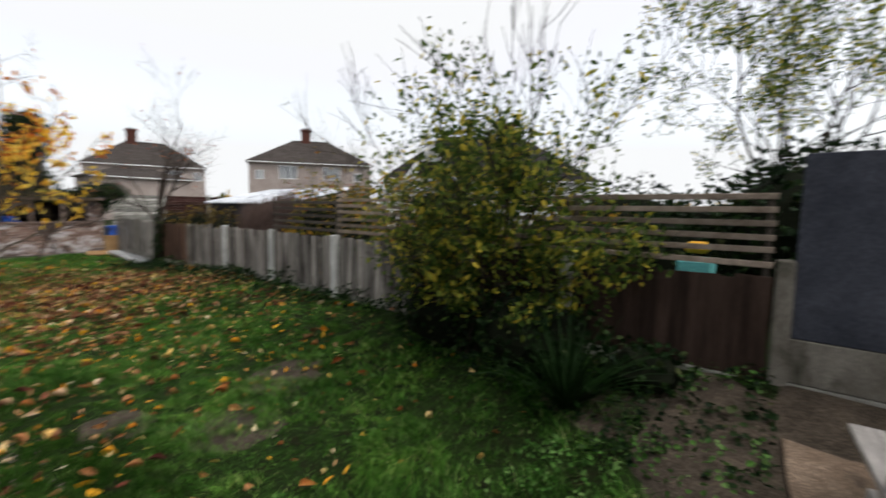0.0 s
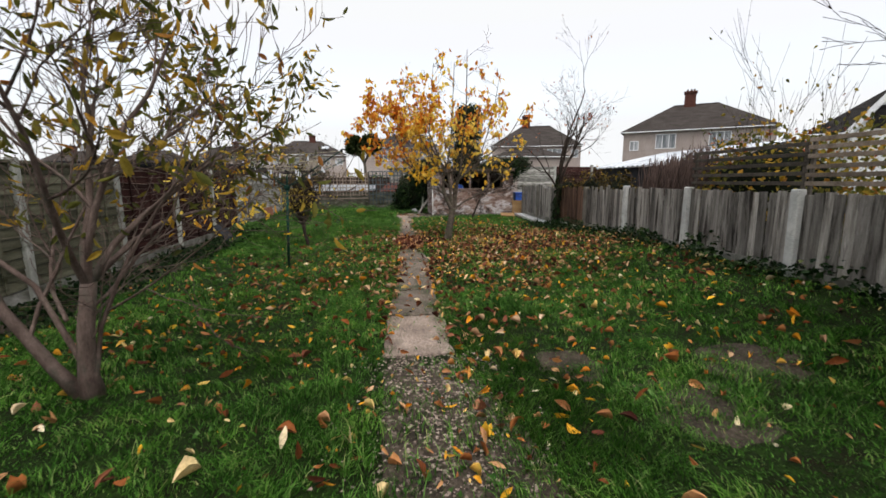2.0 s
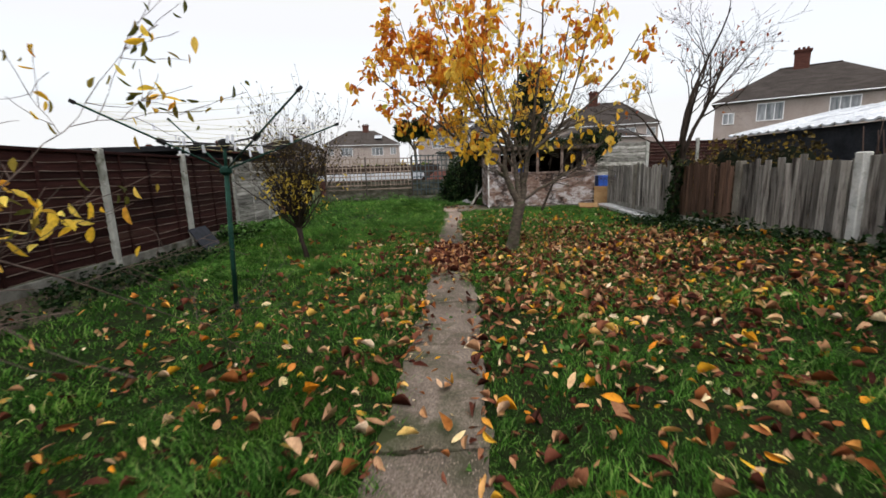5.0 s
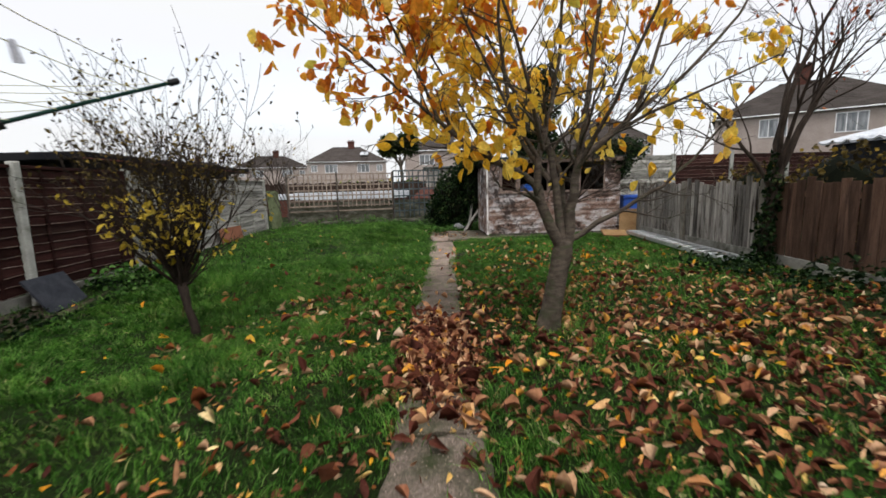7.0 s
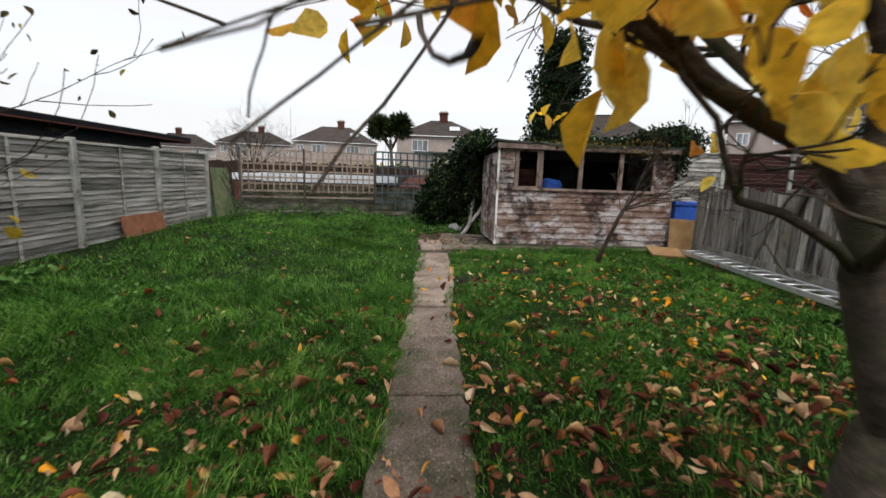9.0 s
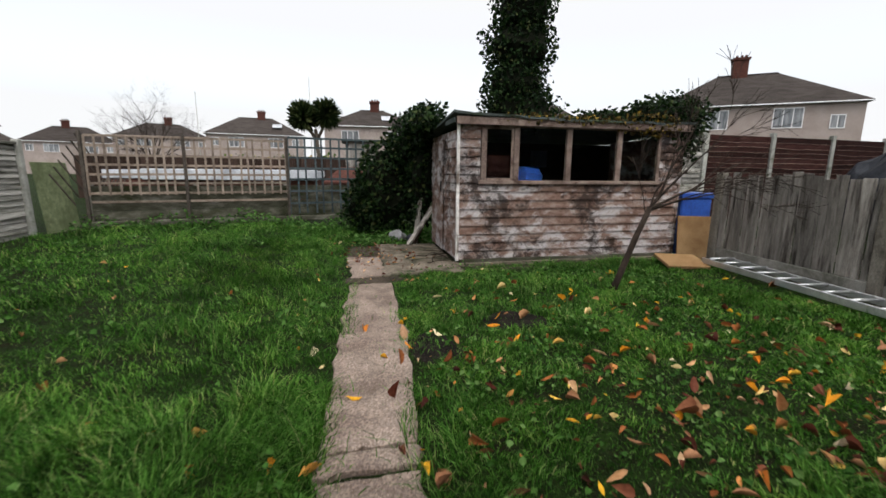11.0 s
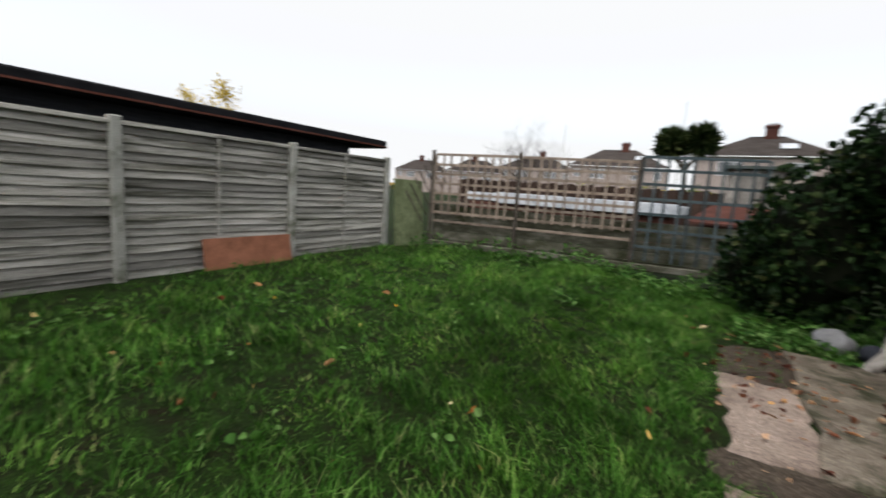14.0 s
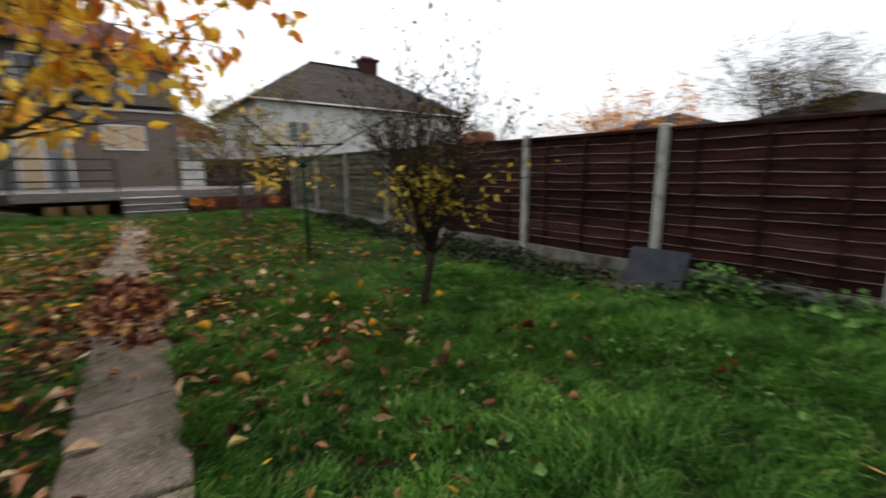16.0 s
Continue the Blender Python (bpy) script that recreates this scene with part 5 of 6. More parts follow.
bare = tree("bare_tree", (4.92, 13.75, 0), "nearly bare tree by the fence with ivy climbing its trunk", bare_stems,
     dict(wobble=0.14, lift=0.05, twigs=4, out=0.6, along=0.85, leafy=1), [(1, 0.07, 0.05, M_RUST, lambda p: 0.06)], 16, bark=M_BARK_DARK)

# leaning sapling before the shed
lean_stems = [
    ([(0, 0, -0.06), (0.1, 0.0, 0.2), (0.26, 0.02, 0.58), (0.4, 0.03, 0.88)], [0.04, 0.034, 0.03, 0.028], 0, 0, -1),
    ((0.4, 0.03, 0.87), (0.7, -0.05, 1.0), 1.0, 0.014, 3), ((0.4, 0.03, 0.88), (1.0, 0.05, 0.8), 1.05, 0.016, 3), ((0.41, 0.02, 0.88), (1.0, -0.15, 0.45), 1.1, 0.016, 3),
    ((0.38, 0.03, 0.84), (1.0, 0.15, 0.25), 1.0, 0.014, 3), ((0.4, 0.03, 0.87), (0.45, 0.15, 1.0), 0.6, 0.01, 2), ((0.36, 0.03, 0.8), (-0.3, 0.1, 0.9), 0.5, 0.009, 2),
]
tree("leaning_sapling", (3.02, 16.92, 0), "thin leaning bare sapling in front of the shed", lean_stems,
     dict(wobble=0.08, lift=0.0, twigs=4, out=0.4, along=0.95), [], 18, bark=M_BARK_DARK)

# ---- shrubs and ivy ----
def shrub(name, at, label, stems, opt, leaf, seed, bark=M_BARK_DARK):
    return tree(name, at, label, stems, opt, leaf, seed, "shrub", bark)


big = []
for i in range(15):
    a = 2 * math.pi * i / 15
    big.append(((0.1 * math.cos(a), 0.15 * math.sin(a), 0.0), (0.26 * math.cos(a), (0.28 if math.sin(a) > 0 else 0.55) * math.sin(a), 1.0), 1.3 + 0.33 * (i % 4), 0.018, 3))


def shrub_shape(p):
    if (p.x / 0.95) ** 2 + (p.y / (1.25 if p.y > 0 else 1.9)) ** 2 + ((p.z - 1.6) / 2.7) ** 2 > 1:
        return 0.0
    return 0.7 if p.y < -0.2 else (0.5 if p.z < 1.5 else 0.55)


shrub("tall_shrub", (3.72, 3.05, ground_h(3.7, 3.05)), "tall leafy green and yellow shrub against the fence", big,
      dict(wobble=0.1, lift=0.02, twigs=5, out=0.45, along=0.9, leafy=1, **{"from": 0.1}),
      [(2, 0.07, 0.07, M_BUSH, shrub_shape)], 20)


def blob_leaves(rng, n, centre, radii, shell=0.35):
    d = rand_dirs(rng, n)
    r = 1 - shell * rng.random(n) ** 1.6
    lump = np.array([1 + 0.28 * noise.noise(Vector(tuple(q * 2.1)) + Vector(centre)) for q in d])
    return np.array(centre) + d * np.array(radii) * (r * lump)[:, None]


def ivy_mass(name, label, blobs, seed, size=0.075, material=M_IVY, core=True, category="ivy"):
    """Ivy over a hidden support: many leaves on uneven lumps, with inner shade painted as near-black lumps."""
    rng = np.random.default_rng(seed)
    base = blobs[0][0]
    t = thing(name, (base[0], base[1], max(base[2] - blobs[0][1][2], 0)), label, category)
    off = Vector(t.location)
    pos = np.concatenate([blob_leaves(rng, k, c, r) for c, r, k in blobs])
    child("foliage", leaf_cloud(rng, pos - np.array(off), size, material, "foliage", 0.6, aspect=0.85), t)
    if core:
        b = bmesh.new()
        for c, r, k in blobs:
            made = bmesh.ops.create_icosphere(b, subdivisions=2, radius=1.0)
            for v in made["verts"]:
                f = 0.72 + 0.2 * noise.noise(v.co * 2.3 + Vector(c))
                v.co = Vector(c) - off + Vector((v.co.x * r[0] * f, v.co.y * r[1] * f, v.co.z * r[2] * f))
        part("core", b, M_INNER_SHADE, t)
    return t


ivy_mass("ivy_hedge", "dense dark ivy hedge beside the shed", [((1.2, 21.4, 0.9), (0.72, 0.7, 0.95), 2600), ((1.7, 21.2, 1.6), (0.6, 0.6, 0.75), 2000), ((0.85, 21.7, 0.55), (0.55, 0.5, 0.6), 1300), ((1.8, 20.55, 1.85), (0.42, 0.55, 0.5), 1100), ((1.72, 20.5, 1.1), (0.32, 0.45, 0.8), 900), ((1.55, 19.9, 1.95), (0.22, 0.6, 0.22), 500)], 41)
col = [((3.85, 21.6, 2.3), (0.95, 0.7, 0.8), 1800)]
for i in range(3):
    col.append(((3.75 + 0.06 * i, 21.6, 2.9 + 0.72 * i), (0.72 - 0.03 * i + 0.1 * (i % 2), 0.6, 0.62), 1500))
ivy_mass("ivy_clad_trunk", "tall dead trunk wholly covered in dark ivy behind the shed", [((3.85, 21.6, 1.0), (0.5, 0.5, 1.1), 500)] + col, 42)
ivy_mass("roof_ivy", "ivy and dead stems spilling over the shed roof", [((4.95, 18.8, 2.04), (0.65, 0.42, 0.26), 1200), ((5.15, 18.65, 1.75), (0.26, 0.32, 0.4), 700), ((4.3, 19.0, 1.98), (0.75, 0.4, 0.16), 700), ((5.5, 19.3, 2.1), (0.7, 0.6, 0.4), 1000), ((3.2, 19.2, 1.93), (0.9, 0.4, 0.12), 400)], 43, 0.06)
ivy_mass("shrub_base_ivy", "dark ivy and undergrowth below the tall shrub", [((3.62, 2.3, 0.55), (0.45, 0.75, 0.5), 900), ((3.7, 3.3, 0.6), (0.4, 0.7, 0.5), 700), ((3.65, 1.3, 0.45), (0.35, 0.4, 0.25), 300)], 46, 0.06)
ivy_mass("roof_ivy", "brown dead ivy hanging over the shed roof edge", [((3.3, 18.42, 1.9), (1.0, 0.14, 0.07), 220), ((4.5, 18.42, 1.88), (0.5, 0.14, 0.16), 240)], 44, 0.05, M_BROWNING, False)
ivy_mass("trunk_ivy", "ivy climbing the trunk of the bare tree", [((4.9, 13.72, 0.45), (0.12, 0.12, 0.5), 420), ((4.95, 13.68, 1.15), (0.1, 0.1, 0.45), 260), ((4.75, 13.6, 0.1), (0.25, 0.3, 0.14), 220)], 45, 0.06, M_IVY, False)

rng_w = np.random.default_rng(77)


def ground_cover(name, label, n, box4, height, size, material, seed, dense=0.0):
    rng = np.random.default_rng(seed)
    x, y = rng.uniform(box4[0], box4[1], n), rng.uniform(box4[2], box4[3], n)
    lump = np.array([noise.noise(Vector((a * 1.6, b * 1.6, seed * 1.0))) for a, b in zip(x, y)])
    ok = (lump > dense) & ~((x > -4.6) & (x < -3.8) & (y > 13.05) & (y < 14.0))
    x, y, lump = x[ok], y[ok], lump[ok]
    z = np.array([ground_h(a, b) for a, b in zip(x, y)]) + 0.01 + rng.uniform(0.1, 1, len(x)) * height * np.clip(lump - dense + 0.25, 0.1, 1)
    return tagged(new(name, leaf_cloud(rng, np.stack([x, y, z], 1), size, material, name, 0.1, 0.5, 0.8)), label, "plants", kind="stuff")


ground_cover("ground_ivy", "dark ivy creeping along the foot of the fence", 4200, (-4.5, -3.75, 4.5, 15.6), 0.3, 0.06, M_IVY, 51, -0.15)
ground_cover("ground_ivy", "ivy creeping along the foot of the boarded fence", 3400, (3.9, 4.75, 3.0, 14.2), 0.34, 0.065, M_IVY, 52, -0.25)
ground_cover("weeds", "low leafy weeds along the back fence", 2000, (-4.3, 0.8, 21.5, 22.6), 0.34, 0.06, M_WEED, 53, -0.2)
ground_cover("weeds", "broad-leaved weeds in the long grass", 6500, (-4.4, 0.25, 12.5, 21.2), 0.3, 0.045, M_WEED, 54, 0.27)
ground_cover("weeds", "creeping weeds beside the path and shed", 5200, (0.95, 4.2, 12.8, 18.3), 0.14, 0.034, M_WEED, 55, 0.0)
scatter_leaves(260, (0.95, 19.2), (0.4, 0.7), 0.05, M_LITTER, "leaf_litter", "small dead leaves and dirt on the slab beside the shed", 71)
ground_cover("weeds", "low weeds on the earth beside the patio slab", 1500, (1.5, 4.0, 0.5, 2.0), 0.14, 0.04, M_WEED, 59, -0.05)
ground_cover("ground_ivy", "dark ivy spreading over the bed by the patio", 1000, (2.7, 4.0, 0.45, 2.2), 0.2, 0.05, M_IVY, 60, -0.05)
ground_cover("weeds", "weeds among the thin grass", 3600, (-3.8, 3.9, 2.2, 10.5), 0.14, 0.04, M_WEED, 56, 0.25)
ground_cover("weeds", "weeds below the grey fence panels", 900, (-4.4, -3.6, 13.3, 15.8), 0.35, 0.07, M_WEED, 57, -0.1)
ground_cover("weeds", "ivy and weeds beside the shed slab", 900, (0.5, 1.8, 20.0, 21.2), 0.25, 0.06, M_WEED, 58, -0.2)

# strap-leaved plant below the tall shrub
yp = thing("strap_leaved_plant", (3.15, 1.75, ground_h(3.15, 1.75)), "dark blue-green strap-leaved clump in the bed", "plant")
for i in range(150):
    vv, ff = [], []
    a, ln, ti = rng_w.uniform(0, 6.28), rng_w.uniform(0.45, 1.05), rng_w.uniform(0.25, 1.0)
    prev = len(vv)
    for k in range(5):
        t = k / 4
        r, z, w = ln * ti * t, ln * (t - 0.55 * t * t * ti), 0.016 * (1 - t * 0.85)
        for s in (-1, 1):
            vv.append((r * math.cos(a) - s * w * math.sin(a), r * math.sin(a) + s * w * math.cos(a), z))
    ff += [(prev + 2 * k, prev + 2 * k + 1, prev + 2 * k + 3, prev + 2 * k + 2) for k in range(4)]
    child("leaf", mesh_of("leaf", vv, ff, M_IVY), yp)
# ---- loose things in the garden ----
# rotary airer
AX, AY, AZ = -1.95, 9.53, -0.15
air = thing("rotary_airer", (AX, AY, AZ), "green rotary clothes airer with slack lines and pegs", "clothes airer")
child("pole", Shape().tube([(0, 0, -0.03), (0.02, 0.03, 0.7), (0.04, 0.06, 1.4)], [0.024, 0.024, 0.024], 12).mesh("pole", M_GREEN_STEEL), air)
child("upper_pole", Shape().tube([(0.04, 0.06, 1.4), (0.05, 0.07, 1.74)], [0.017, 0.017], 10).mesh("upper_pole", M_GREEN_STEEL), air)
child("hub", Shape().tube([(0.04, 0.06, 1.4), (0.04, 0.06, 1.43), (0.04, 0.06, 1.47), (0.04, 0.06, 1.49)], [0.034, 0.06, 0.055, 0.03], 14).mesh("hub", M_GREEN_STEEL, False), air)
child("top_hub", Shape().tube([(0.05, 0.07, 1.66), (0.05, 0.07, 1.69), (0.05, 0.07, 1.73), (0.05, 0.07, 1.75)], [0.03, 0.055, 0.055, 0.03], 14).mesh("top_hub", M_BLACK_PL, False), air)
tips_a = []
hub_p = Vector((0.04, 0.06, 1.45))
for tip in ((1.08, -0.76, 2.04), (0.98, 0.9, 1.95), (-0.88, 0.78, 2.04), (-0.8, -0.62, 2.02)):
    tip = Vector(tip)
    mid = hub_p.lerp(tip, 0.47)
    child("arm", Shape().tube([hub_p, tip], [0.0095, 0.009], 8).mesh("arm", M_GREEN_STEEL), air)
    child("arm_cap", Shape().tube([tip.lerp(hub_p, 0.02), tip + (tip - hub_p) * 0.015], [0.017, 0.016], 8).mesh("arm_cap", M_BLACK_PL, False), air)
    child("stay", Shape().tube([(0.05, 0.07, 1.7), mid], [0.008, 0.008], 6).mesh("stay", M_BLACK_PL), air)
    child("joint", Shape().tube([mid - (tip - hub_p) * 0.03, mid + (tip - hub_p) * 0.03], [0.026, 0.026], 8).mesh("joint", M_BLACK_PL, False), air)
    tips_a.append((hub_p, tip))
for r in (0.4, 0.52, 0.64, 0.76, 0.88, 0.98):
    for k in range(4):
        p, q = tips_a[k][0].lerp(tips_a[k][1], r), tips_a[(k + 1) % 4][0].lerp(tips_a[(k + 1) % 4][1], r)
        m = (p + q) / 2 - Vector((0, 0, 0.05 * r))
        child("line", Shape().tube([p, p.lerp(m, .5) - Vector((0, 0, .012)), m, m.lerp(q, .5) - Vector((0, 0, .012)), q], [0.0018] * 5, 4).mesh("line", M_LINE), air)
peg_me = mesh_of("peg", [(-.008, -.006, 0), (.008, -.006, 0), (.008, .006, 0), (-.008, .006, 0), (-.014, -.006, -.07), (.014, -.006, -.07), (.014, .006, -.07), (-.014, .006, -.07)],
                 [(3, 2, 1, 0), (4, 5, 6, 7), (0, 1, 5, 4), (1, 2, 6, 5), (2, 3, 7, 6), (3, 0, 4, 7)], M_PEG)
for i in range(26):
    k, r = int(rng_w.integers(4)), (0.4, 0.4, 0.52, 0.52, 0.64, 0.88)[i % 6]
    p, q = tips_a[k][0].lerp(tips_a[k][1], r), tips_a[(k + 1) % 4][0].lerp(tips_a[(k + 1) % 4][1], r)
    s = rng_w.uniform(0.2, 0.8)
    pp = p.lerp(q, s) - Vector((0, 0, 0.05 * r * (1 - abs(2 * s - 1))))
    pg = new("clothes_peg", peg_me)
    pg.matrix_basis = pose(AX + pp.x, AY + pp.y, AZ + pp.z + 0.008, rng_w.normal(0, 8), rng_w.normal(0, 8), rng_w.uniform(0, 180))
    tagged(pg, "pale plastic clothes peg clipped to the airer line", "peg", "clothes pegs")

# aluminium ladder lying along the fence
lad = thing("ladder", (0, 0, 0.03), "long aluminium ladder lying on the grass beside the fence", "ladder")
la, lb, off = Vector((4.72, 13.85, 0.04)), Vector((5.17, 17.75, 0.08)), Vector((-0.34, 0.04, 0))
dl = (lb - la).normalized()
for o in (Vector(), off):
    bm = slab(0, -0.014, 0, (lb - la).length, 0.014, 0.07, 0.004)
    part("stile", bm, M_ALU, lad, "", pose(*(la + o + Vector((0.14, 0, 0))), 0, 0, math.degrees(math.atan2(dl.y, dl.x))))
rung = Shape().tube([(0, 0, 0), (-0.34, 0.04, 0)], [0.016, 0.016], 8).mesh("rung", M_ALU)
for i in range(16):
    child("rung", rung, lad, pose(*(la.lerp(lb, (i + 0.5) / 16) + Vector((0.14, 0, 0.035)))))

# slate sheet, red board
tagged(new("slate_sheet", box_mesh("slate_sheet", (0.03, 0.64, 0.5), M_SLATE, 0.004)), "dark slate sheet leaning against the brown fence", "board").matrix_basis = pose(-4.23, 13.54, ground_h(-4.23, 13.54) - 0.01, 0, -35, 3)
tagged(new("red_board", box_mesh("red_board", (0.025, 1.14, 0.36), M_RED_BOARD, 0.004)), "red clay-coloured board leaning on the grey fence", "board").matrix_basis = pose(-4.44, 18.66, ground_h(-4.4, 18.66) - 0.01, 0, -10, 0)
# boards and bin by the shed
tagged(new("chipboard_sheet", box_mesh("chipboard_sheet", (0.62, 0.02, 0.62), M_CARD, 0.003)), "brown chipboard sheet standing beside the shed", "board").matrix_basis = pose(5.34, 18.3, 0.0, -8, 2, -4)
tagged(new("chipboard_offcut", box_mesh("chipboard_offcut", (0.56, 0.4, 0.04), M_CARD, 0.006)), "pale chipboard offcut lying on the grass", "board").matrix_basis = pose(4.72, 17.88, 0.06, 13, 2, -10)
bx = thing("blue_crate", (5.5, 18.72, 0.0), "blue plastic crate with a rim beside the shed", "crate", "", -4)
part("body", slab(-0.25, -0.18, 0.0, 0.25, 0.18, 0.86, 0.02), M_BLUE, bx)
part("rim", slab(-0.27, -0.2, 0.86, 0.27, 0.2, 0.94, 0.01), M_BLUE, bx)
# stones and planks left of the shed
for x, y, r, m in ((1.22, 20.45, 0.13, M_STONE), (1.48, 20.4, 0.09, M_SLATE), (1.35, 20.62, 0.08, M_STONE)):
    b = bmesh.new()
    bmesh.ops.create_icosphere(b, subdivisions=3, radius=r)
    for v in b.verts:
        v.co *= 1 + 0.16 * noise.noise(v.co * 11 + Vector((x, y, 0)))
        v.co.z = v.co.z * 0.9 + r * 0.75
    me = bpy.data.meshes.new("stone")
    b.to_mesh(me); b.free()
    me.materials.append(m)
    tagged(new("stone", me), "rounded garden stone on the bare earth", "stone", "garden stones").matrix_basis = pose(x, y, ground_h(x, y))
for i, (x, ln, ry) in enumerate(((1.45, 0.8, 38), (1.56, 0.72, 30), (1.62, 1.25, 8))):
    tagged(new("plank", box_mesh("plank", (0.035, 0.11, ln), M_BOARD_GREY if i != 1 else M_BOARD_DARK, 0.004)), "weathered loose plank leaning by the shed", "plank", "loose planks").matrix_basis = pose(x - 0.1, 20.0 + 0.14 * i, ground_h(x, 20), 0, ry, 20)
rng_d = np.random.default_rng(3)
for i in range(14):
    a = rng_d.uniform(0, 180)
    tagged(new("twig", Shape().tube([(-.16, 0, 0), (0, .012, .012), (.16, 0, 0)], [.006, .005, .003], 5).mesh("twig", M_BARK_DARK)), "dead twig lying by the shed corner", "twig", "dead twigs").matrix_basis = pose(1.58 + rng_d.normal(0, .09), 18.85 + rng_d.normal(0, .16), 0.045 + 0.004 * i, 0, rng_d.normal(0, 5), a)

# steps and deck behind
deck = thing("deck", (0, 0, 0), "raised grey timber deck with steps and a railing", "deck", kind="structure")
for i in range(39):
    y = 0.2 - i * 0.145
    child("plank", box_mesh("plank", (7.6, 0.138, 0.028), M_DECK, 0.004) if i == 0 else deck.children[0].data, deck, pose(-0.9, y - 0.07, 0.642))
part("edge_board", slab(-4.5, 0.2, 0.42, 2.3, 0.23, 0.64, 0.004), M_DECK, deck)
for i in range(3):
    z = 0.5 - i * 0.167
    part("step", slab(-1.45, 0.235 if i == 0 else 0.66 + i * 0.36, z - 0.04, 0.0, 1.05 + i * 0.36, z, 0.006), M_DECK, deck)
    part("riser", slab(-1.45, 0.66 + i * 0.36 + .34, z - 0.16, -0.02, 0.66 + i * 0.36 + .36, z - 0.042, 0.004), M_DECK, deck)
for x in (-4.2, -3.0, -1.5, 0.03, 1.2, 2.25):
    part("rail_post", slab(x - 0.04, 0.1, 0.67, x + 0.04, 0.18, 1.6, 0.006), M_TRELLIS_DARK, deck)
for x0, x1 in ((-4.2, -1.5), (0.03, 2.25)):
    for z in (0.95, 1.25, 1.55):
        part("rail", slab(x0, 0.12, z, x1, 0.155, z + 0.045, 0.004), M_TRELLIS_DARK, deck)
for x in (0.5, 1.0, 1.5):
    tagged(new("pale_block", box_mesh("pale_block", (0.34, 0.14, 0.3), M_CARD, 0.01)), "pale masonry block under the deck edge", "block", "masonry blocks").matrix_basis = pose(x, 0.1, -0.0)
pl = thing("brick_planter", (-3.0, 1.0, 0.0), "low red brick planter wall beside the deck", "planter", kind="structure")
bk = box_mesh("brick", (0.215, 0.1, 0.065), M_TILE_RED, 0.005)
for r in range(6):
    for i in range(12):
        child("brick", bk, pl, pose(-1.35 + i * 0.226 + 0.11 * (r % 2), 0, r * 0.076))
for x, s in ((-2.1, 0.9), (-1.75, 1.1), (-4.0, 1.0)):
    pt = thing("plant_pot", (x, 1.28, 0.0), "red-brown plant pot with a small orange plant", "plant pot", "plant pots")
    child("pot", Shape().tube([(0, 0, 0), (0, 0, .2 * s), (0, 0, .22 * s)], [.09 * s, .13 * s, .14 * s], 14).mesh("pot", M_RED_BOARD), pt)
    child("foliage", leaf_cloud(np.random.default_rng(int(x * -10)), blob_leaves(np.random.default_rng(2), 90, (0, 0, .3 * s), (.16, .16, .14)), 0.06, M_ORANGE, "foliage"), pt)

# ---- houses ----
def window_unit(parent, x, z, w, h, lights=2, face=-1, y=0.0, pane_mat=None):
    """A framed window on the wall plane y, looking to the side face."""
    wd = part("window", slab(x - w / 2, y + face * 0.05, z, x + w / 2, y + face * 0.002, z + 0.06, 0.004), M_UPVC, parent, "white-framed window")
    part("head", slab(x - w / 2, y + face * 0.05, z + h - 0.06, x + w / 2, y + face * 0.002, z + h), M_UPVC, wd)
    for i in range(lights + 1):
        xx = x - w / 2 + i * (w - 0.06) / lights
        part("frame", slab(xx, y + face * 0.05, z + 0.06, xx + 0.06, y + face * 0.002, z + h - 0.06), M_UPVC, wd)
    for i in range(lights):
        xx = x - w / 2 + i * (w - 0.06) / lights
        part("pane", slab(xx + 0.06, y + face * 0.03, z + 0.06, xx + (w - 0.06) / lights, y + face * 0.012, z + h - 0.06), pane_mat or M_CURTAIN, wd)
    return wd


def hip_house(name, at, label, w, d, eave, ridge, wins, rz=0.0, wall=M_RENDER, tile=M_TILE, hip=0.5, chimneys=((0.0, 1.6),), group="houses beyond the gardens", overhang=0.3, gable=False):
    """A house whose garden side is the plane y = 0 of its own space, x to both sides."""
    h = thing(name, at, label, "house", group, rz)
    part("wall", slab(-w / 2, 0, -1.0, w / 2, d, eave), wall, h)
    o = overhang
    inset = 0.0 if gable else hip * d
    rx = w / 2 - inset
    b = bmesh.new()
    c = [b.verts.new(p) for p in ((-w / 2 - o, -o, eave - .05), (w / 2 + o, -o, eave - .05), (w / 2 + o, d + o, eave - .05), (-w / 2 - o, d + o, eave - .05),
                                  (-w / 2 - o, -o, eave + .06), (w / 2 + o, -o, eave + .06), (w / 2 + o, d + o, eave + .06), (-w / 2 - o, d + o, eave + .06), (-rx, d / 2, ridge), (rx, d / 2, ridge))]
    for f in ((3, 2, 1, 0), (0, 1, 5, 4), (1, 2, 6, 5), (2, 3, 7, 6), (3, 0, 4, 7), (4, 5, 9, 8), (6, 7, 8, 9), (5, 6, 9), (7, 4, 8)):
        b.faces.new([c[i] for i in f])
    rf = part("roof", b, tile, h)
    part("ridge_tile", slab(-rx, d / 2 - 0.12, ridge - 0.06, rx, d / 2 + 0.12, ridge + 0.06, 0.03), tile, rf)
    part("gutter", slab(-w / 2 - o, -o - 0.08, eave - 0.06, w / 2 + o, -o - 0.005, eave + 0.03, 0.02), M_UPVC, h, "pale gutter")
    for x, hh in chimneys:
        ch = part("chimney", slab(x - 0.55, d / 2 - 0.45, ridge - 0.6, x + 0.55, d / 2 + 0.45, ridge + hh - 0.3), M_BRICK, h, "red-brown brick chimney stack")
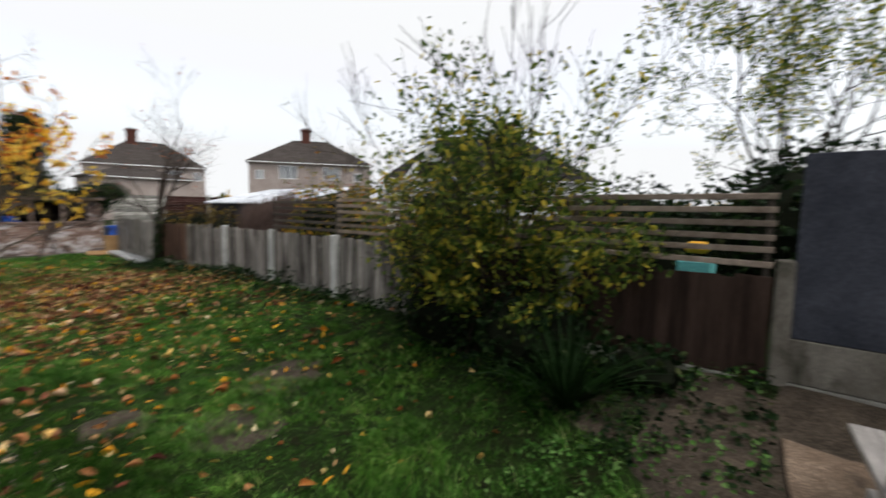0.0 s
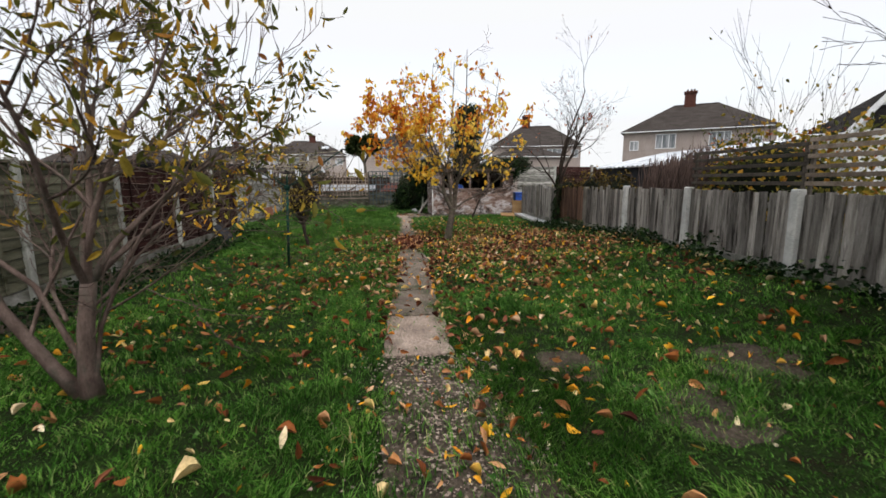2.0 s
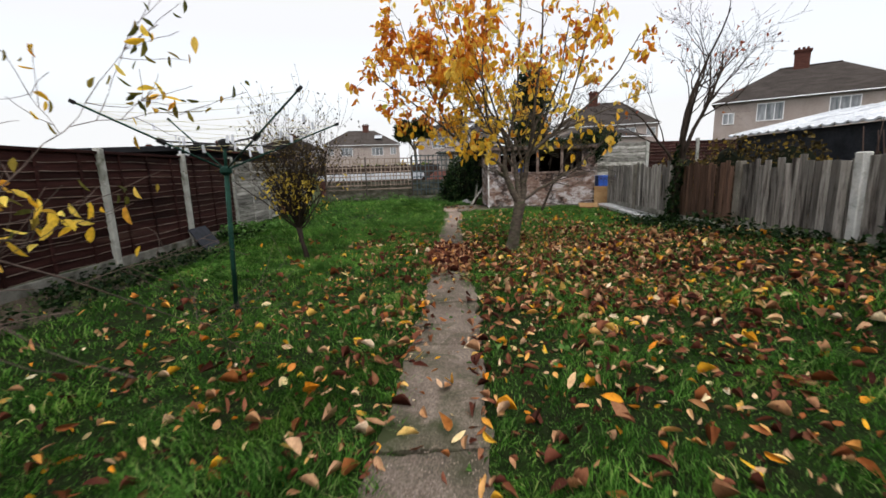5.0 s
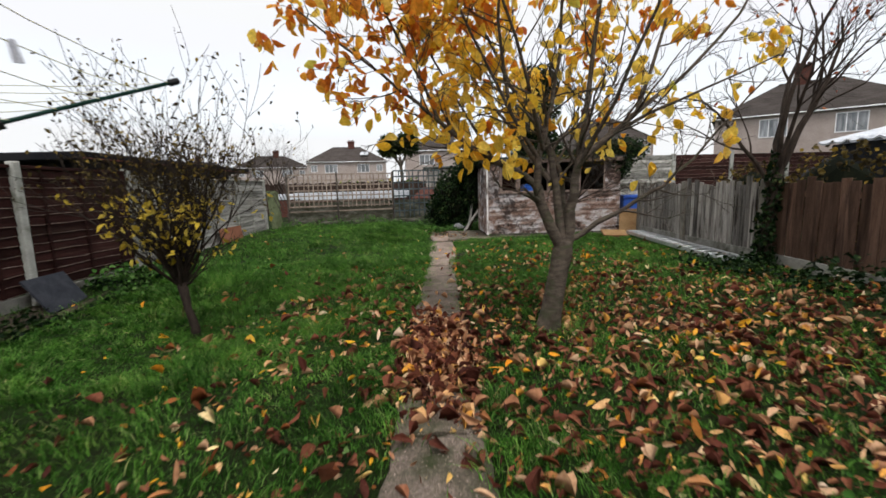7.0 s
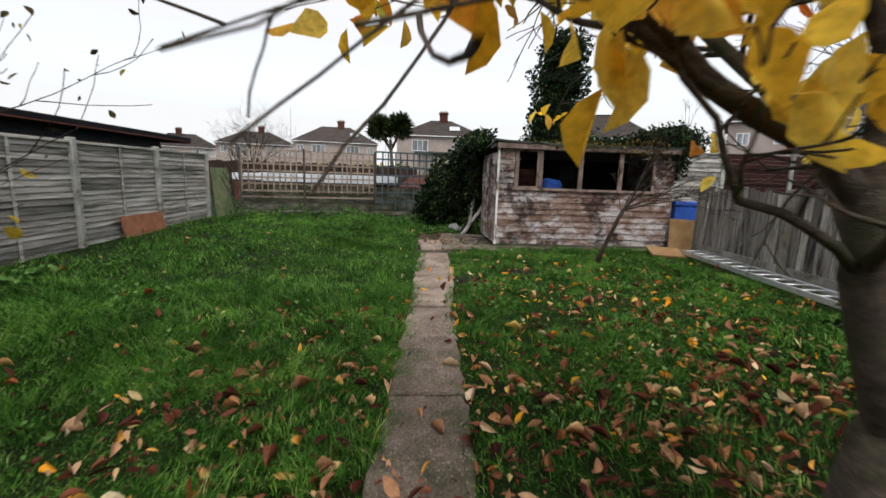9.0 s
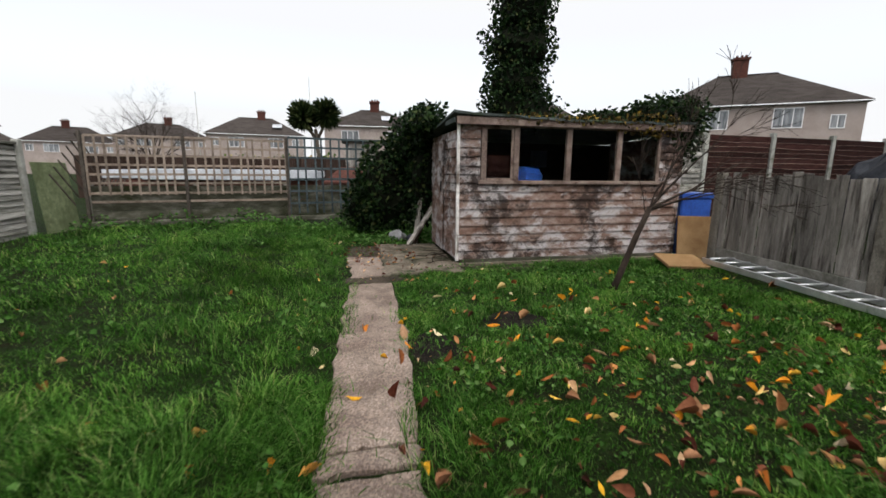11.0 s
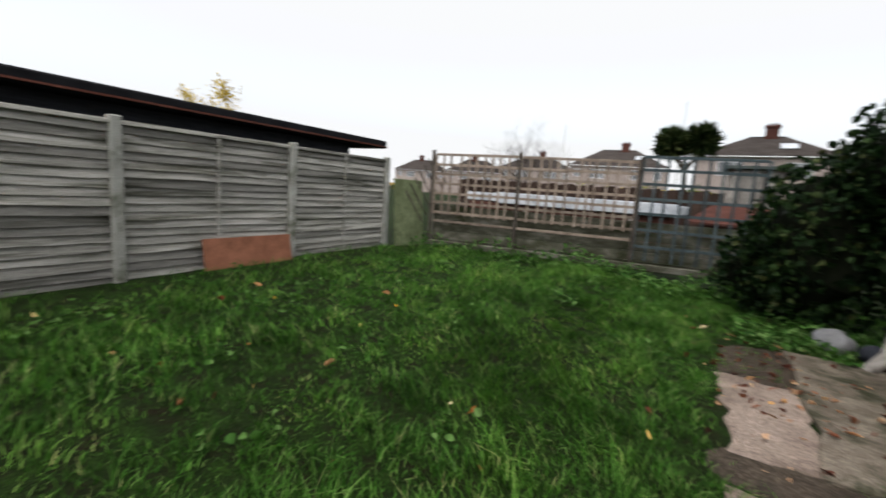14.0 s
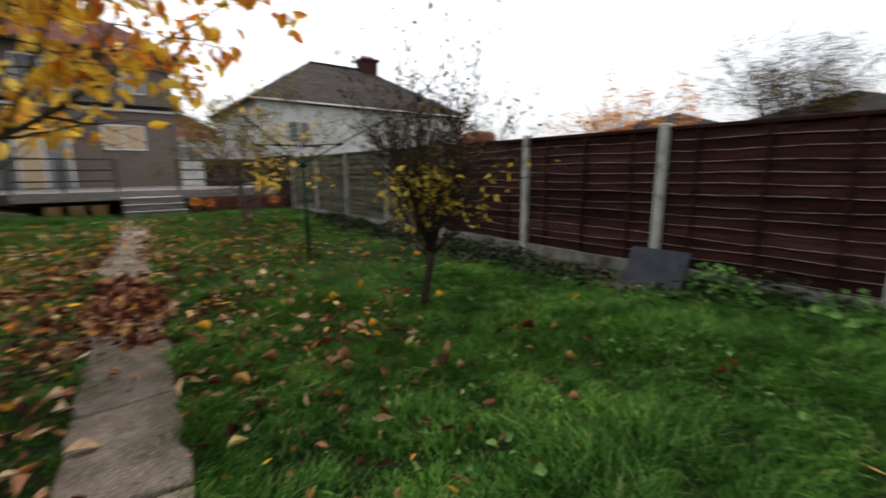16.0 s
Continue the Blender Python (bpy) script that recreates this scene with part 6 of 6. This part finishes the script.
        part("cap", slab(x - 0.65, d / 2 - 0.55, ridge + hh - 0.3, x + 0.65, d / 2 + 0.55, ridge + hh - 0.12), M_BRICK, ch)
        for k in (-0.3, 0.05, 0.35):
            part("chimney_pot", slab(x + k - 0.1, d / 2 - 0.1, ridge + hh - 0.12, x + k + 0.1, d / 2 + 0.1, ridge + hh + 0.15, 0.04), M_BRICK, ch)
    for x, z, ww, hh in wins:
        window_unit(h, x, z, ww, hh, 3 if ww > 1.8 else 2)
    return h


std_w = lambda e: [(-5.3, e - 1.6, 1.0, 1.1), (-2.6, e - 1.75, 2.0, 1.35), (2.6, e - 1.75, 2.0, 1.35), (5.3, e - 1.6, 1.0, 1.1)]
hip_house("house", (31.6, 41.6, 0), "pebbledashed semi-detached house with a brown hipped roof", 13.4, 9, 6.5, 9.6, [(-5.6, 4.6, 0.9, 1.0), (-2.6, 4.7, 1.9, 1.5), (2.2, 4.7, 1.9, 1.5), (5.2, 4.6, 0.9, 1.0)], -37, chimneys=((-0.6, 1.5),))
hip_house("house", (21.7, 60, 0), "pebbledashed house behind the autumn tree", 12.2, 8, 6.2, 9.4, std_w(6.2)[1:], -19, chimneys=((-1.4, 1.6),))
hip_house("house", (3.4, 65, 0), "pebbledashed house with a hipped roof and roof light", 11, 8, 6.2, 8.5, std_w(6.1)[1:3], -3, chimneys=((0.3, 1.2),))
hip_house("house", (-12.3, 80, 0), "pebbledashed house with a hipped roof", 12.8, 8, 6.0, 8.7, std_w(6.0), 9, chimneys=((0.8, 1.1),))
hip_house("house", (-28.0, 90, 0), "far pebbledashed house with a hipped roof", 13, 8, 5.9, 8.3, std_w(5.9), 18, chimneys=((0.8, 1.1),))
hip_house("house", (-46.0, 100, 0), "far house with a dark hipped roof", 13, 8, 5.4, 8.2, std_w(5.4), 25, chimneys=((-0.6, 1.2),))
hip_house("house", (-64.0, 104, 0), "far house with a dark hipped roof", 13, 8, 5.4, 8.2, std_w(5.4), 25, chimneys=((-0.6, 1.2),))
for x, y, z in ((5.2, 66.4, 7.3), (-9.6, 81.6, 7.4)):
    tagged(new("roof_light", box_mesh("roof_light", (1.3, 1.0, 0.1), M_ROOF_WHITE, 0.02)), "pale roof light in a tiled roof", "roof light", "roof lights").matrix_basis = pose(x, y, z, 33, 0, 0)
hip_house("garage_block", (18.5, 52, 0), "low brown-roofed building between the houses", 9, 5, 4.3, 5.4, [], 0, tile=M_TILE, chimneys=())
# gabled house to the side
gh = hip_house("house", (28.3, 16.0, 0), "house with a dark tiled roof and a white gable", 16, 9, 3.8, 7.6, [], -50, wall=M_WHITE_WALL, tile=M_TILE_DARK, chimneys=((2.0, 1.3),))
gp = thing("white_gable", (24.6, 19.2, -0.4), "white-boarded gable porch on the neighbouring house", "gable", "", -52)
b = bmesh.new()
c = [b.verts.new(p) for p in ((-1.7, 0, -1), (1.7, 0, -1), (1.7, 0, 4.2), (0, 0, 6.5), (-1.7, 0, 4.2), (-1.7, 4, -1), (1.7, 4, -1), (1.7, 4, 4.2), (0, 4, 6.5), (-1.7, 4, 4.2))]
for f in ((0, 1, 2, 3, 4), (9, 8, 7, 6, 5), (0, 5, 6, 1), (1, 6, 7, 2), (4, 9, 5, 0)):
    b.faces.new([c[i] for i in f])
part("wall", b, M_WHITE_WALL, gp)
for s in (-1, 1):
    ang = math.degrees(math.atan2(2.3, 1.7))
    part("barge_board", slab(-0.2, -0.25, -0.12, 3.1, -0.1, 0.14, 0.01), M_UPVC, gp, "", pose(0, 0, 6.62, 0, 0, 0) @ pose(0, 0, 0, 0, ang if s > 0 else 180 - ang, 0))
    part("roof", slab(-0.1, -0.1, -0.02, 3.15, 4.2, 0.12), M_TILE_DARK, gp, "", pose(0, 0, 6.6, 0, ang if s > 0 else 180 - ang, 0))
part("gable_boarding", slab(-0.95, -0.03, 4.3, 0.95, -0.005, 5.4), M_TILE_DARK, gp)
# houses over the left fence
hip_house("house", (-30, 0.8, -0.6), "house with a dark hipped roof beyond the red-brown fence", 8.6, 8, 4.4, 5.9, [], 90, tile=M_TILE_DARK, chimneys=(), group="houses beyond the lap fence")
hip_house("house", (-30, 10.6, -0.6), "house with a dark hipped roof behind bare trees", 8.6, 8, 4.4, 6.1, [], 90, tile=M_TILE_DARK, chimneys=(), group="houses beyond the lap fence")
# the house that the garden belongs to
own = thing("house", (0.6, -5, 0), "brown-grey pebbledashed house with white windows above the deck", "house")
part("wall", slab(-2.88, -8, 0, 9.0, 0, 5.7), M_RENDER_OWN, own)
part("string_course", slab(-3.0, 0, 3.6, 9, 0.18, 3.74, 0.01), M_BLACK_ROOF, own, "dark flashing between the storeys")
part("fascia", slab(-3.0, 0.0, 3.5, 9, 0.12, 3.6, 0.01), M_UPVC, own)
b = bmesh.new()
c = [b.verts.new(p) for p in ((-3.3, 0.4, 5.6), (9, 0.4, 5.6), (9, -8.4, 5.6), (-3.3, -8.4, 5.6), (0.2, -4, 8.3), (9, -4, 8.3))]
for f in ((0, 1, 5, 4), (2, 3, 4, 5), (3, 0, 4), (1, 2, 5), (3, 2, 1, 0)):
    b.faces.new([c[i] for i in f])
part("roof", b, M_TILE_RED, own)
part("gutter", slab(-3.3, 0.4, 5.5, 9, 0.52, 5.62, 0.02), M_BLACK_PL, own)
# lower window: room light painted on its panes
for x, z, w, h in ((-1.1, 2.05, 1.35, 0.95), (-1.57, 4.15, 0.75, 0.95), (0.95, 4.1, 1.5, 1.1)):
    window_unit(own, x, z, w, h, 2, 1, 0.0, M_LIT_PANE if z < 3 else M_CURTAIN)
dr = part("door", slab(0.5, 0.0, 0.67, 0.58, 0.06, 2.75), M_UPVC, own, "white double patio door, one pane coloured like a lit room")
for x in (1.2, 1.9, 2.6):
    part("frame", slab(x, 0.0, 0.67, x + 0.08, 0.06, 2.75), M_UPVC, dr)
part("head", slab(0.5, 0, 2.68, 2.68, 0.07, 2.78), M_UPVC, dr)
part("pane", slab(0.58, 0.01, 0.7, 1.2, 0.03, 2.68), M_CURTAIN, dr)
part("pane", slab(1.28, 0.01, 0.7, 1.9, 0.03, 2.68), M_LIT_PANE, dr)
part("pane", slab(1.98, 0.01, 0.7, 2.6, 0.03, 2.68), M_CURTAIN, dr)
# neighbour to the side, and one behind
hip_house("house", (-12.2, -6.0, 0), "white-walled house with a grey hipped roof next door", 13.0, 9, 4.6, 7.7, [(-4.5, 2.6, 1.2, 1.1), (4.2, 2.6, 1.2, 1.1)], 180, wall=M_WHITE_WALL, tile=M_TILE, chimneys=((2.0, 0.8),), group="")
hip_house("house", (-5.5, -30.0, 0), "small white house with a red tiled roof", 9, 8, 4.2, 7.2, [(0.5, 2.4, 1.4, 1.2)], 180, wall=M_WHITE_WALL, tile=M_TILE_RED, chimneys=((0.5, 1.2),), group="")
df = thing("dark_fence", (-4.6, -2.6, 0.0), "dark stained boarded fence beside the deck", "fence")
for i in range(26):
    child("board", BOARDS[M_BOARD_DARK.name][0], df, pose(0.0, i * 0.16 - 0.1, 0.0, 0, 0, rng_f.normal(0, 2)) @ Matrix.Diagonal((1, 1.3, 1.75, 1)))
wf = thing("dark_fence", (-4.6, -2.7, 0.0), "dark stained boarded fence between the houses", "fence")
for i in range(12):
    child("board", BOARDS[M_BOARD_DARK.name][0], wf, pose(0.05 + i * 0.16, 0, 0.0, 0, 0, 90) @ Matrix.Diagonal((1, 1.3, 1.7, 1)))

# ---- beyond the fences ----
ob = thing("outbuilding", (-5.3, 15.5, 0), "dark flat-roofed outbuilding behind the lap fence", "outbuilding")
part("wall", slab(-4.0, 0.35, 0, -0.35, 5.9, 1.86), M_DARK_WALL, ob)
part("roof", slab(-4.4, -0.1, 1.86, 0.05, 6.5, 2.0, 0.02), M_BLACK_ROOF, ob, "thick black felt roof edge")
part("trim", slab(0.055, -0.1, 1.88, 0.07, 6.5, 1.9), M_TILE_RED, ob)
part("wall", slab(-7.2, -8.5, 0, -3.5, -1.0, 1.75), M_DARK_WALL, ob)
part("roof", slab(-7.4, -8.7, 1.75, -3.3, -0.8, 1.88, 0.02), M_BLACK_ROOF, ob)
cn = thing("salmon_cover", (-6.6, 8.2, 0), "faded salmon cover standing behind the fence", "cover")
child("cover", Shape().tube([(0, -.5, 1.75), (0, -.45, 1.85), (0, 0, 1.9), (0, .45, 1.85), (0, .5, 1.75)], [.1, .2, .22, .2, .1], 10).mesh("cover", M_RED_BOARD), cn)
child("stand", Shape().tube([(0, 0, 0), (0, 0, 1.8)], [.04, .04], 8).mesh("stand", M_CONC), cn)

# low sheds and hedge behind the trellis
gr = thing("flat_garage", (-3.2, 28.0, 0), "long low building with a pale sheet roof behind the trellis", "garage")
part("wall", slab(-3.6, 0.2, -0.5, 2.5, 4, 0.85), M_BRICK, gr)
part("roof_edge", slab(-2.55, 0.0, 0.86, 2.65, 0.2, 1.2, 0.02), M_ROOF_WHITE, gr, "pale stained roof edge")
part("roof", slab(-3.7, 0.21, 0.9, 2.65, 4.2, 1.16, 0.02), M_ROOF_WHITE, gr)
bw = thing("brown_fence", (-3.0, 33.0, 0), "dark brown fence behind the garages", "fence")
for i in range(46):
    child("board", BOARDS[M_BOARD_DARK.name][0], bw, pose(-7 + i * 0.26, 0, 0, 0, 0, 90) @ Matrix.Diagonal((1, 2.2, 1.68 + 0.03 * (i % 3), 1)))
gsd = thing("grey_shed", (0.75, 28.3, 0), "small grey boarded shed behind the blue trellis", "shed")
for i in range(7):
    child("board", BOARDS[M_BOARD_GREY.name][0], gsd, pose(-0.3 + i * 0.16, 0, 0, 0, 0, 90) @ Matrix.Diagonal((1, 1.4, 2.15, 1)))
part("roof", slab(-0.5, -0.15, 2.16, 0.95, 1.2, 2.24, 0.01), M_FELT, gsd)
rr = new("red_lean_to_roof", mesh_of("red_lean_to_roof", [(-.6, -.3, .85), (1.2, -.3, .85), (.9, .6, 1.3), (-.1, .6, 1.3), (-.6, -.3, .8), (1.2, -.3, .8), (.9, .6, 1.25), (-.1, .6, 1.25)],
                                     [(0, 1, 2, 3), (7, 6, 5, 4), (0, 4, 5, 1), (1, 5, 6, 2), (2, 6, 7, 3), (3, 7, 4, 0)], M_BRICK))
tagged(rr, "small dull red lean-to roof behind the trellis", "roof").matrix_basis = pose(0.3, 26.8, 0)
tagged(new("lean_to_wall", box_mesh("lean_to_wall", (1.3, 0.6, 0.84), M_BRICK)), "low brick wall under the lean-to roof", "wall").matrix_basis = pose(0.6, 26.95, 0)


def far_tree(name, at, label, height, spread, leaf_m, n, seed, size=0.25, bark=M_BARK_DARK, twigs=4, depth=3, limb=0.012):
    stems = [([(0, 0, 0), (0.02 * height, 0, 0.2 * height), (0.0, 0.01 * height, 0.36 * height)], [0.03 * height, 0.022 * height, 0.016 * height], 0, 0, -1)]
    for i in range(8):
        a = 2 * math.pi * i / 8 + seed
        stems.append(((0, 0, (0.2 + 0.03 * (i % 5)) * height), (spread * math.cos(a), spread * math.sin(a), 1.0), (0.5 + 0.06 * (i % 4)) * height, limb * height, depth))
    return tree(name, at, label, stems, dict(wobble=0.13, lift=0.03, twigs=twigs, out=0.7, along=0.8), [(n, size, size, leaf_m, lambda p: 0.6)], seed, bark=bark)


far_tree("red_tree", (-24, 17.6, 0), "rust-red autumn tree top above the outbuilding", 4.3, 0.55, M_RUST, 6, 61)
far_tree("yellow_tree", (-34, 32, 0), "yellow autumn tree above the outbuilding", 5.9, 0.5, M_SMALL, 5, 62)
far_tree("orange_tree", (-22, 2.6, 0), "orange thinning tree above the brown fence", 5.6, 0.6, M_ORANGE, 1, 63, 0.16)
far_tree("bare_garden_tree", (-20, 10.8, 0), "dark bushy tree with few brown leaves above the brown fence", 5.1, 0.36, M_BROWNING, 1, 64, 0.09, twigs=6)
far_tree("bare_garden_tree", (-14, 50, 0), "distant bare tree behind the back fence", 5.6, 0.6, M_IVY, 0, 65, twigs=6)
far_tree("overhanging_tree", (7.0, 0.2, 0), "tall dark-leaved tree beyond the side fence", 4.9, 0.45, M_BUSH, 4, 66, 0.07, limb=0.005)
# hedge and shrubs in the next garden
ivy_mass("autumn_hedge", "brownish autumn hedge behind the slatted trellis", [((6.3, 8.2, 1.0), (0.8, 1.6, 1.25), 2200), ((6.6, 5.2, 0.9), (0.9, 1.4, 1.1), 1800), ((7.5, 11.0, 1.0), (0.9, 1.2, 1.1), 1200), ((6.2, 2.8, 0.8), (0.8, 1.4, 1.1), 1400)], 71, 0.085, M_OLIVE, True, "hedge")
ivy_mass("autumn_shrub", "thin russet autumn shrubs above the slatted trellis", [((8.0, 7.2, 1.7), (1.3, 1.7, 0.95), 800), ((9.2, 9.6, 1.6), (1.2, 1.5, 0.9), 600), ((8.2, 4.6, 1.5), (1.3, 1.5, 0.9), 600), ((8.2, 6.8, 0.6), (1.2, 2.6, 0.9), 1200)], 74, 0.1, M_OLIVE, False, "shrub")
ivy_mass("dark_hedge", "dark green hedge behind the side fence", [((7.5, 1.2, 0.9), (1.0, 1.6, 1.3), 1800), ((7.9, -0.3, 1.7), (1.1, 1.3, 1.15), 1700), ((8.8, 2.6, 1.25), (1.3, 1.5, 1.15), 1500), ((6.1, 0.3, 1.5), (0.7, 0.75, 1.0), 1500), ((6.0, 1.5, 0.9), (0.6, 0.7, 1.05), 1000)], 72, 0.08, M_IVY, True, "hedge")
ivy_mass("garden_hedge", "green and yellow hedge behind the back fence", [((-4.5 + 2.2 * i, 35, 0.8), (1.5, 0.8, 1.15), 500) for i in range(5)], 73, 0.14, M_BUSH, True, "hedge")
thin = []
for i in range(11):
    a = 2 * math.pi * i / 11
    thin.append(((0.3 * math.cos(a), 0.3 * math.sin(a), 0.0), (0.16 * math.cos(a), 0.16 * math.sin(a), 1.0), 1.55 + 0.2 * (i * 5 % 6), 0.014, 2))
shrub("thin_shrub", (6.45, 8.1, 0), "tall thin-stemmed shrub with sparse olive and rusty leaves", thin,
      dict(wobble=0.05, lift=0.06, twigs=4, out=0.4, along=0.9, leafy=2, **{"from": 0.35}), [(1, 0.075, 0.05, M_OLIVE, lambda p: 0.3 if p.z < 2.2 else 0.18), (1, 0.07, 0.05, M_RUST, lambda p: 0.12 if p.z < 2.3 else 0.0)], 75)
ivy_mass("dark_shrub", "dark brown tangled shrubs in front of the lean-to", [((6.1, 12.4, 0.8), (0.45, 0.9, 0.85), 1100), ((6.15, 14.0, 0.85), (0.45, 0.9, 0.9), 1100), ((6.0, 15.4, 0.8), (0.5, 0.7, 0.8), 800)], 76, 0.07, M_BROWNING, True, "shrub")
# brushwood heap
bs = thing("brushwood_heap", (5.75, 9.75, 0), "dark upright bundle of brushwood behind the fence", "brushwood")
sp = Shape()
for i in range(420):
    x, y = rng_w.uniform(-0.75, 0.65), rng_w.normal(0, 0.16)
    top = 1.62 + 0.42 * (x + 0.75) / 1.4 + rng_w.normal(0, .08)
    lean = rng_w.normal(0.1, .1)
    sp.tube([(x, y, 0), (x + lean * 0.5, y, top * 0.6), (x + lean + rng_w.normal(0, .06), y + rng_w.normal(0, .1), top)], [.018, .013, .005], 4)
child("brushwood", sp.mesh("brushwood", M_WICKER), bs)
# pale lean-to, tarpaulin and fence of the neighbour
nr = thing("pale_lean_to", (6.6, 10.2, 0), "lean-to with a pale corrugated roof and dark sides next door", "lean-to", "", -3)
part("wall", slab(0.15, 0.1, 0, 2.2, 4.8, 1.76), M_TARP, nr, "black sheeted wall")
b = bmesh.new()
row = []
for i in range(61):
    y = -0.1 + i * 5.0 / 60
    z = 0.025 * math.cos(i * math.pi / 1.5)
    row.append((b.verts.new((0, y, 1.8 + z)), b.verts.new((2.4, y, 2.3 + z)), b.verts.new((2.4, y, 2.27 + z)), b.verts.new((0, y, 1.77 + z))))
for p, q in zip(row, row[1:]):
    for k in range(4):
        b.faces.new((p[k], p[(k + 1) % 4], q[(k + 1) % 4], q[k]))
part("roof", b, M_ROOF_WHITE, nr, "pale corrugated sheet roof")
nf = thing("neighbour_fence", (8.1, 21.2, 0), "brown lap fence with a concrete post next door", "fence", "", 4)
for i in range(16):
    child("slat", SLATS[M_LAP_BROWN.name][i % 4], nf, pose(0.9, 0, 0.2 + i * 0.115, 0, 0, -90))
    for k in range(3):
        child("slat", SLATS[M_LAP_BROWN.name][(i + 1 + k) % 4], nf, pose(2.85 + 1.95 * k, 0, 0.2 + i * 0.115, 0, 0, -90))
    child("slat", SLATS[M_LAP_GREY.name][(i + 2) % 4], nf, pose(-1.05, 0, 0.2 + i * 0.115, 0, 0, -90))
for x in (1.82, 3.77, 5.72):
    part("post", slab(x, -0.06, 0, x + 0.11, 0.05, 2.15, 0.008), M_CONC, nf, "pale concrete post")
part("post", slab(-0.13, -0.06, 0, -0.02, 0.05, 2.1, 0.008), M_CONC, nf, "pale concrete post")
b = bmesh.new()
bmesh.ops.create_icosphere(b, subdivisions=4, radius=1.0)
for v in b.verts:
    f = 1 + 0.22 * noise.noise(v.co * 1.7) + 0.07 * noise.noise(v.co * 6)
    v.co = Vector((v.co.x * 1.9 * f, v.co.y * 1.2 * f, max(v.co.z * 2.35 * f, -0.02)))
tp2 = thing("tarpaulin_heap", (13.2, 20.3, 0), "black tarpaulin thrown over a heap next door", "tarpaulin")
part("tarpaulin", b, M_TARP, tp2)
# toy behind the slats
toy = thing("toy_slide", (4.75, 1.05, 0.0), "yellow and turquoise plastic garden toy behind the slats", "toy")
M_TOY_Y = mat("yellow_toy_plastic", [(0.3, V(.6, .32, .02)), (0.7, V(.75, .42, .04))], 4, rough=0.5, bump=0.02, vary=0.05)
M_TOY_T = mat("turquoise_toy_plastic", [(0.3, V(.1, .4, .4)), (0.7, V(.18, .52, .5))], 4, rough=0.5, bump=0.02, vary=0.05)
part("roof", slab(-.09, -.11, 1.34, .09, .11, 1.45, 0.04), M_TOY_Y, toy)
part("body", slab(-.13, -.16, 0.3, .13, .16, 1.3, 0.04), M_TOY_T, toy)
# palm beyond the back fence
pm = thing("palm_tree", (-1.6, 45, 0), "cordyline palm with round spiky heads", "palm")
child("trunk", Shape().tube([(0, 0, 0), (0.05, 0, 2), (-0.1, 0, 4)], [.2, .15, .12], 10).mesh("trunk", M_BARK), pm)
for cx, cz, s in ((-0.9, 4.8, 62), (0.6, 5.0, 63)):
    r = np.random.default_rng(s)
    n = 900
    d = rand_dirs(r, n)
    d[:, 2] += 0.15
    L = r.uniform(0.55, 1.3, n)
    v, f = leaf_arrays(np.tile([[cx, 0, cz]], (n, 1)), d, rand_dirs(r, n), L, L * 0.11)
    child("head", quads("head", v, f, M_PALM), pm)
    child("branch", Shape().tube([(-0.05, 0, 3.2), (cx * .6, 0, 4.0), (cx, 0, cz)], [.12, .1, .09], 8).mesh("branch", M_BARK), pm)
for x, y, h in ((-10.7, 50, 6.9), (-2.4, 50, 8.4)):
    tagged(new("aerial_pole", Shape().tube([(0, 0, 0), (0, 0, h)], [.035, .02], 6).mesh("aerial_pole", M_CONC)), "thin pale pole standing behind the garages", "pole", "thin poles").matrix_basis = pose(x, y, 0)
# far woods close the view
rng_b = np.random.default_rng(99)
far = []
for i in range(90):
    a = rng_b.uniform(0, 2 * math.pi)
    far.append(blob_leaves(rng_b, 60, (150 * math.cos(a), 150 * math.sin(a) + 10, 1.5), (8, 8, 3.2)))
tagged(new("far_trees", leaf_cloud(rng_b, np.concatenate(far), 2.2, M_OLIVE, "far_trees")), "hazy line of trees far beyond the gardens", "trees", kind="stuff")
